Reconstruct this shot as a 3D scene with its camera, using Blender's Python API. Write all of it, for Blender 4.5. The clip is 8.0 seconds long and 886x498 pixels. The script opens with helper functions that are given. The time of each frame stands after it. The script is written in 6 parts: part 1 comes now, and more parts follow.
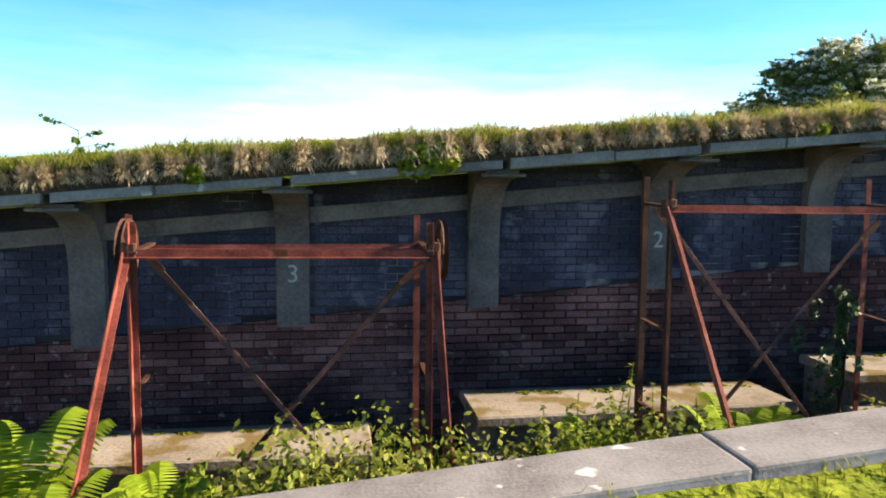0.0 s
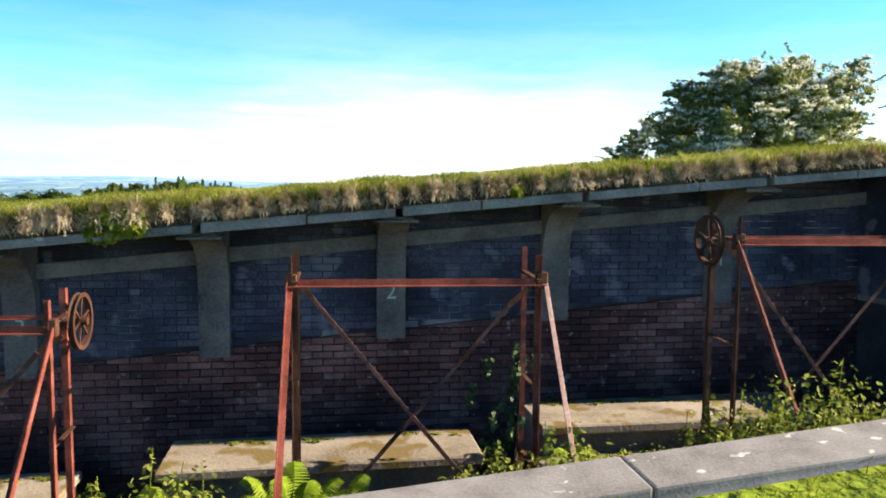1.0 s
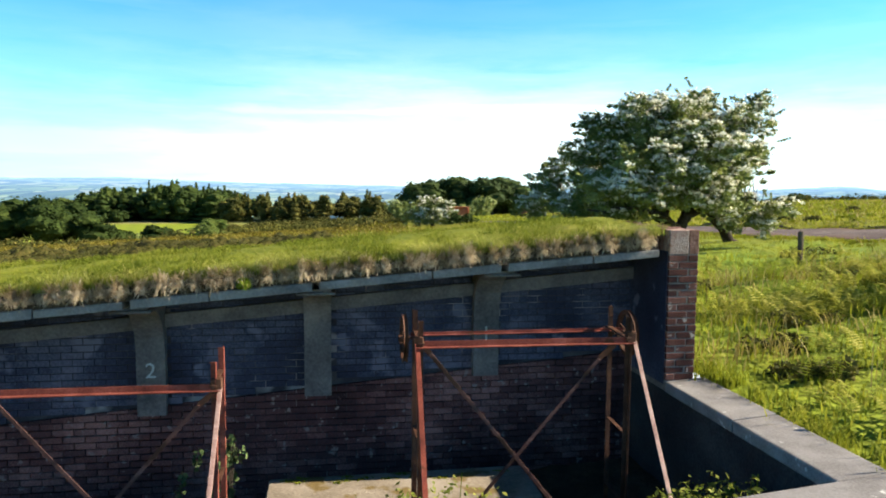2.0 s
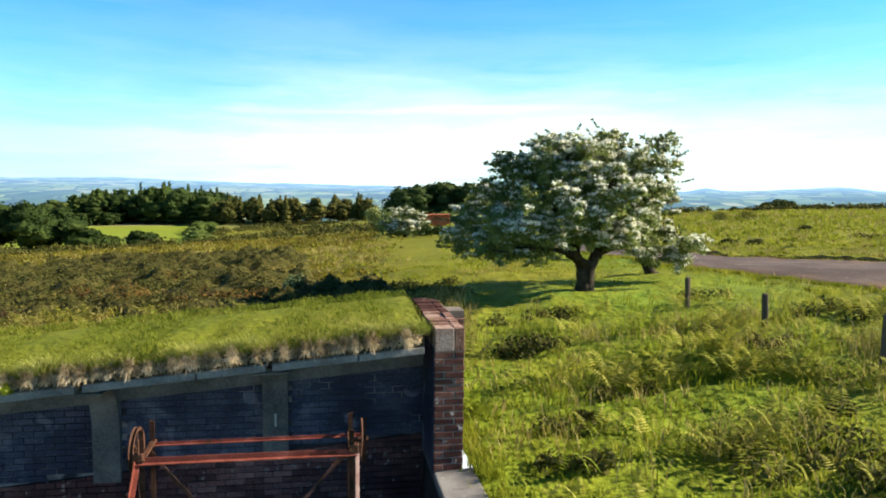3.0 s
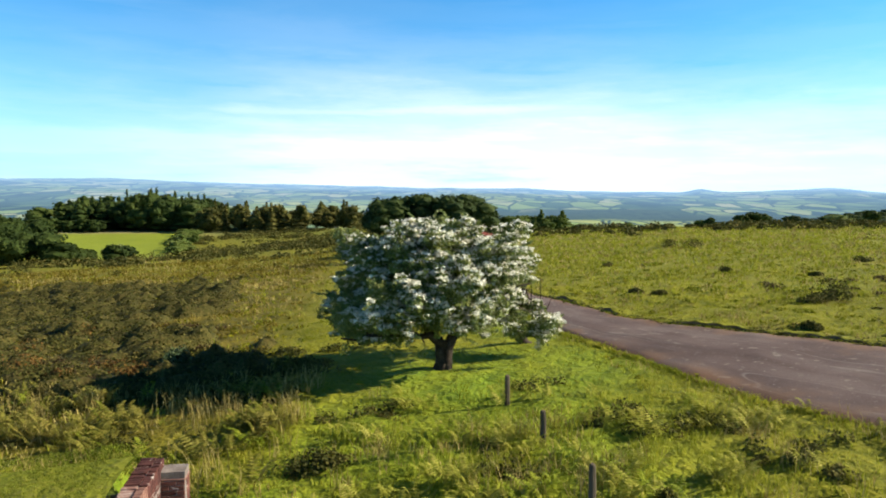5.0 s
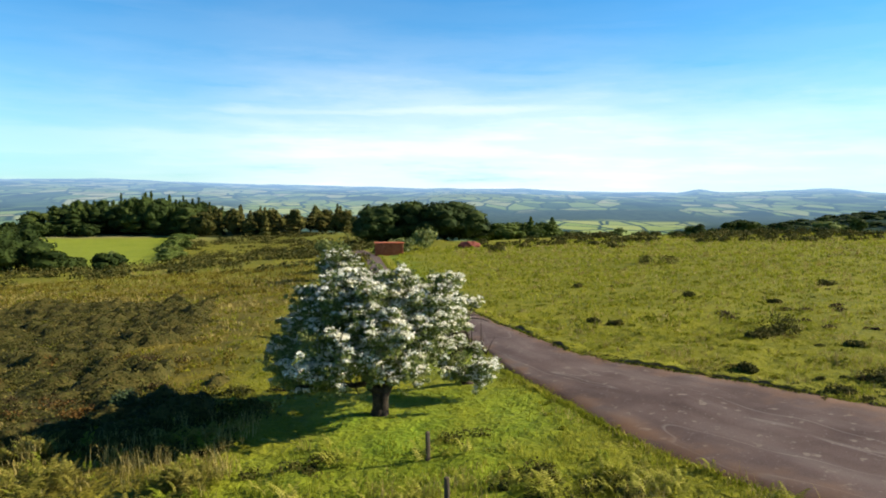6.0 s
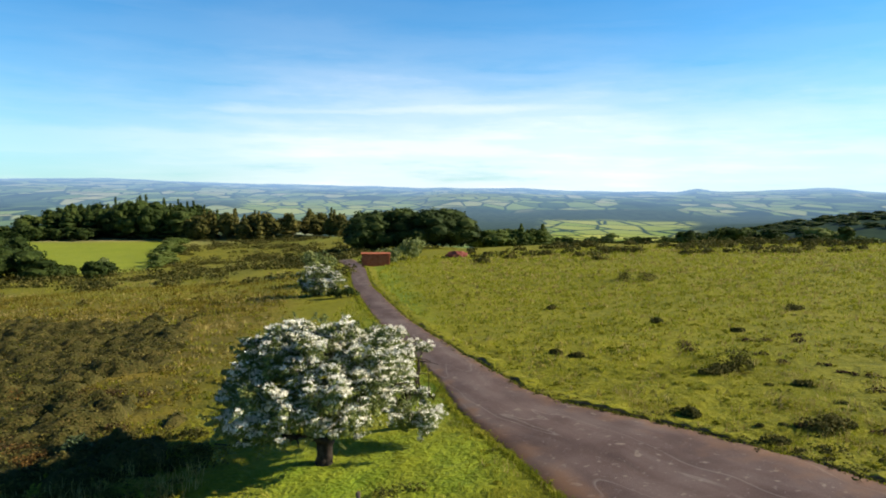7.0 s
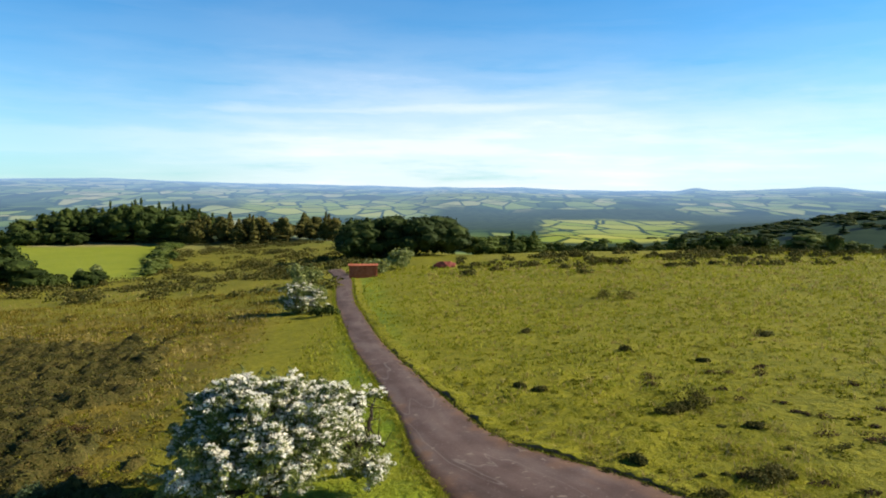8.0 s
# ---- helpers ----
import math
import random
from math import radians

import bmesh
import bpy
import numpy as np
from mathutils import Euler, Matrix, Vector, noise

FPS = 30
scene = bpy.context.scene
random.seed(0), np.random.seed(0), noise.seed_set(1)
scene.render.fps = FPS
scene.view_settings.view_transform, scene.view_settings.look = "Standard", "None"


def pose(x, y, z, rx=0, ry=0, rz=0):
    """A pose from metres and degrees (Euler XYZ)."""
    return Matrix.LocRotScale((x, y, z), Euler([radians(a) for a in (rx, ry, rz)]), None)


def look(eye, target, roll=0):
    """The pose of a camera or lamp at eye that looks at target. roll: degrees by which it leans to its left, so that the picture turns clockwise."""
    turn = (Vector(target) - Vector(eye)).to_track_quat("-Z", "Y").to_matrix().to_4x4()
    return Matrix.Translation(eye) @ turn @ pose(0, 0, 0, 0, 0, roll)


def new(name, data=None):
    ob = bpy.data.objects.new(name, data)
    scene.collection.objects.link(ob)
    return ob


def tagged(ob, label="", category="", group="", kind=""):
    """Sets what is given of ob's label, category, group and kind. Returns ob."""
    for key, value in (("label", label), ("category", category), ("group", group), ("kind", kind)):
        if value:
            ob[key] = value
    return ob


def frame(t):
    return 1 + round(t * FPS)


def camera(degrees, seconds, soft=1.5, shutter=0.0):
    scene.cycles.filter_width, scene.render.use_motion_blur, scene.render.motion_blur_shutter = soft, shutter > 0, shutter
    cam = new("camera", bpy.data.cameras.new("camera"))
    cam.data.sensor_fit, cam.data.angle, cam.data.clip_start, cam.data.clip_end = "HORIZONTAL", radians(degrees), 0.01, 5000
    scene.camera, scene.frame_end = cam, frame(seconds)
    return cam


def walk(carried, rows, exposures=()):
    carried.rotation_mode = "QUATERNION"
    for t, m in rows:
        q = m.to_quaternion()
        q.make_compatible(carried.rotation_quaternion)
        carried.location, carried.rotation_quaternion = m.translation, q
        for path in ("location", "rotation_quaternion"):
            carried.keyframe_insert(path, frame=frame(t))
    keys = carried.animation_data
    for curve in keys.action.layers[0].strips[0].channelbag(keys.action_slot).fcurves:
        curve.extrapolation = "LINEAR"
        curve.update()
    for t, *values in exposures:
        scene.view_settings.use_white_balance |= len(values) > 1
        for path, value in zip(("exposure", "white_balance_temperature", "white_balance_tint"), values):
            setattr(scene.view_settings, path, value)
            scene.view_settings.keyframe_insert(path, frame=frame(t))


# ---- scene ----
cam = camera(64.6, 8.0, 1.9)
METRES, EYE, TILT, LEAN, TURN = 21.0, 2.0, 0.0, 1.7, 0.0
ROWS = [
    (0.0, 0.0, 0.0, 0.0, 0.2, -4.98, -2.26),
    (0.5, 0.0582, -0.0046, 0.0126, 0.16, -4.96, -2.27),
    (1.0, 0.1271, -0.0109, 0.0318, 0.07, -5.0, -2.28),
    (1.5, 0.1843, -0.0158, 0.0526, 0.07, -4.91, -2.16),
    (2.0, 0.2502, -0.0196, 0.0788, 0.02, -4.91, -2.21),
    (3.5, 0.4173, -0.0377, 0.1661, -0.24, -4.89, -2.32),
    (4.0, 0.4653, -0.0468, 0.1967, -0.32, -4.86, -2.32),
    (4.5, 0.5119, -0.0555, 0.23, -0.4, -4.86, -2.29),
    (6.0, 0.6522, -0.082, 0.347, -0.57, -4.84, -2.26),
    (6.5, 0.6925, -0.0899, 0.3871, -0.62, -4.87, -2.25),
    (7.0, 0.7357, -0.0955, 0.4342, -0.68, -4.9, -2.25),
    (7.5, 0.7772, -0.0999, 0.4817, -0.72, -4.93, -2.22),
    (8.0, 0.8182, -0.1048, 0.5276, -0.76, -4.97, -2.18),
]
walk(cam, [(t, pose(0, 0, EYE, TILT, LEAN, TURN) @ pose(METRES * x, METRES * y, METRES * z, 90 + pitch, roll, yaw)) for t, x, y, z, yaw, pitch, roll in ROWS],
     [(0.0, 1.76, 6750, 15), (1.0, 1.70, 6600, 12), (2.0, 1.58, 6500, 9), (3.5, 1.32, 6450, 7), (4.5, 1.19, 6450, 9), (6.0, 0.97, 6470, 11), (8.0, 0.86, 6500, 14)])

# ---- light ----
SUN_AZ, SUN_EL = radians(5.5), radians(27.5)      # towards +x, low in the afternoon
world = bpy.data.worlds.new("sky")
scene.world = world
world.use_nodes = True


def build_world():
    nt = world.node_tree
    nt.nodes.clear()
    N, L = nt.nodes.new, nt.links.new
    out, bg = N("ShaderNodeOutputWorld"), N("ShaderNodeBackground")
    sky = N("ShaderNodeTexSky")
    sky.sky_type, sky.sun_disc = "NISHITA", False
    sky.sun_elevation, sky.sun_rotation = SUN_EL, radians(90) - SUN_AZ
    sky.air_density, sky.dust_density, sky.ozone_density = 1.0, 0.2, 3.0
    tint = N("ShaderNodeMixRGB")
    tint.blend_type = "MULTIPLY"
    tint.inputs["Fac"].default_value = 1.0
    tint.inputs["Color2"].default_value = (0.38, 1.15, 1.54, 1)
    L(sky.outputs["Color"], tint.inputs["Color1"])
    co, sep = N("ShaderNodeTexCoord"), N("ShaderNodeSeparateXYZ")
    L(co.outputs["Generated"], sep.inputs["Vector"])

    def noise_at(scale, stretch, place):
        mp, no = N("ShaderNodeMapping"), N("ShaderNodeTexNoise")
        mp.inputs["Scale"].default_value, mp.inputs["Location"].default_value = stretch, place
        no.inputs["Scale"].default_value, no.inputs["Detail"].default_value, no.inputs["Roughness"].default_value = scale, 8.0, 0.6
        L(co.outputs["Generated"], mp.inputs["Vector"])
        L(mp.outputs["Vector"], no.inputs["Vector"])
        return no.outputs["Fac"]

    def ramp(value, lo, hi, stops):
        mr, r = N("ShaderNodeMapRange"), N("ShaderNodeValToRGB")
        mr.inputs["From Min"].default_value, mr.inputs["From Max"].default_value = lo, hi
        L(value, mr.inputs["Value"])
        e = r.color_ramp.elements
        r.color_ramp.interpolation = "EASE"
        while len(e) < len(stops):
            e.new(0.5)
        for i, (x, v) in enumerate(stops):
            e[i].position, e[i].color = (x - lo) / (hi - lo), (v, v, v, 1)
        L(mr.outputs["Result"], r.inputs["Fac"])
        return r.outputs["Color"]

    def op(kind, a, b):
        m = N("ShaderNodeMath")
        m.operation = kind
        for k, v in enumerate((a, b)):
            if isinstance(v, float):
                m.inputs[k].default_value = v
            else:
                L(v, m.inputs[k])
        return m.outputs[0]

    drift = noise_at(2.6, (1.0, 1.0, 4.0), (0.3, 0.0, 0.2))
    streak = noise_at(3.0, (1.0, 1.0, 9.0), (1.7, 0.4, 0.0))
    wisp = noise_at(3.4, (0.7, 0.7, 8.0), (0.9, 0.2, 0.4))
    height = op("ADD", sep.outputs["Z"], op("MULTIPLY", drift, 0.13))
    height = op("ADD", height, -0.065)
    # cloud lies in a bank low over the horizon and thins out above
    bank = ramp(height, 0.0, 0.3, [(0.0, 0.88), (0.025, 0.88), (0.06, 0.80), (0.09, 0.62), (0.12, 0.46), (0.15, 0.28), (0.19, 0.13), (0.24, 0.05), (0.3, 0.0)])
    reach = ramp(sep.outputs["X"], -0.8, 0.8, [(-0.8, 0.38), (-0.50, 0.44), (-0.34, 0.60), (-0.16, 0.95), (0.2, 1.0), (0.36, 0.86), (0.8, 0.7)])
    mask = op("MULTIPLY", op("MULTIPLY", bank, reach), ramp(streak, 0.25, 0.75, [(0.25, 0.38), (0.45, 0.80), (0.6, 1.0), (0.75, 1.0)]))
    # one long brighter streak in the bank, and thin wisps over the left
    level = op("ADD", op("ADD", sep.outputs["Z"], op("MULTIPLY", drift, 0.05)), -0.025)
    line = op("MULTIPLY", ramp(level, 0.0, 0.3, [(0.0, 0.0), (0.088, 0.0), (0.108, 1.0), (0.122, 0.45), (0.142, 0.0)]),
              ramp(sep.outputs["X"], -0.8, 0.8, [(-0.8, 0.0), (-0.38, 0.0), (-0.26, 0.7), (0.05, 1.0), (0.22, 0.8), (0.30, 0.0)]))
    line = op("MULTIPLY", line, ramp(wisp, 0.25, 0.75, [(0.25, 0.2), (0.5, 0.8), (0.75, 1.0)]))
    thin = op("MULTIPLY", ramp(wisp, 0.25, 0.75, [(0.25, 0.0), (0.46, 0.0), (0.62, 0.06), (0.75, 0.14)]), ramp(sep.outputs["Z"], 0.0, 0.4, [(0.0, 0.6), (0.2, 1.0), (0.3, 0.2), (0.4, 0.0)]))
    mask = op("MAXIMUM", op("MAXIMUM", mask, op("MULTIPLY", line, 0.8)), thin)
    # upper sky, above the view, darkened towards the zenith to cut fill light
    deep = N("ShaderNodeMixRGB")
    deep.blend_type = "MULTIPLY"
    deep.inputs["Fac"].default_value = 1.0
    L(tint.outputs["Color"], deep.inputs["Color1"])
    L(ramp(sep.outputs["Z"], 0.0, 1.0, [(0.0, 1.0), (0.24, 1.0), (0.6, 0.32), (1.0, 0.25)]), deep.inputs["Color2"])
    mix = N("ShaderNodeMixRGB")
    L(mask, mix.inputs["Fac"])
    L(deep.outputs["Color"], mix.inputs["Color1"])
    mix.inputs["Color2"].default_value = (10.4, 10.8, 11.0, 1)
    L(mix.outputs["Color"], bg.inputs["Color"])
    bg.inputs["Strength"].default_value = 0.060
    L(bg.outputs["Background"], out.inputs["Surface"])


build_world()
sun = new("sun", bpy.data.lights.new("sun", "SUN"))
sun.data.energy, sun.data.angle, sun.data.color = 5.0, radians(0.6), (1.0, 0.885, 0.67)
_d = Vector((math.cos(SUN_EL) * math.cos(SUN_AZ), math.cos(SUN_EL) * math.sin(SUN_AZ), math.sin(SUN_EL)))
sun.matrix_world = look(_d * 100, (0, 0, 0))

# ---- materials ----


def material(name, stops, scale=3.0, rough=0.9, bump=0.3, bump_scale=40.0, vary=0.0, islands=0.0, fine=0.35,
             metal=0.0, translucent=0.0, spots=None, stretch=(1, 1, 1), spec=0.12):
    """A surface whose colour wanders through stops at two sizes, with relief; vary: by object; islands: by loose piece."""
    m = bpy.data.materials.new(name)
    m.use_nodes = True
    nt = m.node_tree
    N, L = nt.nodes.new, nt.links.new
    b = nt.nodes["Principled BSDF"]
    b.inputs["Roughness"].default_value, b.inputs["Metallic"].default_value = rough, metal
    b.inputs["Specular IOR Level"].default_value = spec
    co = N("ShaderNodeNewGeometry")
    mp = N("ShaderNodeMapping")
    mp.inputs["Scale"].default_value = stretch
    L(co.outputs["Position"], mp.inputs["Vector"])
    big, small = N("ShaderNodeTexNoise"), N("ShaderNodeTexNoise")
    big.inputs["Scale"].default_value, big.inputs["Detail"].default_value = scale, 5
    small.inputs["Scale"].default_value, small.inputs["Detail"].default_value = bump_scale, 4
    L(mp.outputs[0], big.inputs["Vector"])
    L(mp.outputs[0], small.inputs["Vector"])
    fac = N("ShaderNodeMix")
    fac.inputs["Factor"].default_value = fine
    L(big.outputs["Fac"], fac.inputs["A"])
    L(small.outputs["Fac"], fac.inputs["B"])
    value = fac.outputs["Result"]
    for weight, source in ((vary, "object"), (islands, "island")):
        if weight:
            src = N("ShaderNodeObjectInfo").outputs["Random"] if source == "object" else co.outputs["Random Per Island"]
            ad = N("ShaderNodeMapRange")
            ad.inputs["To Min"].default_value, ad.inputs["To Max"].default_value = -weight, weight
            L(src, ad.inputs["Value"])
            su = N("ShaderNodeMath")
            L(value, su.inputs[0])
            L(ad.outputs["Result"], su.inputs[1])
            value = su.outputs[0]
    ramp = N("ShaderNodeValToRGB")
    e = ramp.color_ramp.elements
    while len(e) < len(stops):
        e.new(0.5)
    for i, c in enumerate(stops):
        e[i].position = 0.30 + 0.40 * i / max(1, len(stops) - 1)
        e[i].color = (*c, 1)
    L(value, ramp.inputs["Fac"])
    colour = ramp.outputs["Color"]
    if spots:
        sp = N("ShaderNodeTexNoise")
        sp.inputs["Scale"].default_value, sp.inputs["Detail"].default_value = spots[1], 3
        L(co.outputs["Position"], sp.inputs["Vector"])
        r2 = N("ShaderNodeValToRGB")
        r2.color_ramp.elements[0].position, r2.color_ramp.elements[1].position = spots[2], spots[2] + 0.06
        L(sp.outputs["Fac"], r2.inputs["Fac"])
        mx = N("ShaderNodeMixRGB")
        L(r2.outputs["Color"], mx.inputs["Fac"])
        L(colour, mx.inputs["Color1"])
        mx.inputs["Color2"].default_value = (*spots[0], 1)
        colour = mx.outputs["Color"]
    L(colour, b.inputs["Base Color"])
    if bump:
        bp = N("ShaderNodeBump")
        bp.inputs["Strength"].default_value, bp.inputs["Distance"].default_value = bump, 0.6 / bump_scale
        L(small.outputs["Fac"], bp.inputs["Height"])
        L(bp.outputs["Normal"], b.inputs["Normal"])
    if translucent:
        tr, ms = N("ShaderNodeBsdfTranslucent"), N("ShaderNodeMixShader")
        L(colour, tr.inputs["Color"])
        ms.inputs["Fac"].default_value = translucent
        L(b.outputs[0], ms.inputs[1])
        L(tr.outputs[0], ms.inputs[2])
        L(ms.outputs[0], nt.nodes["Material Output"].inputs["Surface"])
    return m


CONCRETE = material("concrete", [(0.10, 0.095, 0.095), (0.20, 0.19, 0.19), (0.32, 0.30, 0.30)], 2.2, 0.92, 0.4, 35,
                    spots=((0.45, 0.44, 0.42), 5.0, 0.66), islands=0.05)
COPING = material("coping_concrete", [(0.120, 0.108, 0.108), (0.235, 0.218, 0.220), (0.325, 0.305, 0.308)], 3.2, 0.92, 0.25, 55,
                  spots=((0.62, 0.61, 0.59), 7.0, 0.655), islands=0.05)
BENCH = material("bench_concrete", [(0.13, 0.105, 0.082), (0.25, 0.21, 0.172), (0.345, 0.30, 0.258)], 2.0, 0.9, 0.4, 30,
                 spots=((0.16, 0.115, 0.05), 2.4, 0.55))
DARKCON = material("weathered_concrete", [(0.065, 0.060, 0.061), (0.140, 0.130, 0.128), (0.235, 0.215, 0.20)], 2.5, 0.95, 0.4, 30)
BRICK = material("red_brick", [(0.0492, 0.02214, 0.02132), (0.1025, 0.041, 0.03444), (0.1804, 0.0861, 0.0697)], 5.0, 0.92, 0.5, 60, vary=0.18,
                 spots=((0.42, 0.36, 0.33), 8.0, 0.64))
WORNBRICK = material("worn_brick", [(0.15, 0.075, 0.06), (0.27, 0.15, 0.12), (0.42, 0.31, 0.27)], 9.0, 0.95, 0.7, 40, vary=0.18)
FIELDT = material("coarse_grass", [(0.078, 0.088, 0.0065), (0.172, 0.180, 0.0095), (0.31, 0.29, 0.025)], 0.5, 0.85, 0, 5, islands=0.14, translucent=0.3)
BRICKJ = material("old_brick", [(0.031, 0.017, 0.019), (0.102, 0.047, 0.047), (0.34, 0.175, 0.155)], 1.0, 0.92, 0.5, 60,
                  islands=0.07, vary=0.06, fine=0.3, spots=((0.25, 0.19, 0.18), 11.0, 0.64))
TARRED = material("tarred_brick", [(0.013, 0.014, 0.024), (0.045, 0.047, 0.076), (0.15, 0.15, 0.20)], 1.0, 0.7, 0.4, 50,
                  islands=0.035, fine=0.3, spots=((0.13, 0.13, 0.175), 3.0, 0.60))
MORTAR = material("mortar", [(0.020, 0.018, 0.021), (0.045, 0.040, 0.045), (0.11, 0.098, 0.098)], 1.6, 0.95, 0.5, 60, fine=0.2,
                  spots=((0.27, 0.24, 0.235), 1.7, 0.60))
PALEMORTAR = material("pale_mortar", [(0.11, 0.09, 0.08), (0.20, 0.17, 0.155), (0.30, 0.265, 0.245)], 5.0, 0.95, 0.5, 60)
# near-black base colour puts the trench's shade into its concrete walls
SHADECON = material("shade_dark_concrete", [(0.02, 0.018, 0.02), (0.045, 0.04, 0.042), (0.09, 0.085, 0.085)], 1.5, 0.9, 0.4, 40)
RUST = material("red_oxide_steel", [(0.080, 0.022, 0.018), (0.205, 0.055, 0.040), (0.33, 0.120, 0.095)], 5.0, 0.62, 0.3, 70,
                islands=0.05, spots=((0.09, 0.035, 0.02), 7.0, 0.62))
# darker copy of the oxide steel: the braces' shade is in the colour
BRACEM = material("shaded_oxide_steel", [(0.040, 0.022, 0.021), (0.090, 0.046, 0.043), (0.17, 0.098, 0.090)], 4.0, 0.7, 0.3, 60, spots=((0.04, 0.022, 0.018), 3.5, 0.56))
# sun glint on the right-hand struts, painted as paler steel
GLINTSTEEL = material("glint_steel", [(0.22, 0.115, 0.10), (0.40, 0.25, 0.22), (0.55, 0.41, 0.37)], 5.0, 0.7, 0.3, 60)
# dark rusty steel, also laid on uprights to paint them in shade
RUSTANDSHADE = material("rust_and_shade_steel", [(0.03, 0.016, 0.012), (0.07, 0.032, 0.022), (0.14, 0.065, 0.04)], 7.0, 0.7, 0.4, 70)
PAINTW = material("chalk_white_paint", [(0.35, 0.38, 0.38), (0.48, 0.50, 0.50)], 12.0, 0.9, 0.2, 60)
VERGESOIL = material("washed_soil", [(0.07, 0.045, 0.028), (0.14, 0.088, 0.056), (0.21, 0.14, 0.09)], 2.0, 0.97, 0.7, 20)
SOIL = material("soil", [(0.035, 0.026, 0.018), (0.07, 0.05, 0.035), (0.12, 0.09, 0.06)], 3.0, 0.97, 0.7, 25)
ASPHALT = material("asphalt", [(0.068, 0.046, 0.044), (0.112, 0.079, 0.075), (0.158, 0.119, 0.112)], 0.55, 0.9, 0.5, 26,
                   spots=((0.20, 0.165, 0.145), 2.6, 0.64))
TUSSOCK = material("bleached_tussock", [(0.22, 0.16, 0.09), (0.52, 0.41, 0.27), (0.78, 0.67, 0.50)], 5.0, 0.9, 0, 9, islands=0.16,
                   translucent=0.25)
GRASS = material("turf", [(0.063, 0.0756, 0.0063), (0.1134, 0.1355, 0.00882), (0.1764, 0.189, 0.01575), (0.2142, 0.1953, 0.0378)], 0.5, 0.95, 0.8, 9.0,
                 fine=0.45)
BLADE = material("grass_blades", [(0.122, 0.146, 0.0105), (0.235, 0.258, 0.019), (0.38, 0.355, 0.054)], 0.6, 0.8, 0, 6, islands=0.12,
                 translucent=0.4)
STRAW = material("dry_grass", [(0.17, 0.135, 0.036), (0.33, 0.265, 0.08), (0.46, 0.38, 0.16)], 3.0, 0.9, 0, 9, islands=0.16,
                 translucent=0.25)
LEAF = material("hawthorn_leaf", [(0.062, 0.090, 0.024), (0.155, 0.195, 0.050), (0.32, 0.35, 0.11)], 0.9, 0.5, 0, 5, islands=0.14,
                translucent=0.4, spec=0.4)
BLOSSOM = material("may_blossom", [(0.66, 0.64, 0.50), (0.82, 0.80, 0.70), (0.88, 0.87, 0.82)], 2.0, 0.8, 0, 8, islands=0.1,
                   translucent=0.2)
WEED = material("weed_leaf", [(0.09912, 0.1338, 0.009912), (0.2181, 0.2726, 0.01784), (0.3767, 0.4064, 0.04956)], 2.0, 0.6, 0, 8, islands=0.14,
                translucent=0.4)
FERNM = material("fern_frond", [(0.136, 0.204, 0.01275), (0.255, 0.357, 0.0255), (0.391, 0.459, 0.0595)], 2.0, 0.6, 0, 8, islands=0.1,
                 translucent=0.45)
IVYM = material("ivy_leaf", [(0.02, 0.035, 0.012), (0.05, 0.08, 0.025), (0.13, 0.17, 0.07)], 3.0, 0.6, 0, 8, islands=0.12, spec=0.3)
ROOFTURF = material("roof_turf_blades", [(0.082, 0.108, 0.011), (0.162, 0.188, 0.020), (0.275, 0.275, 0.05)], 0.9, 0.85, 0, 7, islands=0.10, translucent=0.4)
EDGEGRASS = material("edge_grass", [(0.17, 0.20, 0.032), (0.34, 0.355, 0.075), (0.56, 0.51, 0.19)], 3.0, 0.85, 0, 7, islands=0.16, translucent=0.45)
DARKWOOD = material("beech_leaf", [(0.014, 0.026, 0.008), (0.032, 0.052, 0.013), (0.075, 0.10, 0.025)], 0.08, 0.8, 0, 0.6, islands=0.07, translucent=0.2)
VALLEY = material("valley_leaf", [(0.032, 0.055, 0.010), (0.080, 0.115, 0.022), (0.165, 0.195, 0.05)], 0.06, 0.8, 0, 0.6, islands=0.08, translucent=0.25)
SHEDRED = material("shed_sheet", [(0.20, 0.060, 0.032), (0.36, 0.105, 0.050), (0.46, 0.17, 0.09)], 2.0, 0.75, 0.2, 20)
GORSE = material("gorse_scrub", [(0.02805, 0.03179, 0.00748), (0.07013, 0.07293, 0.01683), (0.1496, 0.1263, 0.03273)], 0.5, 0.9, 0, 4, islands=0.14,
                 translucent=0.2)
WOODLEAF = material("woodland_leaf", [(0.014, 0.026, 0.007), (0.036, 0.058, 0.012), (0.085, 0.11, 0.025)], 0.07, 0.8, 0, 0.6, islands=0.08,
                    translucent=0.25)
TRENCHLEAF = material("trench_leaf", [(0.065, 0.095, 0.014), (0.17, 0.205, 0.030), (0.36, 0.36, 0.085)], 2.5, 0.6, 0, 8, islands=0.16, translucent=0.4)
HEATHT = material("heath_tussock", [(0.085, 0.072, 0.010), (0.155, 0.125, 0.018), (0.26, 0.20, 0.036)], 0.7, 0.9, 0, 5, islands=0.10, translucent=0.35)
RUSTLEAF = material("rusty_leaf", [(0.06, 0.035, 0.012), (0.14, 0.075, 0.022), (0.28, 0.16, 0.04)], 1.5, 0.9, 0, 6, islands=0.14, translucent=0.25)
BRACKEN = material("bracken_frond", [(0.15, 0.165, 0.018), (0.31, 0.31, 0.042), (0.50, 0.46, 0.12)], 0.8, 0.8, 0, 6, islands=0.13, translucent=0.4)
BANKFERN = material("old_bracken", [(0.085, 0.092, 0.013), (0.185, 0.180, 0.028), (0.33, 0.285, 0.065)], 0.8, 0.8, 0, 6, islands=0.15, translucent=0.35)
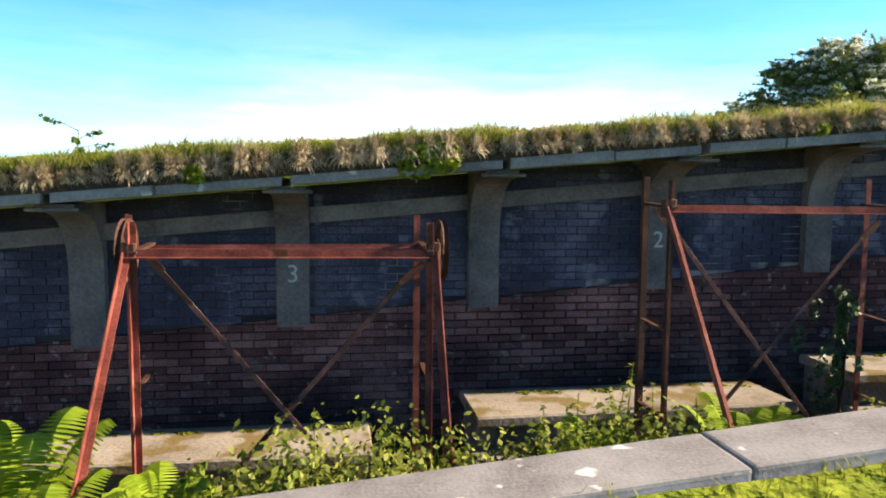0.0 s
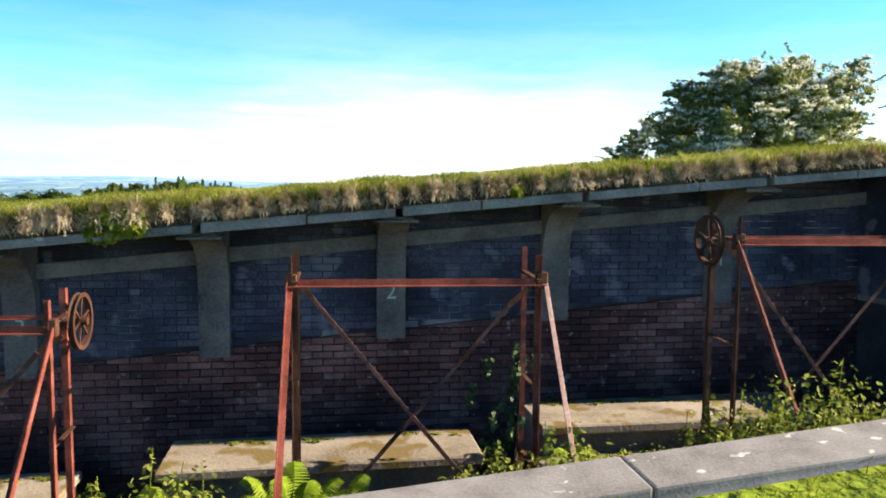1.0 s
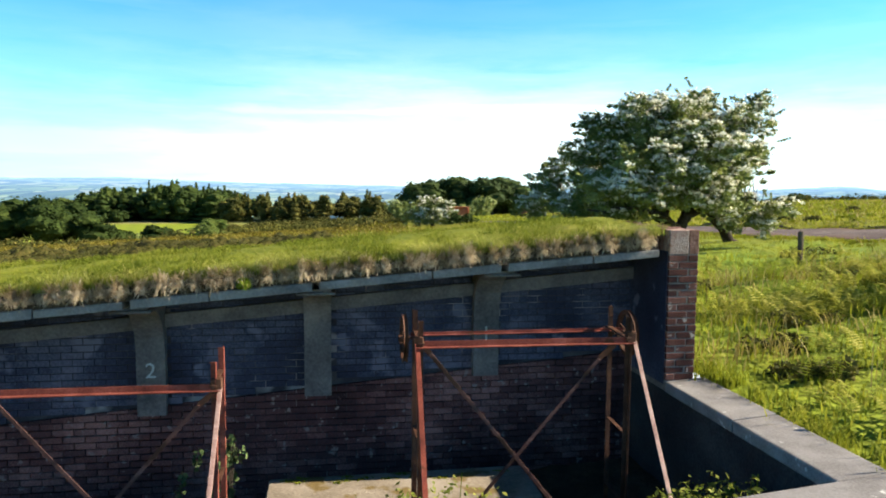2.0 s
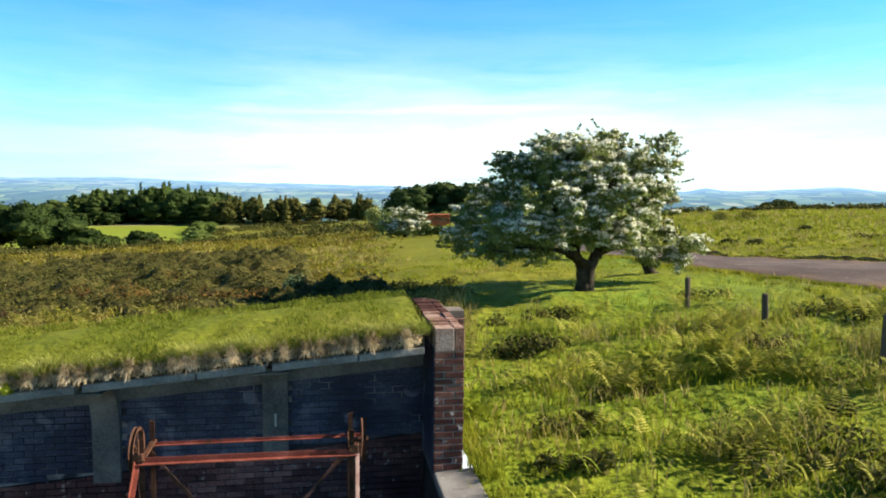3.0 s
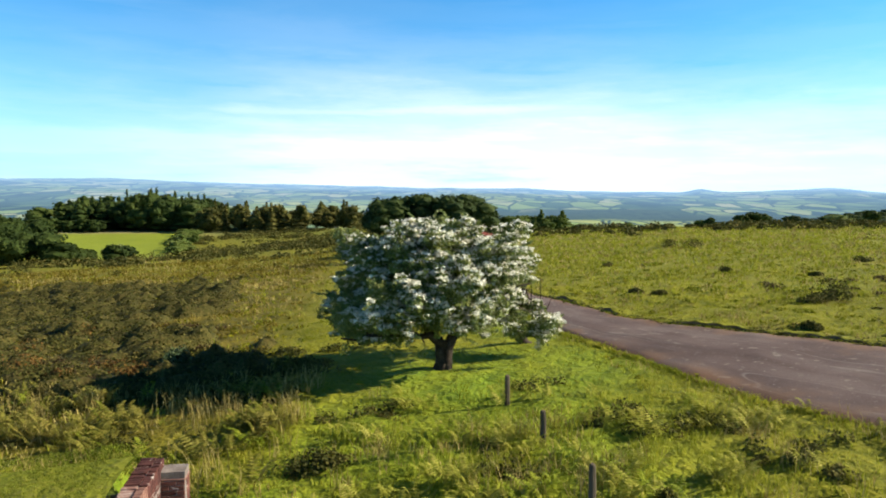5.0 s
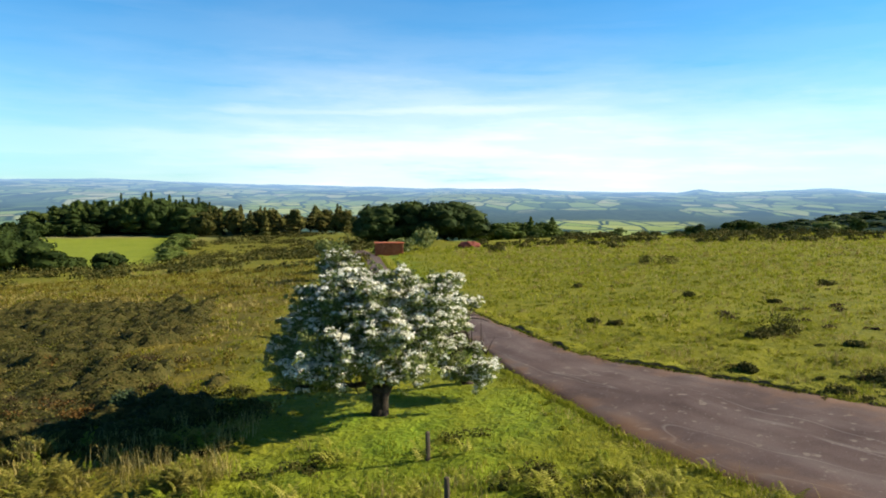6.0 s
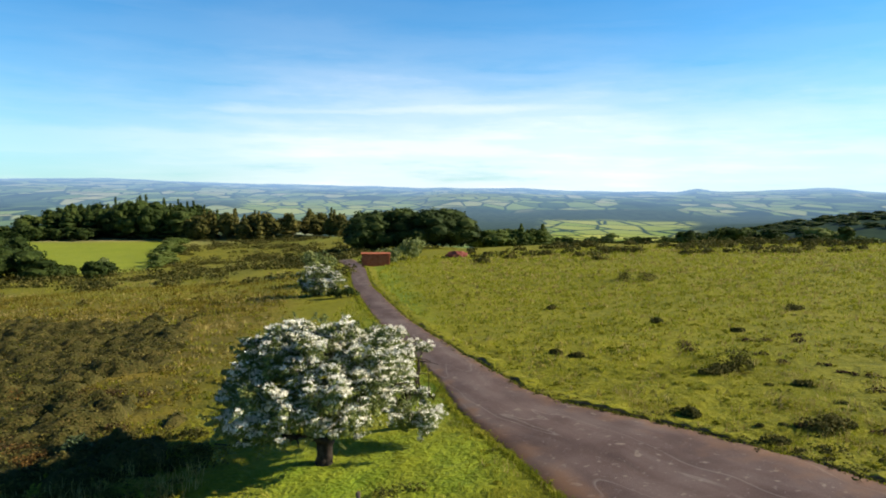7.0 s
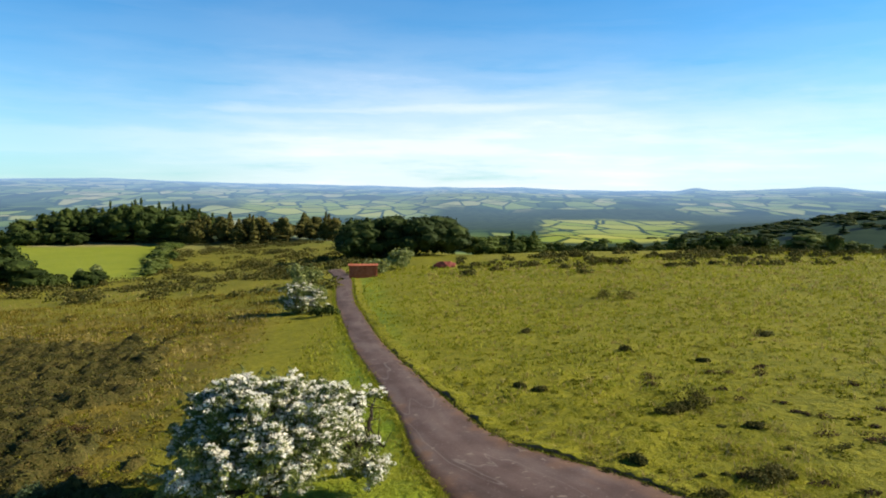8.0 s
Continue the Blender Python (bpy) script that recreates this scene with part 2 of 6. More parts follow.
HEATHER = material("heather_cover", [(0.016, 0.018, 0.005), (0.040, 0.040, 0.010), (0.080, 0.068, 0.018), (0.13, 0.098, 0.030)], 0.8, 0.95, 1.0, 9.0, fine=0.5)
BROWNSCRUB = material("dead_gorse", [(0.022, 0.015, 0.009), (0.055, 0.036, 0.018), (0.115, 0.075, 0.036)], 1.5, 0.95, 0, 6, islands=0.14, translucent=0.15)
BARK = material("bark", [(0.014, 0.011, 0.009), (0.035, 0.027, 0.021), (0.08, 0.065, 0.05)], 6.0, 0.95, 0.9, 30)
TIMBER = material("weathered_timber", [(0.036, 0.027, 0.0198), (0.0765, 0.0612, 0.045), (0.135, 0.108, 0.081)], 4.0, 0.95, 0.7, 40,
                  stretch=(1, 1, 0.15))

# ---- building blocks ----


def mesh_of(name, verts, faces, mat, smooth=False):
    me = bpy.data.meshes.new(name)
    me.from_pydata([tuple(map(float, v)) for v in verts] if not isinstance(verts, list) else verts, [], faces)
    me.materials.append(mat)
    if smooth:
        me.polygons.foreach_set("use_smooth", [True] * len(me.polygons))
    me.update()
    return me


def quads_mesh(name, corners, mat):
    """corners: (n, 4, 3) array: one loose four-cornered leaf or blade each."""
    n = len(corners)
    me = bpy.data.meshes.new(name)
    me.vertices.add(4 * n)
    me.vertices.foreach_set("co", np.ascontiguousarray(corners, dtype=np.float32).ravel())
    me.loops.add(4 * n)
    me.loops.foreach_set("vertex_index", np.arange(4 * n, dtype=np.int32))
    me.polygons.add(n)
    me.polygons.foreach_set("loop_start", np.arange(0, 4 * n, 4, dtype=np.int32))
    me.materials.append(mat)
    me.update()
    me.validate()
    return me


def child(name, me, parent=None, label=""):
    ob = new(name, me)
    if parent:
        ob.parent = parent
    if label:
        tagged(ob, label)
    return ob


def part(name, bm, mat, parent=None, label="", smooth=False):
    me = bpy.data.meshes.new(name)
    bm.normal_update()
    bm.to_mesh(me)
    bm.free()
    me.materials.append(mat)
    if smooth:
        me.polygons.foreach_set("use_smooth", [True] * len(me.polygons))
    return child(name, me, parent, label)


def empty(name, m, label, category, group="", kind=""):
    ob = new(name)
    ob.matrix_world = m
    return tagged(ob, label, category, group, kind)


def add_box(bm, lo, hi, bevel=0.0):
    """An upright box between two corners."""
    c = [(a + b) / 2 for a, b in zip(lo, hi)]
    s = [abs(b - a) for a, b in zip(lo, hi)]
    r = bmesh.ops.create_cube(bm, size=1, matrix=Matrix.Translation(c) @ Matrix.Diagonal((*s, 1)))
    if bevel:
        edges = {e for v in r["verts"] for e in v.link_edges}
        bmesh.ops.bevel(bm, geom=list(edges), offset=bevel, segments=1, affect="EDGES")


def add_bar(bm, a, b, wide, thick, bevel=0.004, side=(0, 0, 1)):
    """A flat bar from a to b."""
    a, b = Vector(a), Vector(b)
    z = (b - a).normalized()
    x = Vector(side).cross(z)
    x = x.normalized() if x.length > 1e-4 else Vector((1, 0, 0))
    y = z.cross(x)
    m = Matrix((x, y, z)).transposed().to_4x4()
    m.translation = (a + b) / 2
    r = bmesh.ops.create_cube(bm, size=1, matrix=m @ Matrix.Diagonal((wide, thick, (b - a).length, 1)))
    if bevel:
        bmesh.ops.bevel(bm, geom=list({e for v in r["verts"] for e in v.link_edges}), offset=bevel, segments=1, affect="EDGES")


def add_angle(bm, a, b, leg=0.05, thick=0.008, side=(1, 0, 0), out=(0, -1, 0)):
    """An L-shaped steel angle from a to b: one leg along side, the other along out."""
    a, b, s, o = Vector(a), Vector(b), Vector(side), Vector(out)
    pts = [Vector((0, 0, 0)), s * leg, s * leg + o * thick, s * thick + o * thick, s * thick + o * leg, o * leg]
    lo = [bm.verts.new(a + p) for p in pts]
    hi = [bm.verts.new(b + p) for p in pts]
    k = len(pts)
    for i in range(k):
        bm.faces.new((lo[i], lo[(i + 1) % k], hi[(i + 1) % k], hi[i]))
    bm.faces.new(lo[::-1])
    bm.faces.new(hi)
    bmesh.ops.recalc_face_normals(bm, faces=bm.faces[:])


def add_tube(bm, pts, radii, sides=8):
    """A tapered tube through points: limbs, stems, rods."""
    rings = []
    for i, p in enumerate(pts):
        p = Vector(p)
        d = (Vector(pts[min(i + 1, len(pts) - 1)]) - Vector(pts[max(i - 1, 0)])).normalized()
        x = d.orthogonal().normalized()
        y = d.cross(x)
        rings.append([bm.verts.new(p + radii[i] * (math.cos(t) * x + math.sin(t) * y))
                      for t in (2 * math.pi * k / sides for k in range(sides))])
    for r0, r1 in zip(rings, rings[1:]):
        off = min(range(sides), key=lambda o: (r0[0].co - r1[o].co).length)
        for k in range(sides):
            bm.faces.new((r0[k], r0[(k + 1) % sides], r1[(k + 1 + off) % sides], r1[(k + off) % sides]))
    bm.faces.new(rings[0][::-1])
    bm.faces.new(rings[-1])


def wander(v, size, seed=0.0):
    return noise.noise(Vector((v[0] / size + seed, v[1] / size - seed, (v[2] if len(v) > 2 else 0) / size)))


# ---- the lie of the land ----


def step(a, b, x):
    t = min(1.0, max(0.0, (x - a) / (b - a)))
    return t * t * (3 - 2 * t)


def land(x, y):
    """Height of the open ground."""
    r = math.hypot(x - 10, y)
    az = math.degrees(math.atan2(x - 10, y))
    xs = 60 * math.tanh(x / 60)
    yy = min(160.0, max(0.0, y - 16))
    z = 0.75 + 0.075 * xs - 0.026 * yy * yy / (yy + 8) - 0.00012 * max(0.0, yy - 50) ** 2
    z += 0.22 * math.exp(-((x - 14) ** 2 + (y - 11.5) ** 2) / 14)
    # the brow: near on the right, farther off beyond the pasture on the left
    brow = 128 + 160 * step(0, -16, az) + 45 * step(6, -3, az)
    if r > brow:
        f = r - brow
        z -= 0.0006 * f * f / (1 + 0.0006 * f * f / 85)
        z -= 0.012 * min(f, 1200)
        if r > 1200:
            z += 148 * step(1000, 4700, r)
        z += 9 * min(1, f / 500) * wander((x, y), 420.0, 3.1) + 14 * min(1, f / 1500) * wander((x, y), 900.0, 7.7)
        z += 60 * step(16, 36, az) * step(600, 1050, r) * step(1950, 1300, r)
    z -= 1.6 * step(60, 140, y) * step(0, -50, x)
    if r > 2200:
        z -= step(2200, 4400, r) * (4 + 36 * step(-26, 4, az) + 15 * step(2, 16, az) - 12 * step(18, 26, az))
    if r > 3000:
        z += step(3000, 4500, r) * (17 * math.exp(-((az - 20.6) / 0.8) ** 2) + 20 * math.exp(-((az - 29.5) / 2.4) ** 2))
    if 20 < r < 700:
        z += 0.35 * min(1, (r - 20) / 60) * wander((x, y), 17.0)
    return z


# gallery axes: u along it, v away from the open side
GU, GV, GO = Vector((0.9874, 0.1583, 0)), Vector((-0.1583, 0.9874, 0)), Vector((0.006, 5.841, 0))
GALLERY = Matrix(((GU.x, GV.x, 0, GO.x), (GU.y, GV.y, 0, GO.y), (0, 0, 1, 0), (0, 0, 0, 1)))
SLOPE = 0.087
U0, U1 = -9.0, 7.86          # the trench along u
V0, V1 = -2.68, 0.95


def to_gallery(x, y):
    d = Vector((x, y, 0)) - GO
    return d.dot(GU), d.dot(GV)


def gal(u, v, z):
    return GO + GU * u + GV * v + Vector((0, 0, z))

# ---- ground and lane ----
# centre and half width along the lane, from the near apron to the bend by the wood
ROAD = [(74, -24, 4.2), (54, -6, 4.2), (38, 5.5, 4.0), (27, 12.6, 3.7), (23.4, 16.9, 3.7), (21.25, 20.9, 3.1), (18.8, 25.3, 2.05), (16.75, 33.0, 1.40), (13.1, 47, 1.18), (9.8, 63.5, 1.12), (7.6, 76, 1.12), (4.4, 100, 1.3), (3.2, 108, 1.3), (0, 122, 1.3)]


def road_line(t):
    f = t * (len(ROAD) - 1)
    i = min(int(f), len(ROAD) - 2)
    f -= i
    p0, p1, p2, p3 = ROAD[max(i - 1, 0)], ROAD[i], ROAD[i + 1], ROAD[min(i + 2, len(ROAD) - 1)]
    return [0.5 * (2 * b + (c - a) * f + (2 * a - 5 * b + 4 * c - d) * f * f + (3 * b - a - 3 * c + d) * f ** 3)
            for a, b, c, d in zip(p0, p1, p2, p3)]


def off_road(x, y):
    """Metres outside the lane's edge (negative: on it)."""
    return min(math.hypot(x - a, y - b) - w for a, b, w in LANE)


LANE = [road_line(i / 260) for i in range(261)]


PASTURE = [(-185, 268), (-82, 266), (-46, 152), (-60, 146), (-110, 150), (-185, 170)]


def inside(poly, x, y):
    hit = False
    for (x0, y0), (x1, y1) in zip(poly, poly[1:] + poly[:1]):
        if (y0 > y) != (y1 > y) and x < (x1 - x0) * (y - y0) / (y1 - y0) + x0:
            hit = not hit
    return hit


def moor(x, y):
    """How far the turf gives way to brown heath: 0 by the lane, 1 out on the left."""
    line = 6.5 - 0.10 * max(0, y - 22) if y > 14 else 3.0
    return step(line + 2.0, line - 3.0, x + 1.2 * wander((x, y), 5.0, 3)) * step(12.5, 16.0, y) * (1 - 0.8 * step(64, 84, y))


def heather_patch(x, y):
    """Where the heath is dark heather: one broad patch out on the moor, straw-coloured grass round it."""
    e = math.hypot((x + 11 + 0.28 * (y - 44)) / 13.5, (y - 43) / 16.0)
    n = 0.55 * wander((x, y), 6.0, 41) + 0.45 * wander((x, y), 2.2, 44)
    # the hollow's dark heather also paints in the hawthorn's shadow
    hollow = 0.95 * step(1.2, 0.8, math.hypot((x - 3.0) / 5.5, (y - 22.0) / 2.2) + 0.6 * n)
    hollow = max(hollow, 0.95 * step(1.2, 0.8, math.hypot((x + 2.5) / 7.0, (y - 26.5) / 4.6) + 0.7 * n))
    gold = step(1.2, 0.7, math.hypot((x - 0.6) / 2.6, (y - 34.0) / 3.4) + 0.5 * n)
    patch = step(1.25, 0.75, e + n) * (0.55 + 0.45 * step(-0.25, 0.2, wander((x, y), 3.2, 47))) * step(3.5, 1.5, x + 0.25 * (y - 30))
    return max(hollow, patch) * (1 - gold)


def damp(x, y):
    """Greener sward: round the hawthorns, along the lane's west verge and beside the trench."""
    d = max(step(5.5, 2.5, math.hypot((x - 13.2) * (0.8 if x > 13 else 1.15), y - 19.5)), step(3.2, 1.2, abs(x - (15.2 - 0.115 * (y - 30)))) * step(20, 28, y))
    d = max(d, step(11.5, 9.0, x) * step(14, 11, y), step(4.5, 3.0, y), 0.75 * step(19, 15, x) * step(7.5, 9, x) * step(20, 16, y))
    return min(1.0, d * (0.75 + 0.5 * wander((x, y), 2.0, 66)))


def ground_material():
    m = bpy.data.materials.new("moor_turf")
    m.use_nodes = True
    nt = m.node_tree
    N, L = nt.nodes.new, nt.links.new
    b = nt.nodes["Principled BSDF"]
    b.inputs["Roughness"].default_value, b.inputs["Specular IOR Level"].default_value = 0.95, 0.15
    geo = N("ShaderNodeNewGeometry")

    def tex(scale, detail=5, kind="ShaderNodeTexNoise"):
        t = N(kind)
        t.inputs["Scale"].default_value, t.inputs["Detail"].default_value = scale, detail
        L(geo.outputs["Position"], t.inputs["Vector"])
        return t.outputs[0]

    def ramp(fac, stops, lo=0.3, hi=0.7):
        r = N("ShaderNodeValToRGB")
        e = r.color_ramp.elements
        while len(e) < len(stops):
            e.new(0.5)
        for i, c in enumerate(stops):
            e[i].position, e[i].color = lo + (hi - lo) * i / (len(stops) - 1), (*c, 1)
        L(fac, r.inputs["Fac"])
        return r.outputs["Color"]

    def mix(fac, a, c):
        x = N("ShaderNodeMixRGB")
        L(fac, x.inputs["Fac"])
        L(a, x.inputs["Color1"])
        L(c, x.inputs["Color2"])
        return x.outputs["Color"]

    def blend(a, c, w):
        x = N("ShaderNodeMix")
        x.inputs["Factor"].default_value = w
        L(a, x.inputs["A"])
        L(c, x.inputs["B"])
        return x.outputs["Result"]

    fine, mid, broad, tuft = tex(7.0), tex(0.9), tex(0.13), tex(2.6, 3)
    lush = ramp(blend(blend(fine, mid, 0.5), broad, 0.3), [(0.046, 0.084, 0.0045), (0.110, 0.176, 0.0080), (0.190, 0.255, 0.016), (0.26, 0.29, 0.030)])
    # olive pales with tuft height, so hollows between tufts carry painted shade
    olive = ramp(blend(blend(fine, tuft, 0.5), blend(mid, broad, 0.5), 0.45), [(0.047, 0.052, 0.0038), (0.126, 0.134, 0.0060), (0.208, 0.202, 0.011), (0.27, 0.235, 0.026)])
    heath = ramp(blend(blend(fine, mid, 0.5), broad, 0.45), [(0.034, 0.033, 0.0045), (0.090, 0.080, 0.0085), (0.175, 0.138, 0.017), (0.26, 0.185, 0.034)])
    heather = ramp(blend(fine, mid, 0.5), [(0.01848, 0.02016, 0.00504), (0.0462, 0.0462, 0.01008), (0.1008, 0.084, 0.02184)])
    pasture = ramp(blend(mid, broad, 0.5), [(0.168, 0.2184, 0.01512), (0.2436, 0.2814, 0.0252)])
    cells = N("ShaderNodeTexVoronoi")
    cells.inputs["Scale"].default_value = 0.0062
    L(geo.outputs["Position"], cells.inputs["Vector"])
    sep = N("ShaderNodeSeparateColor")
    L(cells.outputs["Color"], sep.inputs["Color"])
    fields = ramp(sep.outputs[0], [(0.05, 0.09, 0.02), (0.12, 0.20, 0.035), (0.20, 0.29, 0.06), (0.27, 0.30, 0.10), (0.30, 0.27, 0.14)], 0.1, 0.9)
    edge = N("ShaderNodeTexVoronoi")
    edge.feature = "DISTANCE_TO_EDGE"
    edge.inputs["Scale"].default_value = 0.0062
    L(geo.outputs["Position"], edge.inputs["Vector"])
    hedge = ramp(edge.outputs["Distance"], [(1, 1, 1), (0, 0, 0)], 0.03, 0.06)
    dark = N("ShaderNodeRGB")
    dark.outputs[0].default_value = (0.025, 0.045, 0.018, 1)
    fields = mix(hedge, fields, dark.outputs[0])
    zone = N("ShaderNodeAttribute")
    zone.attribute_name = "zone"
    zs = N("ShaderNodeSeparateColor")
    L(zone.outputs["Color"], zs.inputs["Color"])
    wet = N("ShaderNodeAttribute")
    wet.attribute_name = "damp"
    c = mix(zs.outputs[0], mix(wet.outputs["Fac"], olive, lush), mix(zone.outputs["Alpha"], heath, heather))
    c = mix(zs.outputs[1], c, pasture)
    c = mix(zs.outputs[2], c, fields)
    L(c, b.inputs["Base Color"])
    bp = N("ShaderNodeBump")
    bp.inputs["Strength"].default_value, bp.inputs["Distance"].default_value = 1.0, 0.30
    L(blend(blend(fine, tuft, 0.6), mid, 0.25), bp.inputs["Height"])
    L(bp.outputs["Normal"], b.inputs["Normal"])
    return m


MOORTURF = ground_material()


def rise(u, v):
    """The turfed bank that runs up behind the gallery roof, and the rim of the trench."""
    p = gal(u, v, 0)
    z = land(p.x, p.y)
    if v >= 2.0 and u < 9.6:
        bank = 2.36 + SLOPE * min(u, 7.9)
        k = step(5.6, 2.1, v) * step(8.1, 7.2, u) * step(-20, -12, u)
        return z + (bank - z) * k
    rim = 0.69 + SLOPE * max(-12, min(u, 10))
    gap = max(U0 - u, u - U1 - 0.42, V0 - 0.44 - v, v - 2.1, 0)
    return z + (rim - z) * step(3.5, 0.0, gap)


def surface(x, y):
    u, v = to_gallery(x, y)
    if -34 < u < 34 and -18 < v < 32:
        lumps = 0.16 * wander((x, y), 1.2, 17) * step(8.5, 10, x) * step(6, 8, y) * step(18, 16, y) + 0.10 * wander((x, y), 1.5, 18) * step(17, 19, y)
        return rise(u, v) + 0.05 * wander((x, y), 1.3, 5) + 0.07 * wander((x, y), 3.1, 9) + (lumps if off_road(x, y) > 0.6 else 0.0)
    return land(x, y)


def build_ground():
    """One sheet from under the camera to the horizon, with the trench left open."""
    us = sorted({round(-34 + 0.42 * i, 3) for i in range(163)} | {U0, U1 + 0.42})
    vs = sorted({round(-18 + 0.42 * i, 3) for i in range(120)} | {V0 - 0.44, 2.1})
    verts, index, faces = [], {}, []

    def vert(u, v):
        k = (u, v)
        if k not in index:
            index[k] = len(verts)
            p = gal(u, v, 0)
            verts.append((p.x, p.y, surface(p.x, p.y)))
        return index[k]

    for a, b in zip(us, us[1:]):
        for c, d in zip(vs, vs[1:]):
            if U0 <= a and b <= U1 + 0.421 and c >= V0 - 0.441 and d <= 2.101:
                continue
            faces.append([vert(a, c), vert(b, c), vert(b, d), vert(a, d)])
    rim = [(u, vs[0]) for u in us] + [(us[-1], v) for v in vs[1:]] + [(u, vs[-1]) for u in us[::-1][1:]] + [(us[0], v) for v in vs[::-1][1:-1]]
    ring = [vert(*q) for q in rim]
    flat = [verts[i] for i in ring]
    c = gal(0, 7, 0)
    grow = 1.0
    while grow < 135:
        grow *= 1.06
        nxt = []
        for p in flat:
            x, y = c.x + (p[0] - c.x) * grow, c.y + (p[1] - c.y) * grow
            far = math.hypot(x - c.x, y - c.y)
            if far > 4850:
                x, y = c.x + (x - c.x) * 4850 / far, c.y + (y - c.y) * 4850 / far
            verts.append((x, y, land(x, y)))
            nxt.append(len(verts) - 1)
        for i in range(len(ring)):
            j = (i + 1) % len(ring)
            faces.append([ring[j], ring[i], nxt[i], nxt[j]])
        ring = nxt
    me = mesh_of("ground", verts, faces, MOORTURF, True)
    zone = me.color_attributes.new("zone", "FLOAT_COLOR", "POINT")
    vals = []
    for x, y, z in verts:
        r = math.hypot(x - 10, y)
        pas = 1.0 if inside(PASTURE, x, y) else 0.0
        vals += [moor(x, y), pas, step(210, 330, r) * (1 - pas), 0.55 * heather_patch(x, y)]
    zone.data.foreach_set("color", vals)
    wet = me.attributes.new("damp", "FLOAT", "POINT")
    wet.data.foreach_set("value", [damp(x, y) for x, y, z in verts])
    return tagged(new("ground", me), "rough green moorland grass falling away to farmed lowland", "ground", kind="structure")


build_ground()

def lane_material():
    """Asphalt worn in streaks along the lane, faint seams, brown soil washed over its edges."""
    nt = ASPHALT.node_tree
    N, L = nt.nodes.new, nt.links.new
    b = nt.nodes["Principled BSDF"]
    col = b.inputs["Base Color"].links[0].from_socket
    geo, xyz = N("ShaderNodeNewGeometry"), N("ShaderNodeCombineXYZ")
    for k, name in enumerate(("across", "along")):
        at = N("ShaderNodeAttribute")
        at.attribute_name = name
        L(at.outputs["Fac"], xyz.inputs[k])

    def noise_of(vector, scale, detail=5, stretch=(1, 1, 1)):
        mp, no = N("ShaderNodeMapping"), N("ShaderNodeTexNoise")
        mp.inputs["Scale"].default_value = stretch
        no.inputs["Scale"].default_value, no.inputs["Detail"].default_value = scale, detail
        L(vector, mp.inputs["Vector"])
        L(mp.outputs[0], no.inputs["Vector"])
        return no.outputs["Fac"]

    def band(value, stops):
        r = N("ShaderNodeValToRGB")
        e = r.color_ramp.elements
        while len(e) < len(stops):
            e.new(0.5)
        for i, (x, v) in enumerate(stops):
            e[i].position, e[i].color = x, (v, v, v, 1)
        L(value, r.inputs["Fac"])
        return r.outputs["Color"]

    def over(fac, base, colour):
        x = N("ShaderNodeMixRGB")
        L(fac, x.inputs["Fac"])
        L(base, x.inputs["Color1"])
        x.inputs["Color2"].default_value = (*colour, 1)
        return x.outputs["Color"]

    worn = noise_of(xyz.outputs[0], 1.0, 5, (0.9, 0.16, 1))
    col = over(band(worn, ((0.50, 0), (0.66, 0.42))), col, (0.185, 0.152, 0.145))
    col = over(band(worn, ((0.34, 0.45), (0.48, 0))), col, (0.060, 0.044, 0.043))
    seam = noise_of(xyz.outputs[0], 1.0, 3, (0.32, 0.055, 1))
    col = over(band(seam, ((0.494, 0), (0.4975, 0.7), (0.501, 0))), col, (0.27, 0.24, 0.225))
    grit = noise_of(geo.outputs["Position"], 9.0, 3)
    col = over(band(grit, ((0.66, 0), (0.72, 0.5))), col, (0.30, 0.27, 0.25))
    at, ad, mr = N("ShaderNodeAttribute"), N("ShaderNodeMath"), N("ShaderNodeMapRange")
    at.attribute_name = "edge"
    L(at.outputs["Fac"], ad.inputs[0])
    L(noise_of(geo.outputs["Position"], 1.1), ad.inputs[1])
    for k, v in (("From Min", 1.02), ("From Max", 1.42), ("To Min", 0.0), ("To Max", 0.85)):
        mr.inputs[k].default_value = v
    L(ad.outputs[0], mr.inputs["Value"])
    col = over(mr.outputs["Result"], col, (0.17, 0.098, 0.062))
    L(col, b.inputs["Base Color"])


lane_material()


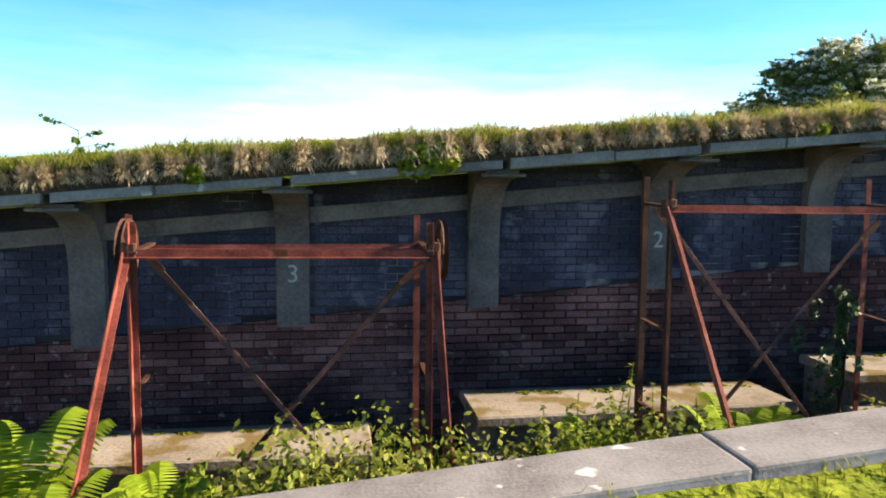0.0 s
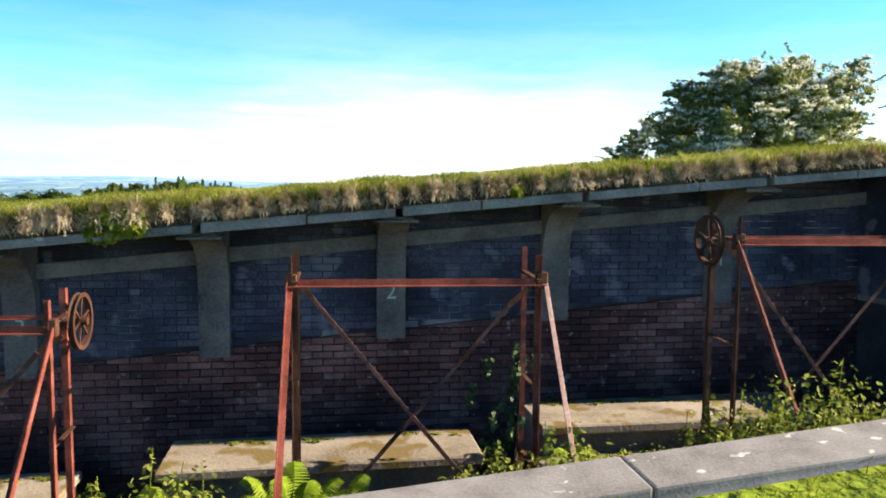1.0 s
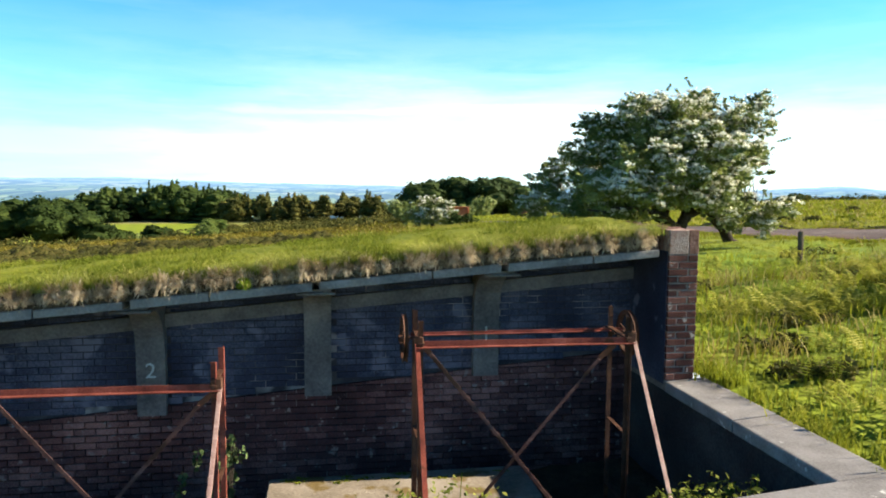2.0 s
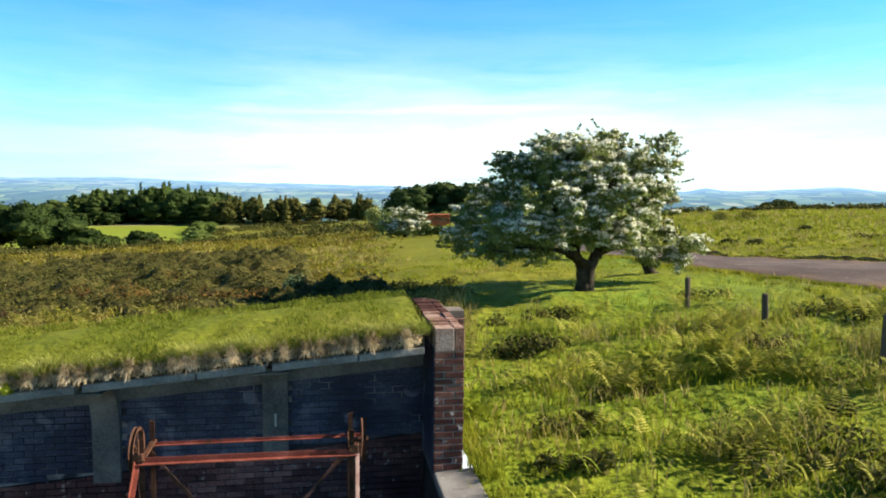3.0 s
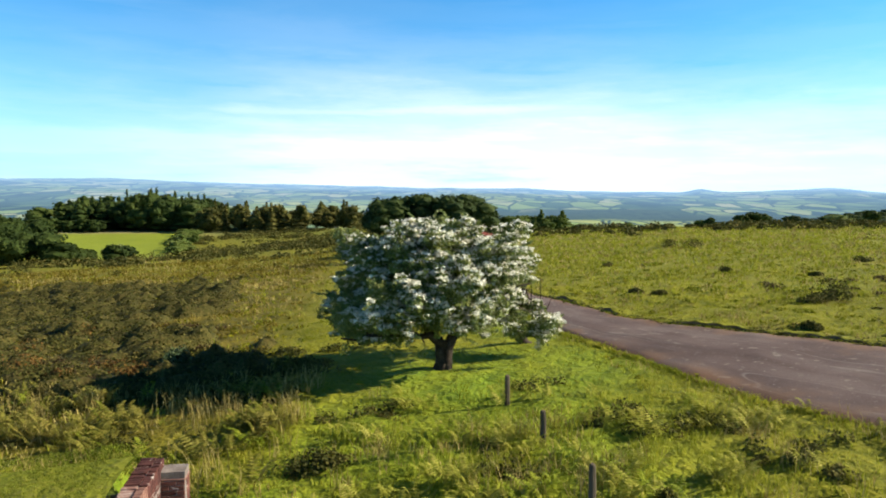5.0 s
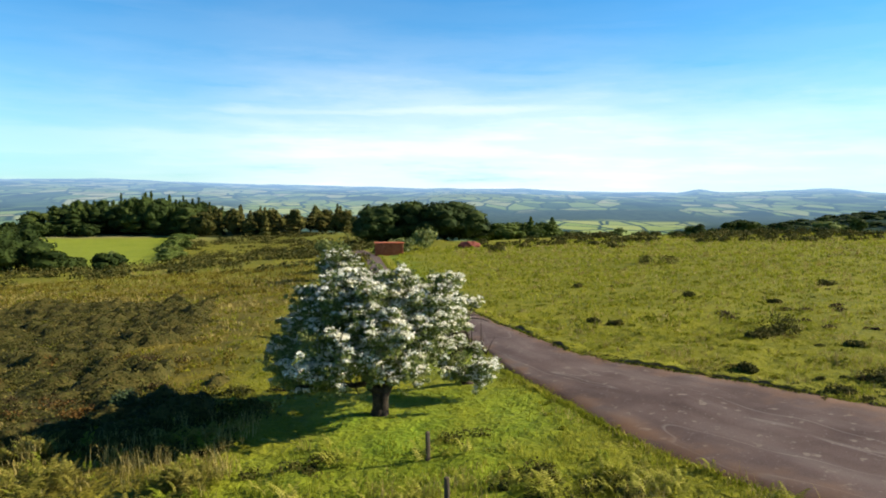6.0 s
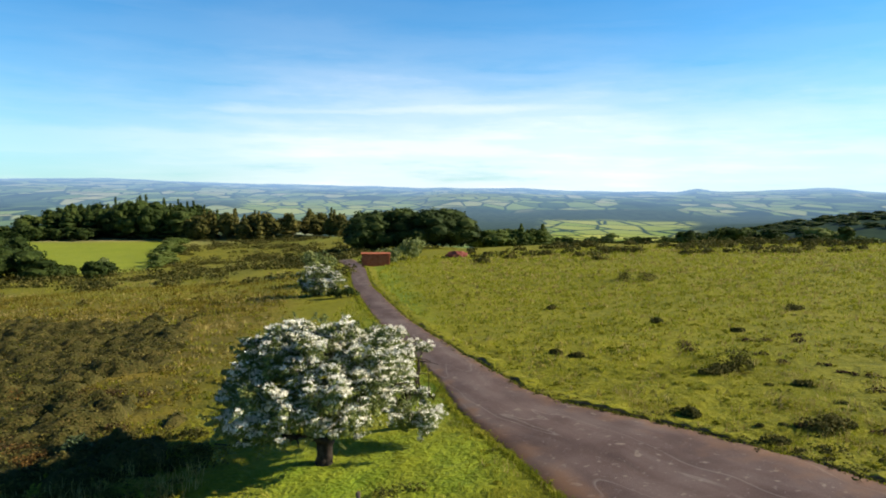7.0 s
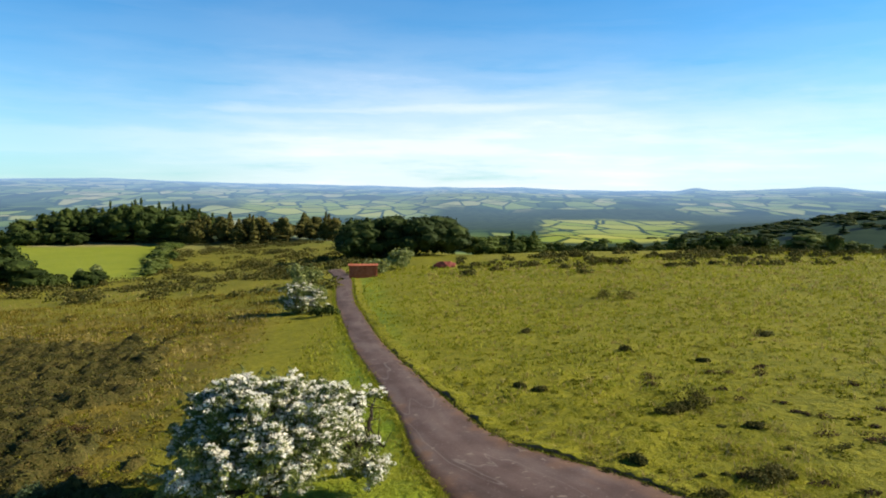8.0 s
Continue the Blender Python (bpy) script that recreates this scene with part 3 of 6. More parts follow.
def build_road():
    verts, faces, n, k = [], [], 180, 13
    across, along, run, last = [], [], 0.0, None
    for i in range(n + 1):
        x, y, w = road_line(i / n)
        run += math.hypot(x - last[0], y - last[1]) if last else 0.0
        last = (x, y)
        x2, y2, _ = road_line(min(1, (i + 1) / n))
        x1, y1, _ = road_line(max(0, (i - 1) / n))
        d = Vector((x2 - x1, y2 - y1, 0)).normalized()
        s = Vector((d.y, -d.x, 0))
        for j in range(k):
            c = max(-0.97, min(0.97, 1.16 * (2 * j / (k - 1) - 1)))
            c = -1 if j == 0 else 1 if j == k - 1 else c
            ragged = 0.09 * wander((x, y), 0.9, 2 + (j > 6)) + 0.12 * wander((x, y), 3.0, 5 + (j > 6)) if abs(c) > 0.7 else 0
            p = Vector((x, y, 0)) + s * (c * w + ragged * (1 if c > 0 else -1))
            z = surface(p.x, p.y) + (0.04 + 0.05 * (1 - c * c) if abs(c) < 0.99 else -0.02)
            verts.append((p.x, p.y, z))
            across.append(c * w)
            along.append(run)
    for i in range(n):
        for j in range(k - 1):
            a = i * k + j
            faces.append([a, a + 1, a + k + 1, a + k])
    me = mesh_of("road", verts, faces, ASPHALT, True)
    for name, vals in (("across", across), ("along", along)):
        me.attributes.new(name, "FLOAT", "POINT").data.foreach_set("value", vals)
    me.attributes.new("edge", "FLOAT", "POINT").data.foreach_set("value", [abs(2 * (i % k) / (k - 1) - 1) for i in range(len(verts))])
    tagged(new("road", me), "worn purplish-grey asphalt lane with pale streaks and soil edges", "road", kind="structure")


def verge_bank():
    """The broken edge of the field's turf, standing a hand's breadth over the lane's east side."""
    verts, faces, k = [], [], 6
    path = [road_line(i / 640) for i in range(641)]
    path = [p for p in path if -4 < p[1] < 104]
    for (x, y, w), (x2, y2, _) in zip(path, path[1:]):
        l = math.hypot(x2 - x, y2 - y)
        nx, ny = (y2 - y) / l, -(x2 - x) / l
        n1, n2 = wander((x, y), 0.5, 14), wander((x, y), 2.3, 15)
        h = max(0.0, 0.07 + 0.09 * n1 + 0.10 * n2)
        o = 0.02 + 0.13 * n1 + 0.22 * n2
        for d, z in ((-0.10 + o, -0.03), (0.0 + o, 0.35 * h), (0.03 + o, h), (0.16 + o, 1.12 * h), (0.5 + o, 0.7 * h), (1.1 + o, -0.04)):
            px, py = x + (w + d) * nx, y + (w + d) * ny
            verts.append((px, py, surface(px, py) + z + 0.03))
    for i in range(len(verts) // k - 1):
        for j in range(k - 1):
            a = i * k + j
            faces.append([a, a + 1, a + k + 1, a + k])
    me = mesh_of("verge", verts, faces, MOORTURF, True)
    me.materials.append(VERGESOIL)
    for f in me.polygons:
        f.material_index = 1 if f.index % (k - 1) < 2 else 0
    tagged(new("verge", me), "broken turf edge with bare soil beside the lane", "verge", kind="structure")


build_road()
verge_bank()

# ---- gallery shell ----
FLOOR, RIM, PANEL0, PANEL1, SOFFIT, SLAB = -0.44, 0.747, 0.88, 1.76, 2.115, 2.205
PIERS = [-8.55, -6.74, -4.93, -3.1, -1.3, 0.515, 2.305, 4.09, 6.02]


def sloped(bm, lo, hi, bevel=0.0):
    """A box whose top and foot follow the fall of the gallery."""
    vs = [bm.verts.new(gal(u, v, z + SLOPE * u)) for u in (lo[0], hi[0]) for v in (lo[1], hi[1]) for z in (lo[2], hi[2])]
    fs = [bm.faces.new([vs[i] for i in f]) for f in ((0, 1, 3, 2), (4, 6, 7, 5), (0, 4, 5, 1), (2, 3, 7, 6), (0, 2, 6, 4), (1, 5, 7, 3))]
    if bevel:
        bmesh.ops.bevel(bm, geom=list({e for f in fs for e in f.edges}), offset=bevel, segments=2, affect="EDGES", profile=0.6)


def structure(name, boxes, mat, label, category, bevel=0.0):
    bm = bmesh.new()
    for lo, hi in boxes:
        sloped(bm, lo, hi, bevel)
    return tagged(part(name, bm, mat), label, category, kind="structure")


wall_north = structure("wall_north", [((U0, 0.955, -0.7), (U1 - 0.03, 1.35, SOFFIT - 0.003))], MORTAR, "dark brick gallery wall with tarred panels between concrete piers", "wall")


def trench(u, v):
    """The trench's earth floor, banked up against the open side."""
    return FLOOR + SLOPE * u + 0.50 * step(-1.1, -2.3, v)


def trench_floor():
    us, vs = np.arange(U0, U1 + 0.2, 0.22), np.linspace(V0 - 0.01, 0.96, 18)
    verts = [tuple(gal(min(u, U1 + 0.01), v, trench(u, v) + 0.05 * wander((u, v), 0.35, 6))) for u in us for v in vs]
    k = len(vs)
    faces = [[i * k + j, (i + 1) * k + j, (i + 1) * k + j + 1, i * k + j + 1] for i in range(len(us) - 1) for j in range(k - 1)]
    tagged(new("floor", mesh_of("floor", verts, faces, SOIL, True)), "dark earth floor of the overgrown target trench", "floor", kind="structure")


trench_floor()
wall_south = structure("wall_south", [((U0, V0 - 0.36, -0.75), (U1 + 0.36, V0, RIM - 0.12))], SHADECON, "concrete retaining wall of the trench", "wall")
wall_east = structure("wall_east", [((U1, V0 + 0.003, -0.75), (U1 + 0.36, 2.1, RIM - 0.122))], SHADECON, "concrete end wall of the trench, darkened as in shade", "wall")
structure("wall_west", [((U0 - 0.3, V0 - 0.36, -0.75), (U0 - 0.003, 2.1, SLAB))], CONCRETE, "plain concrete end wall of the trench", "wall")


def coping_run():
    cuts = [U0]
    for w in (2.45, 2.4, 2.5, 2.5, 2.5, 2.45, 2.5, 9.0):
        cuts.append(min(cuts[-1] + w, U1 + 0.42))
        if cuts[-1] >= U1 + 0.42:
            break
    for a, b in zip(cuts, cuts[1:]):
        bm = bmesh.new()
        dz = random.uniform(-0.008, 0.008)
        sloped(bm, (a + 0.004, V0 - 0.42, RIM - 0.12 + dz), (b - 0.004, V0 + 0.03, RIM + dz), 0.018)
        part("coping_stone", bm, COPING, wall_south)
    v = V0 + 0.04
    for w in (1.35, 1.35):
        bm = bmesh.new()
        sloped(bm, (U1 - 0.03, v, RIM - 0.12), (U1 + 0.42, min(v + w - 0.016, -0.004), RIM + random.uniform(-0.006, 0.006)), 0.018)
        part("coping_stone", bm, COPING, wall_east)
        v += w


coping_run()


def pier(u):
    """A concrete pier that curves forward into a bracket under the roof."""
    bm = bmesh.new()
    prof = [(0.96, PANEL0 - 0.08), (0.85, PANEL0 - 0.08), (0.85, 1.45)]
    for i in range(1, 9):
        t = i / 8
        prof.append((0.85 - 0.62 * t ** 2.2, 1.45 + 0.60 * math.sin(t * math.pi / 2)))
    prof += [(0.16, 2.065), (0.16, 2.112), (0.96, 2.112)]
    lo = [bm.verts.new(gal(u - 0.15, v, z + SLOPE * u)) for v, z in prof]
    hi = [bm.verts.new(gal(u + 0.15, v, z + SLOPE * u)) for v, z in prof]
    for i in range(len(prof)):
        j = (i + 1) % len(prof)
        bm.faces.new((lo[i], lo[j], hi[j], hi[i]))
    bmesh.ops.triangle_fill(bm, edges=[e for e in bm.edges if e.verts[0] in lo and e.verts[1] in lo])
    bmesh.ops.triangle_fill(bm, edges=[e for e in bm.edges if e.verts[0] in hi and e.verts[1] in hi])
    bmesh.ops.recalc_face_normals(bm, faces=bm.faces[:])
    ob = part("pier", bm, DARKCON, wall_north, "grey concrete pier curving out into a roof bracket")
    bm = bmesh.new()
    add_box(bm, (u - 0.20, 0.10, 2.055 + SLOPE * u), (u + 0.20, 0.42, 2.105 + SLOPE * u - 0.02), 0.01)
    bm.transform(GALLERY)
    part("bearing_pad", bm, DARKCON, wall_north)
    return ob


for u in PIERS:
    pier(u)
for a, b in zip(PIERS, PIERS[1:] + [U1 - 0.03]):
    bm = bmesh.new()
    sloped(bm, (a + 0.152, 0.86, PANEL1), (b - (0.152 if b < 7 else 0), 0.953, PANEL1 + 0.15), 0.008)
    part("lintel", bm, DARKCON, wall_north, "grey concrete lintel above a tarred panel")


def digit(text, u):
    """A painted lane number on a pier."""
    cu = bpy.data.curves.new("figure", "FONT")
    cu.body, cu.size, cu.extrude, cu.align_x = text, 0.235, 0.001, "CENTER"
    tmp = bpy.data.objects.new("figure", cu)
    me = bpy.data.meshes.new_from_object(tmp)
    bpy.data.objects.remove(tmp)
    me.materials.clear()
    me.materials.append(PAINTW)
    ob = child("painted_number", me, wall_north, "white painted figure " + text)
    ob.matrix_basis = GALLERY @ pose(u, 0.846, 1.225 + SLOPE * u, 90, 0, 0)


for text, u in (("3", -1.3), ("2", 2.305), ("1", 6.02)):
    digit(text, u)

roof = empty("gallery_roof", Matrix(), "concrete slab roof of the gallery, chipped edges under turf", "roof", kind="structure")
joints = sorted(PIERS[1:] + [(a + b) / 2 + random.uniform(-0.25, 0.25) for a, b in zip(PIERS, PIERS[1:])] + [U0 + 0.01, 6.98, 7.72])
for a, b in zip(joints, joints[1:]):
    bm = bmesh.new()
    g = 0.035 if any(abs(b - p) < 0.01 for p in PIERS) else 0.006
    sloped(bm, (a + (0.035 if any(abs(a - p) < 0.01 for p in PIERS) else 0.006), random.uniform(-0.018, 0.014), SOFFIT + random.uniform(0, 0.008)), (b - g, 1.36, SLAB + random.uniform(-0.01, 0.006)), 0.012)
    part("roof_slab", bm, CONCRETE, roof)


def turf_roof():
    """The earth and sward on the roof, from the slab's edge back to the bank."""
    verts, faces = [], []
    us = np.arange(U0, 7.80, 0.11)
    vs = [0.04, 0.05, 0.09, 0.18, 0.4, 0.7, 1.05, 1.4, 1.75, 2.13]
    for u in us:
        for j, v in enumerate(vs):
            n = wander((u, v, 0), 0.22, 4)
            z = SLAB - 0.012 if j == 0 else SLAB + (0.11, 0.17, 0.205, 0.23, 0.25, 0.26, 0.26, 0.255, 0.245)[j - 1] * (1 + 0.35 * step(3, -4, u))
            v2 = v + (0.05 * n if 0 < j < 4 else 0)
            z += (0.035 * n + 0.03 * wander((u, v, 0), 0.9, 8)) if 0 < j < 9 else 0
            p = gal(u, v2, z + SLOPE * u)
            verts.append(tuple(p))
    k = len(vs)
    for i in range(len(us) - 1):
        for j in range(k - 1):
            a = i * k + j
            faces.append([a, a + k, a + k + 1, a + 1])
    me = mesh_of("turf", verts, faces, GRASS, True)
    me.materials.append(SOIL)
    for f in me.polygons:
        f.material_index = 1 if f.index % (k - 1) < 2 else 0
    tagged(new("turf", me), "thick green turf laid over the gallery roof", "turf", kind="structure")


turf_roof()


def bench(k, u0, u1):
    """A concrete bench that steps with the fall: seat slab on a plinth with a lower lip."""
    z = 0.17 + 0.245 * k
    ob = empty("bench", GALLERY @ Matrix.Translation((u0, 0, z)), "pale concrete bench slab on a low plinth along the wall", "bench", "gallery benches")
    w = u1 - u0
    bm = bmesh.new()
    add_box(bm, (0, -0.40, -0.09), (w, 0.38, 0.0), 0.015)
    for v in bm.verts:
        v.co.z += 0.012 * wander((v.co.x, v.co.y, k), 0.8)
    part("seat_slab", bm, BENCH, ob)
    bm = bmesh.new()
    add_box(bm, (0.04, -0.30, -0.75), (w - 0.04, 0.34, -0.094), 0.01)
    part("plinth", bm, DARKCON, ob)
    bm = bmesh.new()
    add_box(bm, (-0.05, -0.62, -0.75), (w + 0.05, -0.304, -0.30), 0.02)
    part("lower_step", bm, BENCH, ob)


for k, a, b in ((-2, -7.3, -4.6), (-1, -3.4, -0.62), (0, 0.2, 3.05), (1, 3.58, 6.35)):
    bench(k, a, b)

# ---- target frames ----


def wheel(parent, u, v, z, r=0.205):
    """A spoked sheave on an axle."""
    hub = bmesh.new()
    add_tube(hub, [(u - 0.05, v, z), (u + 0.05, v, z)], [0.03, 0.03], 10)
    ob = part("sheave", hub, RUSTANDSHADE, parent, "rusty spoked sheave wheel")
    bm = bmesh.new()
    n = 24
    rows = []
    for i in range(n):
        t = 2 * math.pi * i / n
        rows.append([bm.verts.new((u + a, v + (r + b) * math.cos(t), z + (r + b) * math.sin(t))) for a, b in ((-0.02, 0.012), (0, -0.006), (0.02, 0.012), (0.02, -0.022), (-0.02, -0.022))])
    for i in range(n):
        for j in range(5):
            q, p = rows[i], rows[(i + 1) % n]
            bm.faces.new((q[j], q[(j + 1) % 5], p[(j + 1) % 5], p[j]))
    bmesh.ops.recalc_face_normals(bm, faces=bm.faces[:])
    part("rim", bm, RUSTANDSHADE, ob)
    for i in range(6):
        t = math.pi * i / 3 + 0.3
        bm = bmesh.new()
        add_bar(bm, (u, v + 0.025 * math.cos(t), z + 0.025 * math.sin(t)), (u, v + (r - 0.015) * math.cos(t), z + (r - 0.015) * math.sin(t)), 0.016, 0.010, 0, side=(1, 0, 0))
        part("spoke", bm, RUSTANDSHADE, ob)


def target_frame(k, wheels, bars, label, rear=0.0):
    """A standing steel frame: four angle uprights, cross-bars, crossed braces, raking struts."""
    w, vf, vr, vb, top = 1.92, -1.15, -0.76, -0.93, 2.10
    foot = -0.42 + SLOPE * 2.3
    ob = empty("target_frame", GALLERY @ Matrix.Translation((1.39 + 3.58 * k, 0, 0.30 * k)), label, "target frame", "target frames in the trench")
    for u, s in ((0, 1), (w, -1)):
        for v, o in ((vf, -1), (vr, 1)):
            bm = bmesh.new()
            uu = u + (rear if v == vr else 0) * (1 if u == 0 else 0.3)
            add_angle(bm, (uu, v, foot - 0.1), (uu, v, top - (0.03 if v == vf else 0)), 0.046, 0.008, (s, 0, 0), (0, o, 0))
            # left uprights of frame 0 take dark steel: shade put into colour
            part("upright", bm, RUSTANDSHADE if k == 1 or (k == 0 and u == 0) else RUST, ob)
        bm = bmesh.new()
        if k >= 0 and u:
            add_bar(bm, (u + 0.03, vf - 0.03, top - 0.24), (u - 0.02, vf - 1.42, top - 2.10), 0.036, 0.010, 0.002, side=(0, -0.8, 0.6))
        else:
            add_angle(bm, (u - s * 0.03, vf - 0.02, top - 0.24), (u - s * 0.03 - 0.05, vf - 1.42, top - 2.10), 0.046, 0.008, (s, 0, 0), (0, -0.8, 0.6))
        # right struts from frame 0 on carry the painted glint
        part("strut", bm, GLINTSTEEL if k >= 0 and u else RUST, ob, "pale steel strut with painted sun glint" if k >= 0 and u else "")
        bm = bmesh.new()
        add_bar(bm, (u + s * 0.03, vf - 0.05, top - 0.22), (u + s * 0.03, vr + 0.05, top - 0.20), 0.05, 0.02, 0.003)
        part("tie", bm, RUSTANDSHADE, ob)
        bm = bmesh.new()
        add_box(bm, (u - 0.045, vf - 0.045, top - 0.29), (u + 0.045, vf + 0.02, top - 0.16), 0.008)
        part("bracket", bm, RUSTANDSHADE, ob)
        for z in (0.35, 1.0):
            bm = bmesh.new()
            add_bar(bm, (u + s * 0.02, vf, z), (u + s * 0.02, vr, z + 0.02), 0.035, 0.008, 0)
            part("tie", bm, RUSTANDSHADE, ob)
    if bars == 2:
        bm = bmesh.new()
        add_angle(bm, (-0.02, vr, top - 0.235), (w + 0.12, vr, top - 0.235), 0.03, 0.006, (0, 0, 1), (0, -1, 0))
        part("crossbar", bm, RUST, ob)
    bm = bmesh.new()
    add_angle(bm, (-0.03, vf - 0.012, top - 0.255), (w + 0.03, vf - 0.012, top - 0.265), 0.055, 0.008, (0, 0, 1), (0, -1, 0))
    part("crossbar", bm, RUST, ob)
    for a, b, o in (((0.14, 1.73), (1.36, 0.22), 0.0), ((1.73, 1.64), (0.42, 0.14), 0.014)):
        bm = bmesh.new()
        add_bar(bm, (a[0], vb + o, a[1]), (b[0], vb + o, b[1]), 0.036, 0.007, 0.002, side=(0, 1, 0))
        part("brace", bm, BRACEM, ob, "flat steel brace coloured darker for shade")
        bm = bmesh.new()
        add_bar(bm, (a[0], vb + o + 0.012, a[1]), (0.03 if a[0] < 1 else w - 0.03, vb + o + 0.012, a[1] + 0.13), 0.05, 0.006, 0, side=(0, 1, 0))
        part("gusset", bm, RUSTANDSHADE, ob)
    for u in wheels:
        wheel(ob, (-0.09 if u == 0 else w + 0.10), vb + 0.06, top - 0.235)
        bm = bmesh.new()
        add_tube(bm, [(-0.02 if u == 0 else w - 0.05, vb + 0.06, top - 0.235), (-0.12 if u == 0 else w + 0.14, vb + 0.06, top - 0.235)], [0.014, 0.014], 8)
        part("axle", bm, RUSTANDSHADE, ob)
    return ob


target_frame(-2, (0, 1), 2, "red-oxide steel target frame with spoked sheaves in the trench")
target_frame(-1, (0, 1), 2, "red-oxide steel target frame with two spoked sheaves", -0.13)
target_frame(0, (), 1, "red-oxide steel target frame without sheaves, ivy on one post")
target_frame(1, (0, 1), 2, "dark rusty target frame with two sheaves near the end wall")

# ---- leaves and blades ----


def unit(v):
    return v / np.maximum(1e-6, np.linalg.norm(v, axis=-1, keepdims=True))


def leaf_quads(c, nrm, size, aspect, rng):
    """Diamond leaves at c, facing nrm."""
    t = unit(np.cross(nrm, rng.normal(size=c.shape)))
    b = np.cross(nrm, t)
    L, W = (size * aspect * 0.5)[:, None], (size * 0.5)[:, None]
    return np.stack([c + t * L, c + b * W, c - t * L, c - b * W], axis=1)


def blob_leaves(blobs, per, size, rng, aspect=1.5, hollow=0.45, up=0.35):
    """Leaves through ellipsoids; blobs: (n, 6) centres and radii; per: leaves in each."""
    blobs = np.repeat(np.asarray(blobs, float), per, axis=0)
    d = unit(rng.normal(size=(len(blobs), 3)))
    r = hollow + (1 - hollow) * rng.random((len(blobs), 1)) ** 0.6
    c = blobs[:, :3] + d * r * blobs[:, 3:6]
    n = unit(d / blobs[:, 3:6] * blobs[:, 3:6].mean(1, keepdims=True) + rng.normal(size=d.shape) * 0.7 + np.array([0, 0, up]))
    return leaf_quads(c, n, size * rng.uniform(0.6, 1.4, len(c)), aspect, rng)


def blades(base, height, width, lean, rng):
    """Bent grass blades: two quads each, from base points upwards."""
    n = len(base)
    a = rng.uniform(0, 2 * np.pi, n)
    side = np.stack([np.cos(a), np.sin(a), np.zeros(n)], 1)
    out = np.stack([-np.sin(a), np.cos(a), np.zeros(n)], 1) * (lean * rng.uniform(0.3, 1.3, n))[:, None]
    h = (height * rng.uniform(0.6, 1.25, n))[:, None]
    w = (width * rng.uniform(0.7, 1.3, n))[:, None]
    up = np.array([0, 0, 1.0])
    m = base + up * h * 0.6 + out * h * 0.35
    t = base + up * h * 0.95 + out * h
    lo = np.stack([base - side * w, base + side * w, m + side * w * 0.8, m - side * w * 0.8], 1)
    hi = np.stack([m - side * w * 0.8, m + side * w * 0.8, t + side * w * 0.12, t - side * w * 0.12], 1)
    return np.concatenate([lo, hi])


def stuff(name, corners, mat, label, category):
    return tagged(new(name, quads_mesh(name, corners, mat)), label, category, kind="stuff")


def heights(xy):
    return np.array([surface(x, y) for x, y in xy])


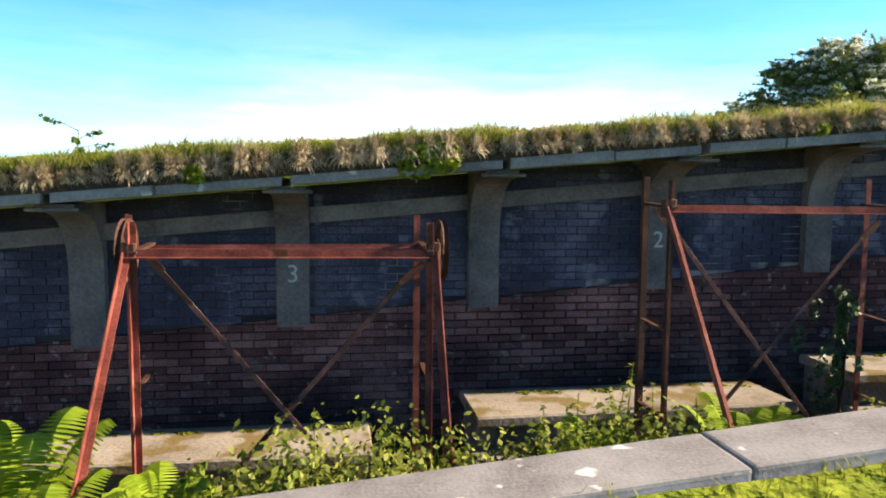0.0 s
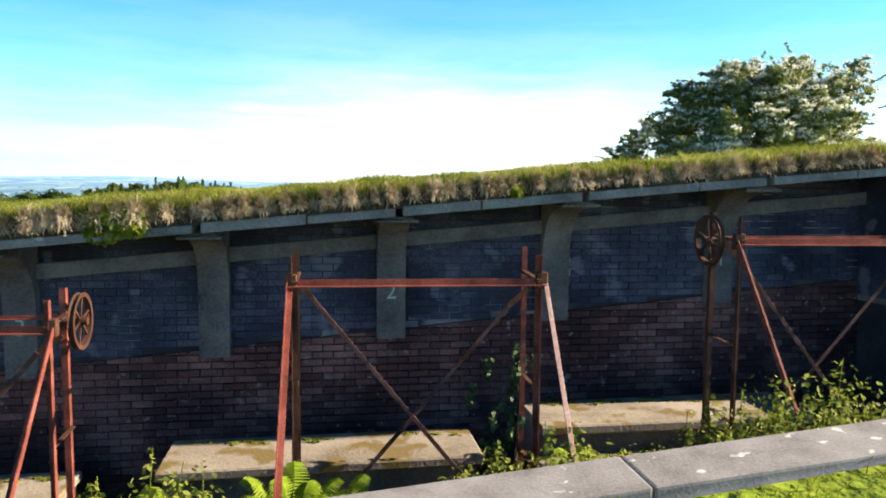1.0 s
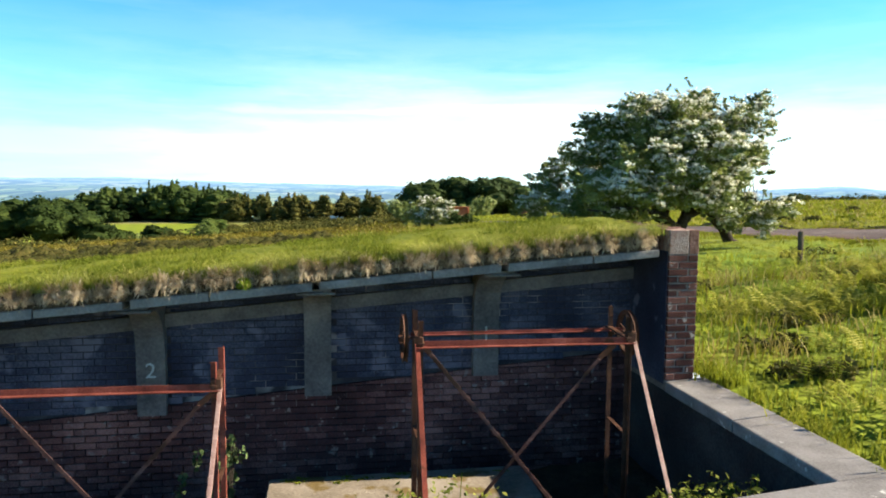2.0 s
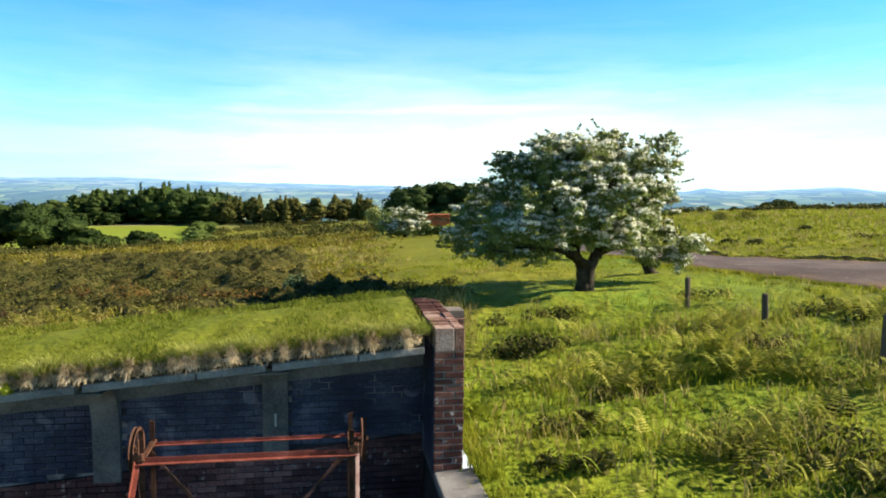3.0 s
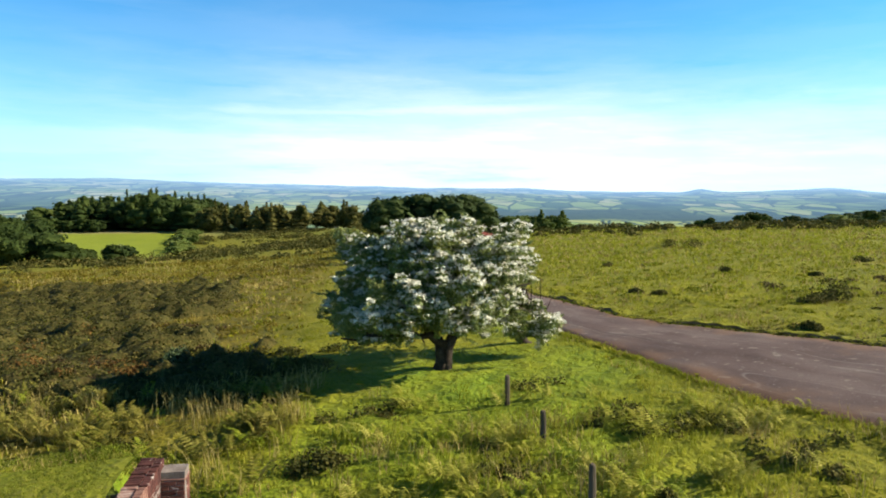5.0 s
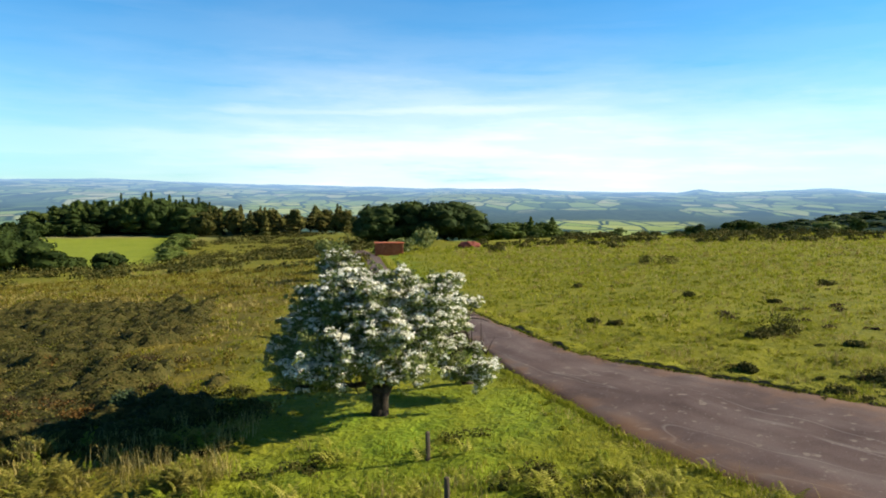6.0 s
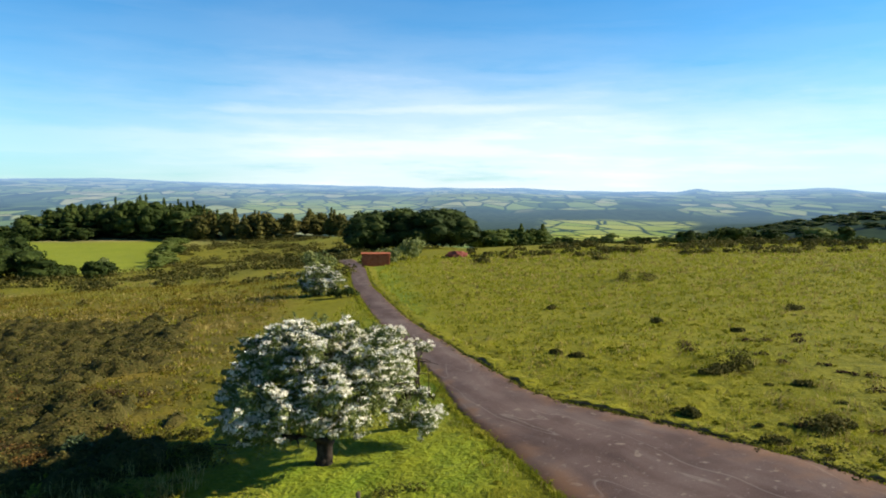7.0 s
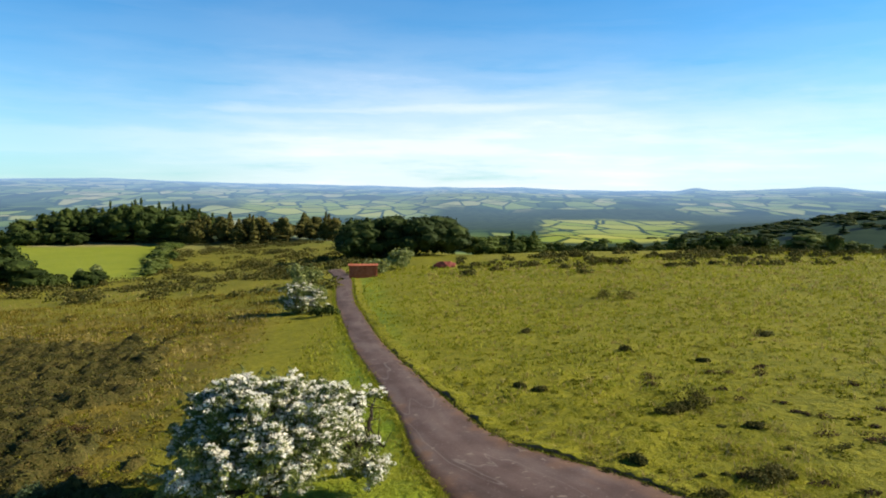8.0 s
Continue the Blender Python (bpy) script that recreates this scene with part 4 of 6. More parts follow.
def far_material():
    m = bpy.data.materials.new("far_lowland_haze")
    m.use_nodes = True
    nt = m.node_tree
    N, L = nt.nodes.new, nt.links.new
    b = nt.nodes["Principled BSDF"]
    b.inputs["Roughness"].default_value, b.inputs["Specular IOR Level"].default_value = 1.0, 0.0
    geo, mp = N("ShaderNodeNewGeometry"), N("ShaderNodeMapping")
    mp.inputs["Scale"].default_value = (1.0, 0.55, 0.0)
    L(geo.outputs["Position"], mp.inputs["Vector"])
    vo, no = N("ShaderNodeTexVoronoi"), N("ShaderNodeTexNoise")
    vo.inputs["Scale"].default_value = 0.0125
    no.inputs["Scale"].default_value, no.inputs["Detail"].default_value = 0.004, 6
    L(mp.outputs[0], vo.inputs["Vector"])
    L(mp.outputs[0], no.inputs["Vector"])
    sc, mx = N("ShaderNodeSeparateColor"), N("ShaderNodeMix")
    L(vo.outputs["Color"], sc.inputs["Color"])
    mx.inputs["Factor"].default_value = 0.55
    L(sc.outputs[0], mx.inputs["A"])
    L(no.outputs["Fac"], mx.inputs["B"])
    r = N("ShaderNodeValToRGB")
    e = r.color_ramp.elements
    while len(e) < 5:
        e.new(0.5)
    for i, (x, c) in enumerate(((0.30, (0.018, 0.040, 0.024)), (0.42, (0.05, 0.095, 0.035)), (0.50, (0.11, 0.17, 0.05)), (0.60, (0.19, 0.26, 0.075)), (0.72, (0.30, 0.30, 0.15)))):
        e[i].position, e[i].color = x, (*c, 1)
    L(mx.outputs["Result"], r.inputs["Fac"])
    ed, er, hx = N("ShaderNodeTexVoronoi"), N("ShaderNodeValToRGB"), N("ShaderNodeMixRGB")
    ed.feature = "DISTANCE_TO_EDGE"
    ed.inputs["Scale"].default_value = 0.0125
    L(mp.outputs[0], ed.inputs["Vector"])
    er.color_ramp.elements[0].position, er.color_ramp.elements[1].position = 0.025, 0.07
    er.color_ramp.elements[0].color, er.color_ramp.elements[1].color = (1, 1, 1, 1), (0, 0, 0, 1)
    L(ed.outputs["Distance"], er.inputs["Fac"])
    L(er.outputs["Color"], hx.inputs["Fac"])
    L(r.outputs["Color"], hx.inputs["Color1"])
    hx.inputs["Color2"].default_value = (0.022, 0.048, 0.025, 1)
    use = N("ShaderNodeAttribute")
    use.attribute_name = "land_use"
    us = N("ShaderNodeSeparateColor")
    L(use.outputs["Color"], us.inputs["Color"])
    lr = N("ShaderNodeValToRGB")
    for k, (x, c) in enumerate(((0.1, (0.20, 0.27, 0.035)), (0.8, (0.33, 0.35, 0.07)))):
        lr.color_ramp.elements[k].position, lr.color_ramp.elements[k].color = x, (*c, 1)
    L(sc.outputs[1], lr.inputs["Fac"])
    col = hx.outputs["Color"]
    hedge = N("ShaderNodeMixRGB")
    L(er.outputs["Color"], hedge.inputs["Fac"])
    L(lr.outputs["Color"], hedge.inputs["Color1"])
    hedge.inputs["Color2"].default_value = (0.02, 0.045, 0.015, 1)
    forest = N("ShaderNodeValToRGB")
    forest.color_ramp.elements[0].color, forest.color_ramp.elements[1].color = (0.008, 0.020, 0.009, 1), (0.055, 0.085, 0.03, 1)
    fn = N("ShaderNodeTexNoise")
    fn.inputs["Scale"].default_value, fn.inputs["Detail"].default_value = 0.045, 8
    L(mp.outputs[0], fn.inputs["Vector"])
    L(fn.outputs["Fac"], forest.inputs["Fac"])
    for source, fac in ((hedge.outputs["Color"], us.outputs[0]), (forest.outputs["Color"], us.outputs[1])):
        x = N("ShaderNodeMixRGB")
        L(fac, x.inputs["Fac"])
        L(col, x.inputs["Color1"])
        L(source, x.inputs["Color2"])
        col = x.outputs["Color"]
    L(col, b.inputs["Base Color"])
    # distance haze painted in: blue emission takes over farther out
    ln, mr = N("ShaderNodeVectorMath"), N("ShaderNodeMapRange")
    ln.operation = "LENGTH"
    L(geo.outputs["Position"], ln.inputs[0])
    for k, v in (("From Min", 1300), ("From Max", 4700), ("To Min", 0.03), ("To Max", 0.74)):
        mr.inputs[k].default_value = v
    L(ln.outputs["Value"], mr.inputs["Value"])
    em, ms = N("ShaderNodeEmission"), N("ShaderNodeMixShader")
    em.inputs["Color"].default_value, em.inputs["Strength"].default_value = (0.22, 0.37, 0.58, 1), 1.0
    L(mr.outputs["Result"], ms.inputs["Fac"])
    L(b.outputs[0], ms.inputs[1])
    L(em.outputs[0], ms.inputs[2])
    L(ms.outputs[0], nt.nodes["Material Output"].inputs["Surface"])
    return m


def far_land():
    """The lowland and its hills, far beyond the brow, with haze painted as emission."""
    rs, na = [700 * 1.034 ** i for i in range(58)], 240
    verts, faces = [], []
    for r in rs:
        for j in range(na + 1):
            a = radians(-62 + 124 * j / na)
            x, y = 10 + r * math.sin(a), r * math.cos(a)
            verts.append((x, y, land(x, y) + 7.5 + 5 * wander((x, y), 160.0, 12)))
    k = na + 1
    for i in range(len(rs) - 1):
        for j in range(na):
            faces.append([i * k + j, i * k + j + 1, (i + 1) * k + j + 1, (i + 1) * k + j])
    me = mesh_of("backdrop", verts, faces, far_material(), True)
    use = me.color_attributes.new("land_use", "FLOAT_COLOR", "POINT")
    vals = []
    for x, y, z in verts:
        r, az = math.hypot(x - 10, y), math.degrees(math.atan2(x - 10, y))
        n = wander((x, y), 150.0, 31)
        field = step(8.5, 9.8, az + n) * step(22, 20.5, az + n) * step(1130, 1180, r) * step(2000, 1950, r + 60 * n)
        field = max(field, 0.75 * step(-17, -14, az + n) * step(1, -2, az + n) * step(2080, 2160, r) * step(2900, 2600, r + 200 * n), 0.5 * step(-3, 0, az + n) * step(8, 5, az) * step(2500, 2600, r) * step(3300, 3000, r))
        trees = step(0.0, 1.5, az + n) * step(1500, 1560, r) * step(2330, 2200, r + 120 * n) * (1 - field)
        trees = max(trees, step(4, 6, az) * step(1180, 1120, r), step(20, 21.5, az + 0.5 * n) * step(2000, 1900, r), 0.8 * step(-21, -19, az + n) * step(-14.5, -16, az + n) * step(2250, 2320, r) * step(2750, 2600, r))
        vals += [field, trees, 0.0, 1.0]
    use.data.foreach_set("color", vals)
    tagged(new("backdrop", me), "blue-green lowland of fields and hedges to low hills with painted haze", "landscape", kind="structure")


far_land()

# ---- grass ----


def on_roof(n, rng, v0, v1, u0=-7.0, u1=7.78):
    u, v = rng.uniform(u0, u1, n), v0 + (v1 - v0) * rng.random(n)
    p = np.stack([GO.x + GU.x * u + GV.x * v, GO.y + GU.y * u + GV.y * v, SLAB + SLOPE * u + np.interp(v, [0, 0.1, 0.4, 1.0, 2.3], [0.13, 0.16, 0.20, 0.23, 0.21]) * (1 + 0.35 * np.clip((3 - u) / 7, 0, 1))], 1)
    return p, u, v


def roof_grass():
    rng = np.random.default_rng(3)
    p, u, v = on_roof(34000, rng, 0.0, 2.8)
    h = np.where(v < 0.35, 0.10, 0.062) * (1 + 0.5 * np.sin(u * 5.1) * np.sin(u * 2.3))
    stuff("roof_grass", blades(p, h, 0.0055 + 0 * h, 1.0, rng), ROOFTURF, "green grass blades covering the turf roof", "grass")
    p, u, v = on_roof(13000, rng, 0.0, 0.18)
    h = 0.11 * (1 + 0.5 * np.sin(u * 6.3) * np.sin(u * 2.9))
    stuff("roof_grass", blades(p, h, 0.0028 + 0 * h, 1.7, rng), EDGEGRASS, "longer green grass leaning over the slab edge", "grass")
    # dry tussocks that bulge over the slab's edge, a dark gap between each and the next
    made = []
    u = -7.0
    while u < 7.6:
        s = rng.uniform(0.6, 1.35) * (1.15 if u < 0 else 1.0)
        u += 0.09 * s + rng.uniform(0.0, 0.07)
        n = int(330 * s)
        th, ph = rng.uniform(-3.0, -0.15, n), rng.uniform(-0.35, 1.1, n)
        d = np.stack([np.cos(th) * np.cos(ph), np.sin(th) * np.cos(ph), np.sin(ph)], 1)
        root = np.stack([u + rng.normal(0, 0.02, n), rng.uniform(0.01, 0.06, n), SLAB + SLOPE * u + 0.055 + 0.045 * s + rng.normal(0, 0.018, n)], 1)
        reach = np.array([0.085, 0.11, 0.135]) * s * rng.uniform(0.5, 1.15, (n, 1))
        sag = np.array([0, -0.004, -0.028]) * s * rng.uniform(0.3, 1.3, (n, 1))
        q = [root + d * reach * 0.3, root + d * reach * 0.75 + 0.15 * sag, root + d * reach * 1.05 + sag]
        w = unit(np.cross(d, np.array([0, 0, 1.0])) + 1e-4) * rng.uniform(0.0022, 0.0048, (n, 1))
        for q0, q1, k0, k1 in ((q[0], q[1], 1, 1), (q[1], q[2], 1, 0.2)):
            made.append(np.stack([q0 - w * k0, q0 + w * k0, q1 + w * k1, q1 - w * k1], 1))
    c = np.concatenate(made)
    m = np.array([[GU.x, GV.x, 0], [GU.y, GV.y, 0], [0, 0, 1]])
    c = c @ m.T + np.array(GO)
    stuff("dry_tussock", c, TUSSOCK, "bleached dry grass tussocks hanging over the slab edge", "grass")
    # green clumps that spill over in places
    spill = [np.array([*gal(a, 0.0, SLAB + SLOPE * a + 0.06), 0.16 * s, 0.09, 0.13 * s]) for a, s in ((-0.25, 1.5), (-0.05, 1.2), (-2.0, 0.6), (3.4, 0.5))]
    stuff("turf_weed", blob_leaves(spill, 420, 0.035, rng), WEED, "green weeds spilling over the slab edge", "weeds")


roof_grass()


def scatter(n, box, rng, keep):
    """Points in box = (x0, y0, x1, y1) where keep(x, y) allows them."""
    q = np.stack([rng.uniform(box[0], box[2], n), rng.uniform(box[1], box[3], n)], 1)
    ok = np.array([rng.random() < keep(x, y) for x, y in q], bool)
    return q[ok]


def clear(x, y):
    """1 on open ground, 0 in the trench, under the roof and on the lane."""
    u, v = to_gallery(x, y)
    if U0 - 0.3 < u < U1 + 0.44 and V0 - 0.46 < v < 2.25:
        return 0.0
    return 1.0 if off_road(x, y) > 0.05 else 0.0


def tufts(q, per, spread, rng):
    c = np.repeat(q, per, axis=0) + rng.normal(0, spread, (len(q) * per, 2))
    z = np.repeat(heights(q), per)
    return np.column_stack([c, z - 0.02])


def mounds(q, size, flat, per, leaf, rng, lumps=3):
    """Low cushions of scrub at points q, each of several overlapping lumps."""
    blobs = []
    for (x, y), s in zip(q, size):
        for i in range(lumps):
            a, b = x + rng.normal(0, 0.38 * s), y + rng.normal(0, 0.38 * s)
            k = s * rng.uniform(0.45, 0.8)
            blobs.append((a, b, surface(a, b) + 0.30 * k * flat, k, k, k * flat))
    return blob_leaves(blobs, per, leaf, rng, 1.6, 0.55, 0.2)


def meadow():
    rng = np.random.default_rng(11)
    # near turf between the trench, the trees and the lane
    q = scatter(12000, (6, 2, 32, 32), rng, lambda x, y: clear(x, y) * (0.35 + 0.65 * (wander((x, y), 1.6, 2) > -0.1)) * (0.25 + 0.75 * step(4.5, 8, math.hypot(x - 11.5, y - 20.4))))
    b = tufts(q, 7, 0.09, rng)
    hh = np.repeat(np.array([0.10 + 0.16 * max(0, wander(tuple(p), 2.6, 6)) + (0.16 * max(0, 0.4 + wander(tuple(p), 1.1, 8)) if 9.5 < p[0] < 22 and 6 < p[1] < 18 else 0) for p in q]), 7)
    stuff("meadow_grass", blades(b, hh, 0.009 + 0 * hh, 0.55, rng), BLADE, "rough bright green grass tufts on the moor", "grass")
    q = scatter(4200, (8, 4, 32, 30), rng, lambda x, y: clear(x, y) * step(0.0, 0.25, wander((x, y), 1.9, 71)) * step(4.0, 7, math.hypot(x - 12.5, y - 20.4)))
    b = tufts(q, 6, 0.10, rng)
    stuff("bent_grass", blades(b, 0.24 + np.zeros(len(b)), 0.008 + np.zeros(len(b)), 0.7, rng), STRAW, "pale dead grass among the green tufts", "grass")
    q = scatter(420, (9, 5, 26, 18), rng, lambda x, y: clear(x, y) * step(0.05, 0.3, wander((x, y), 2.2, 91)))
    stuff("dark_tussock", mounds(q, rng.uniform(0.22, 0.42, len(q)), 0.75, 60, 0.05, rng), GORSE, "dark heather and bramble tussocks in the grass", "heather")
    q = np.array([(a + 1.02 * w * nx + dx, c + 1.02 * w * ny + dy) for (a, c, w), (a2, c2, _) in zip(LANE, LANE[1:]) if 14 < c < 60
                  for l in [math.hypot(a2 - a, c2 - c)] for nx, ny in [((c2 - c) / l, -(a2 - a) / l)] for dx, dy in rng.normal(0.12, 0.2, (8, 2)) if rng.random() < 0.55])
    stuff("verge_tuft", mounds(q, rng.uniform(0.12, 0.26, len(q)), 0.6, 16, 0.05, rng), GORSE, "brown broken turf along the lane's edge", "verge")
    # grass that leans over both edges of the lane
    q = np.array([(a + s * (w + o) * nx, c + s * (w + o) * ny) for (a, c, w), (a2, c2, _) in zip(LANE, LANE[1:]) if 12 < c < 105
                  for l in [math.hypot(a2 - a, c2 - c)] for nx, ny in [((c2 - c) / l, -(a2 - a) / l)] for s in (-1, 1) for o in rng.normal(0.06, 0.09, 14)])
    q = q + rng.uniform(-0.35, 0.35, (len(q), 1)) * np.array([[-0.25, 1.0]])
    b = tufts(q, 4, 0.06, rng)
    hh = np.repeat(0.09 + 0.0012 * q[:, 1], 4)
    stuff("lane_edge_grass", blades(b, hh, 0.010 + 0.0003 * b[:, 1], 0.7, rng), BLADE, "short grass growing over the lane's edges", "grass")
    # pale band of dead grass beyond the heather
    q = scatter(3200, (-48, 58, 4, 90), rng, lambda x, y: clear(x, y) * step(3.5, 1.0, x + 0.1 * (y - 60)) * (0.35 + 0.65 * step(-0.2, 0.1, wander((x, y), 6.0, 23))))
    b = tufts(q, 4, 0.25, rng)
    stuff("heath_grass", blades(b, 0.40 + np.zeros(len(b)), 0.035 + np.zeros(len(b)), 0.6, rng), HEATHT, "band of golden-brown grass beyond the heather", "grass")
    # short sward at the camera's side of the trench
    q = scatter(3200, (-7, -0.5, 11, 4.2), rng, clear)
    b = tufts(q, 7, 0.06, rng)
    stuff("verge_grass", blades(b, 0.08 + np.zeros(len(b)), 0.004 + np.zeros(len(b)), 0.8, rng), BLADE, "short sunlit grass beside the coping", "grass")
    q = np.array([(p.x, p.y) for p in (gal(rng.uniform(8.30, 8.55), rng.uniform(-2.9, 1.7), 0) for _ in range(150))])
    b = tufts(q, 9, 0.05, rng)
    stuff("verge_grass", blades(b, 0.17 + np.zeros(len(b)), 0.005 + np.zeros(len(b)), 0.6, rng), BLADE, "grass grown up against the end wall", "grass")
    q = scatter(6000, (17, 17, 75, 95), rng, lambda x, y: clear(x, y) * step(-2, 1, x - (9 - 0.10 * (y - 22))) * (0.3 + 0.7 * step(-0.15, 0.2, wander((x, y), 3.5, 81))) * step(95, 40, y))
    stuff("field_tussock", mounds(q, rng.uniform(0.18, 0.55, len(q)), 0.34, 20, 0.085, rng, 1), FIELDT, "coarse olive grass tussocks across the field", "grass")
    q = scatter(170, (17, 17, 75, 95), rng, lambda x, y: clear(x, y) * step(-2, 1, x - (11 - 0.10 * (y - 22))) * step(0.05, 0.3, wander((x, y), 6.0, 83)))
    stuff("field_heather", mounds(q, rng.uniform(0.2, 0.5, len(q)), 0.4, 34, 0.08, rng, 1), GORSE, "brown heather patches in the field grass", "heather")
    # farther grass, coarser with distance
    q = scatter(14000, (8, 30, 95, 118), rng, lambda x, y: clear(x, y) * step(-4, 1, x - (8 - 0.10 * (y - 22))) * (0.3 + 0.7 * step(110, 30, y)))
    b = tufts(q, 4, 0.22, rng)
    hh = np.repeat(0.12 + 0.0022 * q[:, 1], 4)
    stuff("field_grass", blades(b, hh, 0.02 + 0.0005 * b[:, 1], 0.6, rng), BLADE, "yellow-green rough grass across the open field", "grass")
    q = scatter(3500, (17, 16, 80, 105), rng, lambda x, y: clear(x, y) * step(-2, 1, x - (11 - 0.10 * (y - 22))) * (0.25 + 0.75 * step(-0.1, 0.2, wander((x, y), 4.5, 85))))
    b = tufts(q, 5, 0.14, rng)
    hh = np.repeat(0.22 + 0.0012 * q[:, 1], 5)
    stuff("field_straw", blades(b, hh, 0.009 + 0.0004 * b[:, 1], 0.7, rng), STRAW, "pale seeding grass stalks across the field", "grass")
    # pale dead grass out on the heath
    q = scatter(9500, (-45, 13, 9, 105), rng, lambda x, y: clear(x, y) * moor(x, y) * (1 - 0.93 * heather_patch(x, y)) * (0.15 + 0.85 * (wander((x, y), 9.0, 21) > 0.02)) * (0.4 + 0.6 * step(80, 20, y)))
    b = tufts(q, 5, 0.16, rng)
    hh = np.repeat(0.20 + 0.0012 * q[:, 1], 5)
    stuff("heath_grass", blades(b, hh, 0.012 + 0.0004 * b[:, 1], 0.6, rng), STRAW, "straw-coloured dead grass among the heather", "grass")
    q = scatter(6000, (-45, 13, 9, 105), rng, lambda x, y: clear(x, y) * moor(x, y) * (1 - 0.8 * heather_patch(x, y)) * (0.15 + 0.85 * (wander((x, y), 7.0, 33) > 0.0)) * (0.4 + 0.6 * step(80, 20, y)))
    b = tufts(q, 5, 0.16, rng)
    hh = np.repeat(0.18 + 0.0012 * q[:, 1], 5)
    stuff("heath_sward", blades(b, hh, 0.012 + 0.0004 * b[:, 1], 0.6, rng), BLADE, "green grass growing through the heather", "grass")


meadow()

# ---- heather, gorse, bracken ----


def heather_height(x, y):
    """Height of the heather's top over the ground; below it where none grows."""
    k = moor(x, y) * heather_patch(x, y)
    n = 0.5 + 0.8 * wander((x, y), 1.5, 61) + 0.9 * wander((x, y), 0.62, 62)
    return -0.22 + 0.72 * step(0.12, 0.5, k) * max(0.0, n) * (0.6 + 0.5 * wander((x, y), 5.0, 63)) + 0.2 * step(0.15, 0.5, k)


def heather_cover(rng):
    """One lumpy sheet of heather over the dark part of the moor, set with leafy sprigs."""
    g, x0, y0, nx, ny = 0.28, -33.0, 17.0, 145, 172
    H = np.array([[heather_height(x0 + g * i, y0 + g * j) for j in range(ny)] for i in range(nx)])
    Z = np.array([[surface(x0 + g * i, y0 + g * j) for j in range(ny)] for i in range(nx)]) + H
    verts = [(x0 + g * i, y0 + g * j, float(Z[i, j])) for i in range(nx) for j in range(ny)]
    faces = [[i * ny + j, (i + 1) * ny + j, (i + 1) * ny + j + 1, i * ny + j + 1] for i in range(nx - 1) for j in range(ny - 1)
             if max(H[i, j], H[i + 1, j], H[i, j + 1], H[i + 1, j + 1]) > -0.08]
    tagged(new("heather", mesh_of("heather", verts, faces, HEATHER, True)), "dark olive-brown heather covering the moor in lumps", "heather", kind="stuff")
    n = 120000
    fi, fj = rng.uniform(0, nx - 1.01, n), rng.uniform(0, ny - 1.01, n)
    i, j = fi.astype(int), fj.astype(int)
    a, b = fi - i, fj - j
    z = (Z[i, j] * (1 - a) + Z[i + 1, j] * a) * (1 - b) + (Z[i, j + 1] * (1 - a) + Z[i + 1, j + 1] * a) * b
    nrm = unit(np.stack([-(Z[i + 1, j] - Z[i, j]) / g, -(Z[i, j + 1] - Z[i, j]) / g, np.ones(n)], 1) + rng.normal(0, 0.4, (n, 3)))
    ok = H[i, j] > -0.06
    c = np.stack([x0 + g * fi, y0 + g * fj, z + rng.uniform(-0.02, 0.07, n)], 1)[ok]
    stuff("heather_sprig", leaf_quads(c, nrm[ok], rng.uniform(0.05, 0.13, len(c)), 1.7, rng), GORSE, "brown-green sprigs of heather", "heather")


def fronds(base, length, rng, pairs=10):
    """Arching fronds with paired leaflets, one from each base point."""
    n = len(base)
    a = rng.uniform(0, 2 * np.pi, n)
    out, side = np.stack([np.cos(a), np.sin(a), 0 * a], 1), np.stack([-np.sin(a), np.cos(a), 0 * a], 1)
    L, reach = length[:, None], rng.uniform(0.3, 0.8, (n, 1))
    up = np.array([0, 0, 1.0])
    made = []
    for t in np.linspace(0.25, 1.0, pairs):
        c = base + out * L * reach * t ** 1.4 + up * L * (1.0 * t - 0.40 * t ** 3)
        w = L * 0.26 * (1.06 - t) + 0.008
        d = out * L * 0.028 + up * L * 0.010
        for k in (-1, 1):
            tip = c + side * k * w + out * 0.3 * w - up * 0.12 * w
            made.append(np.stack([c - d, c + d, tip + d * 0.3, tip - d * 0.3], 1))
    return np.concatenate(made)


def bracken(q, per, length, rng):
    """Clumps of fronds at points q."""
    b = np.repeat(q, per, axis=0) + rng.normal(0, 0.13, (len(q) * per, 2))
    z = np.repeat(heights(q), per) - 0.03
    L = np.repeat(length * rng.uniform(0.6, 1.25, len(q)), per) * rng.uniform(0.7, 1.2, len(b))
    return fronds(np.column_stack([b, z]), L, rng)


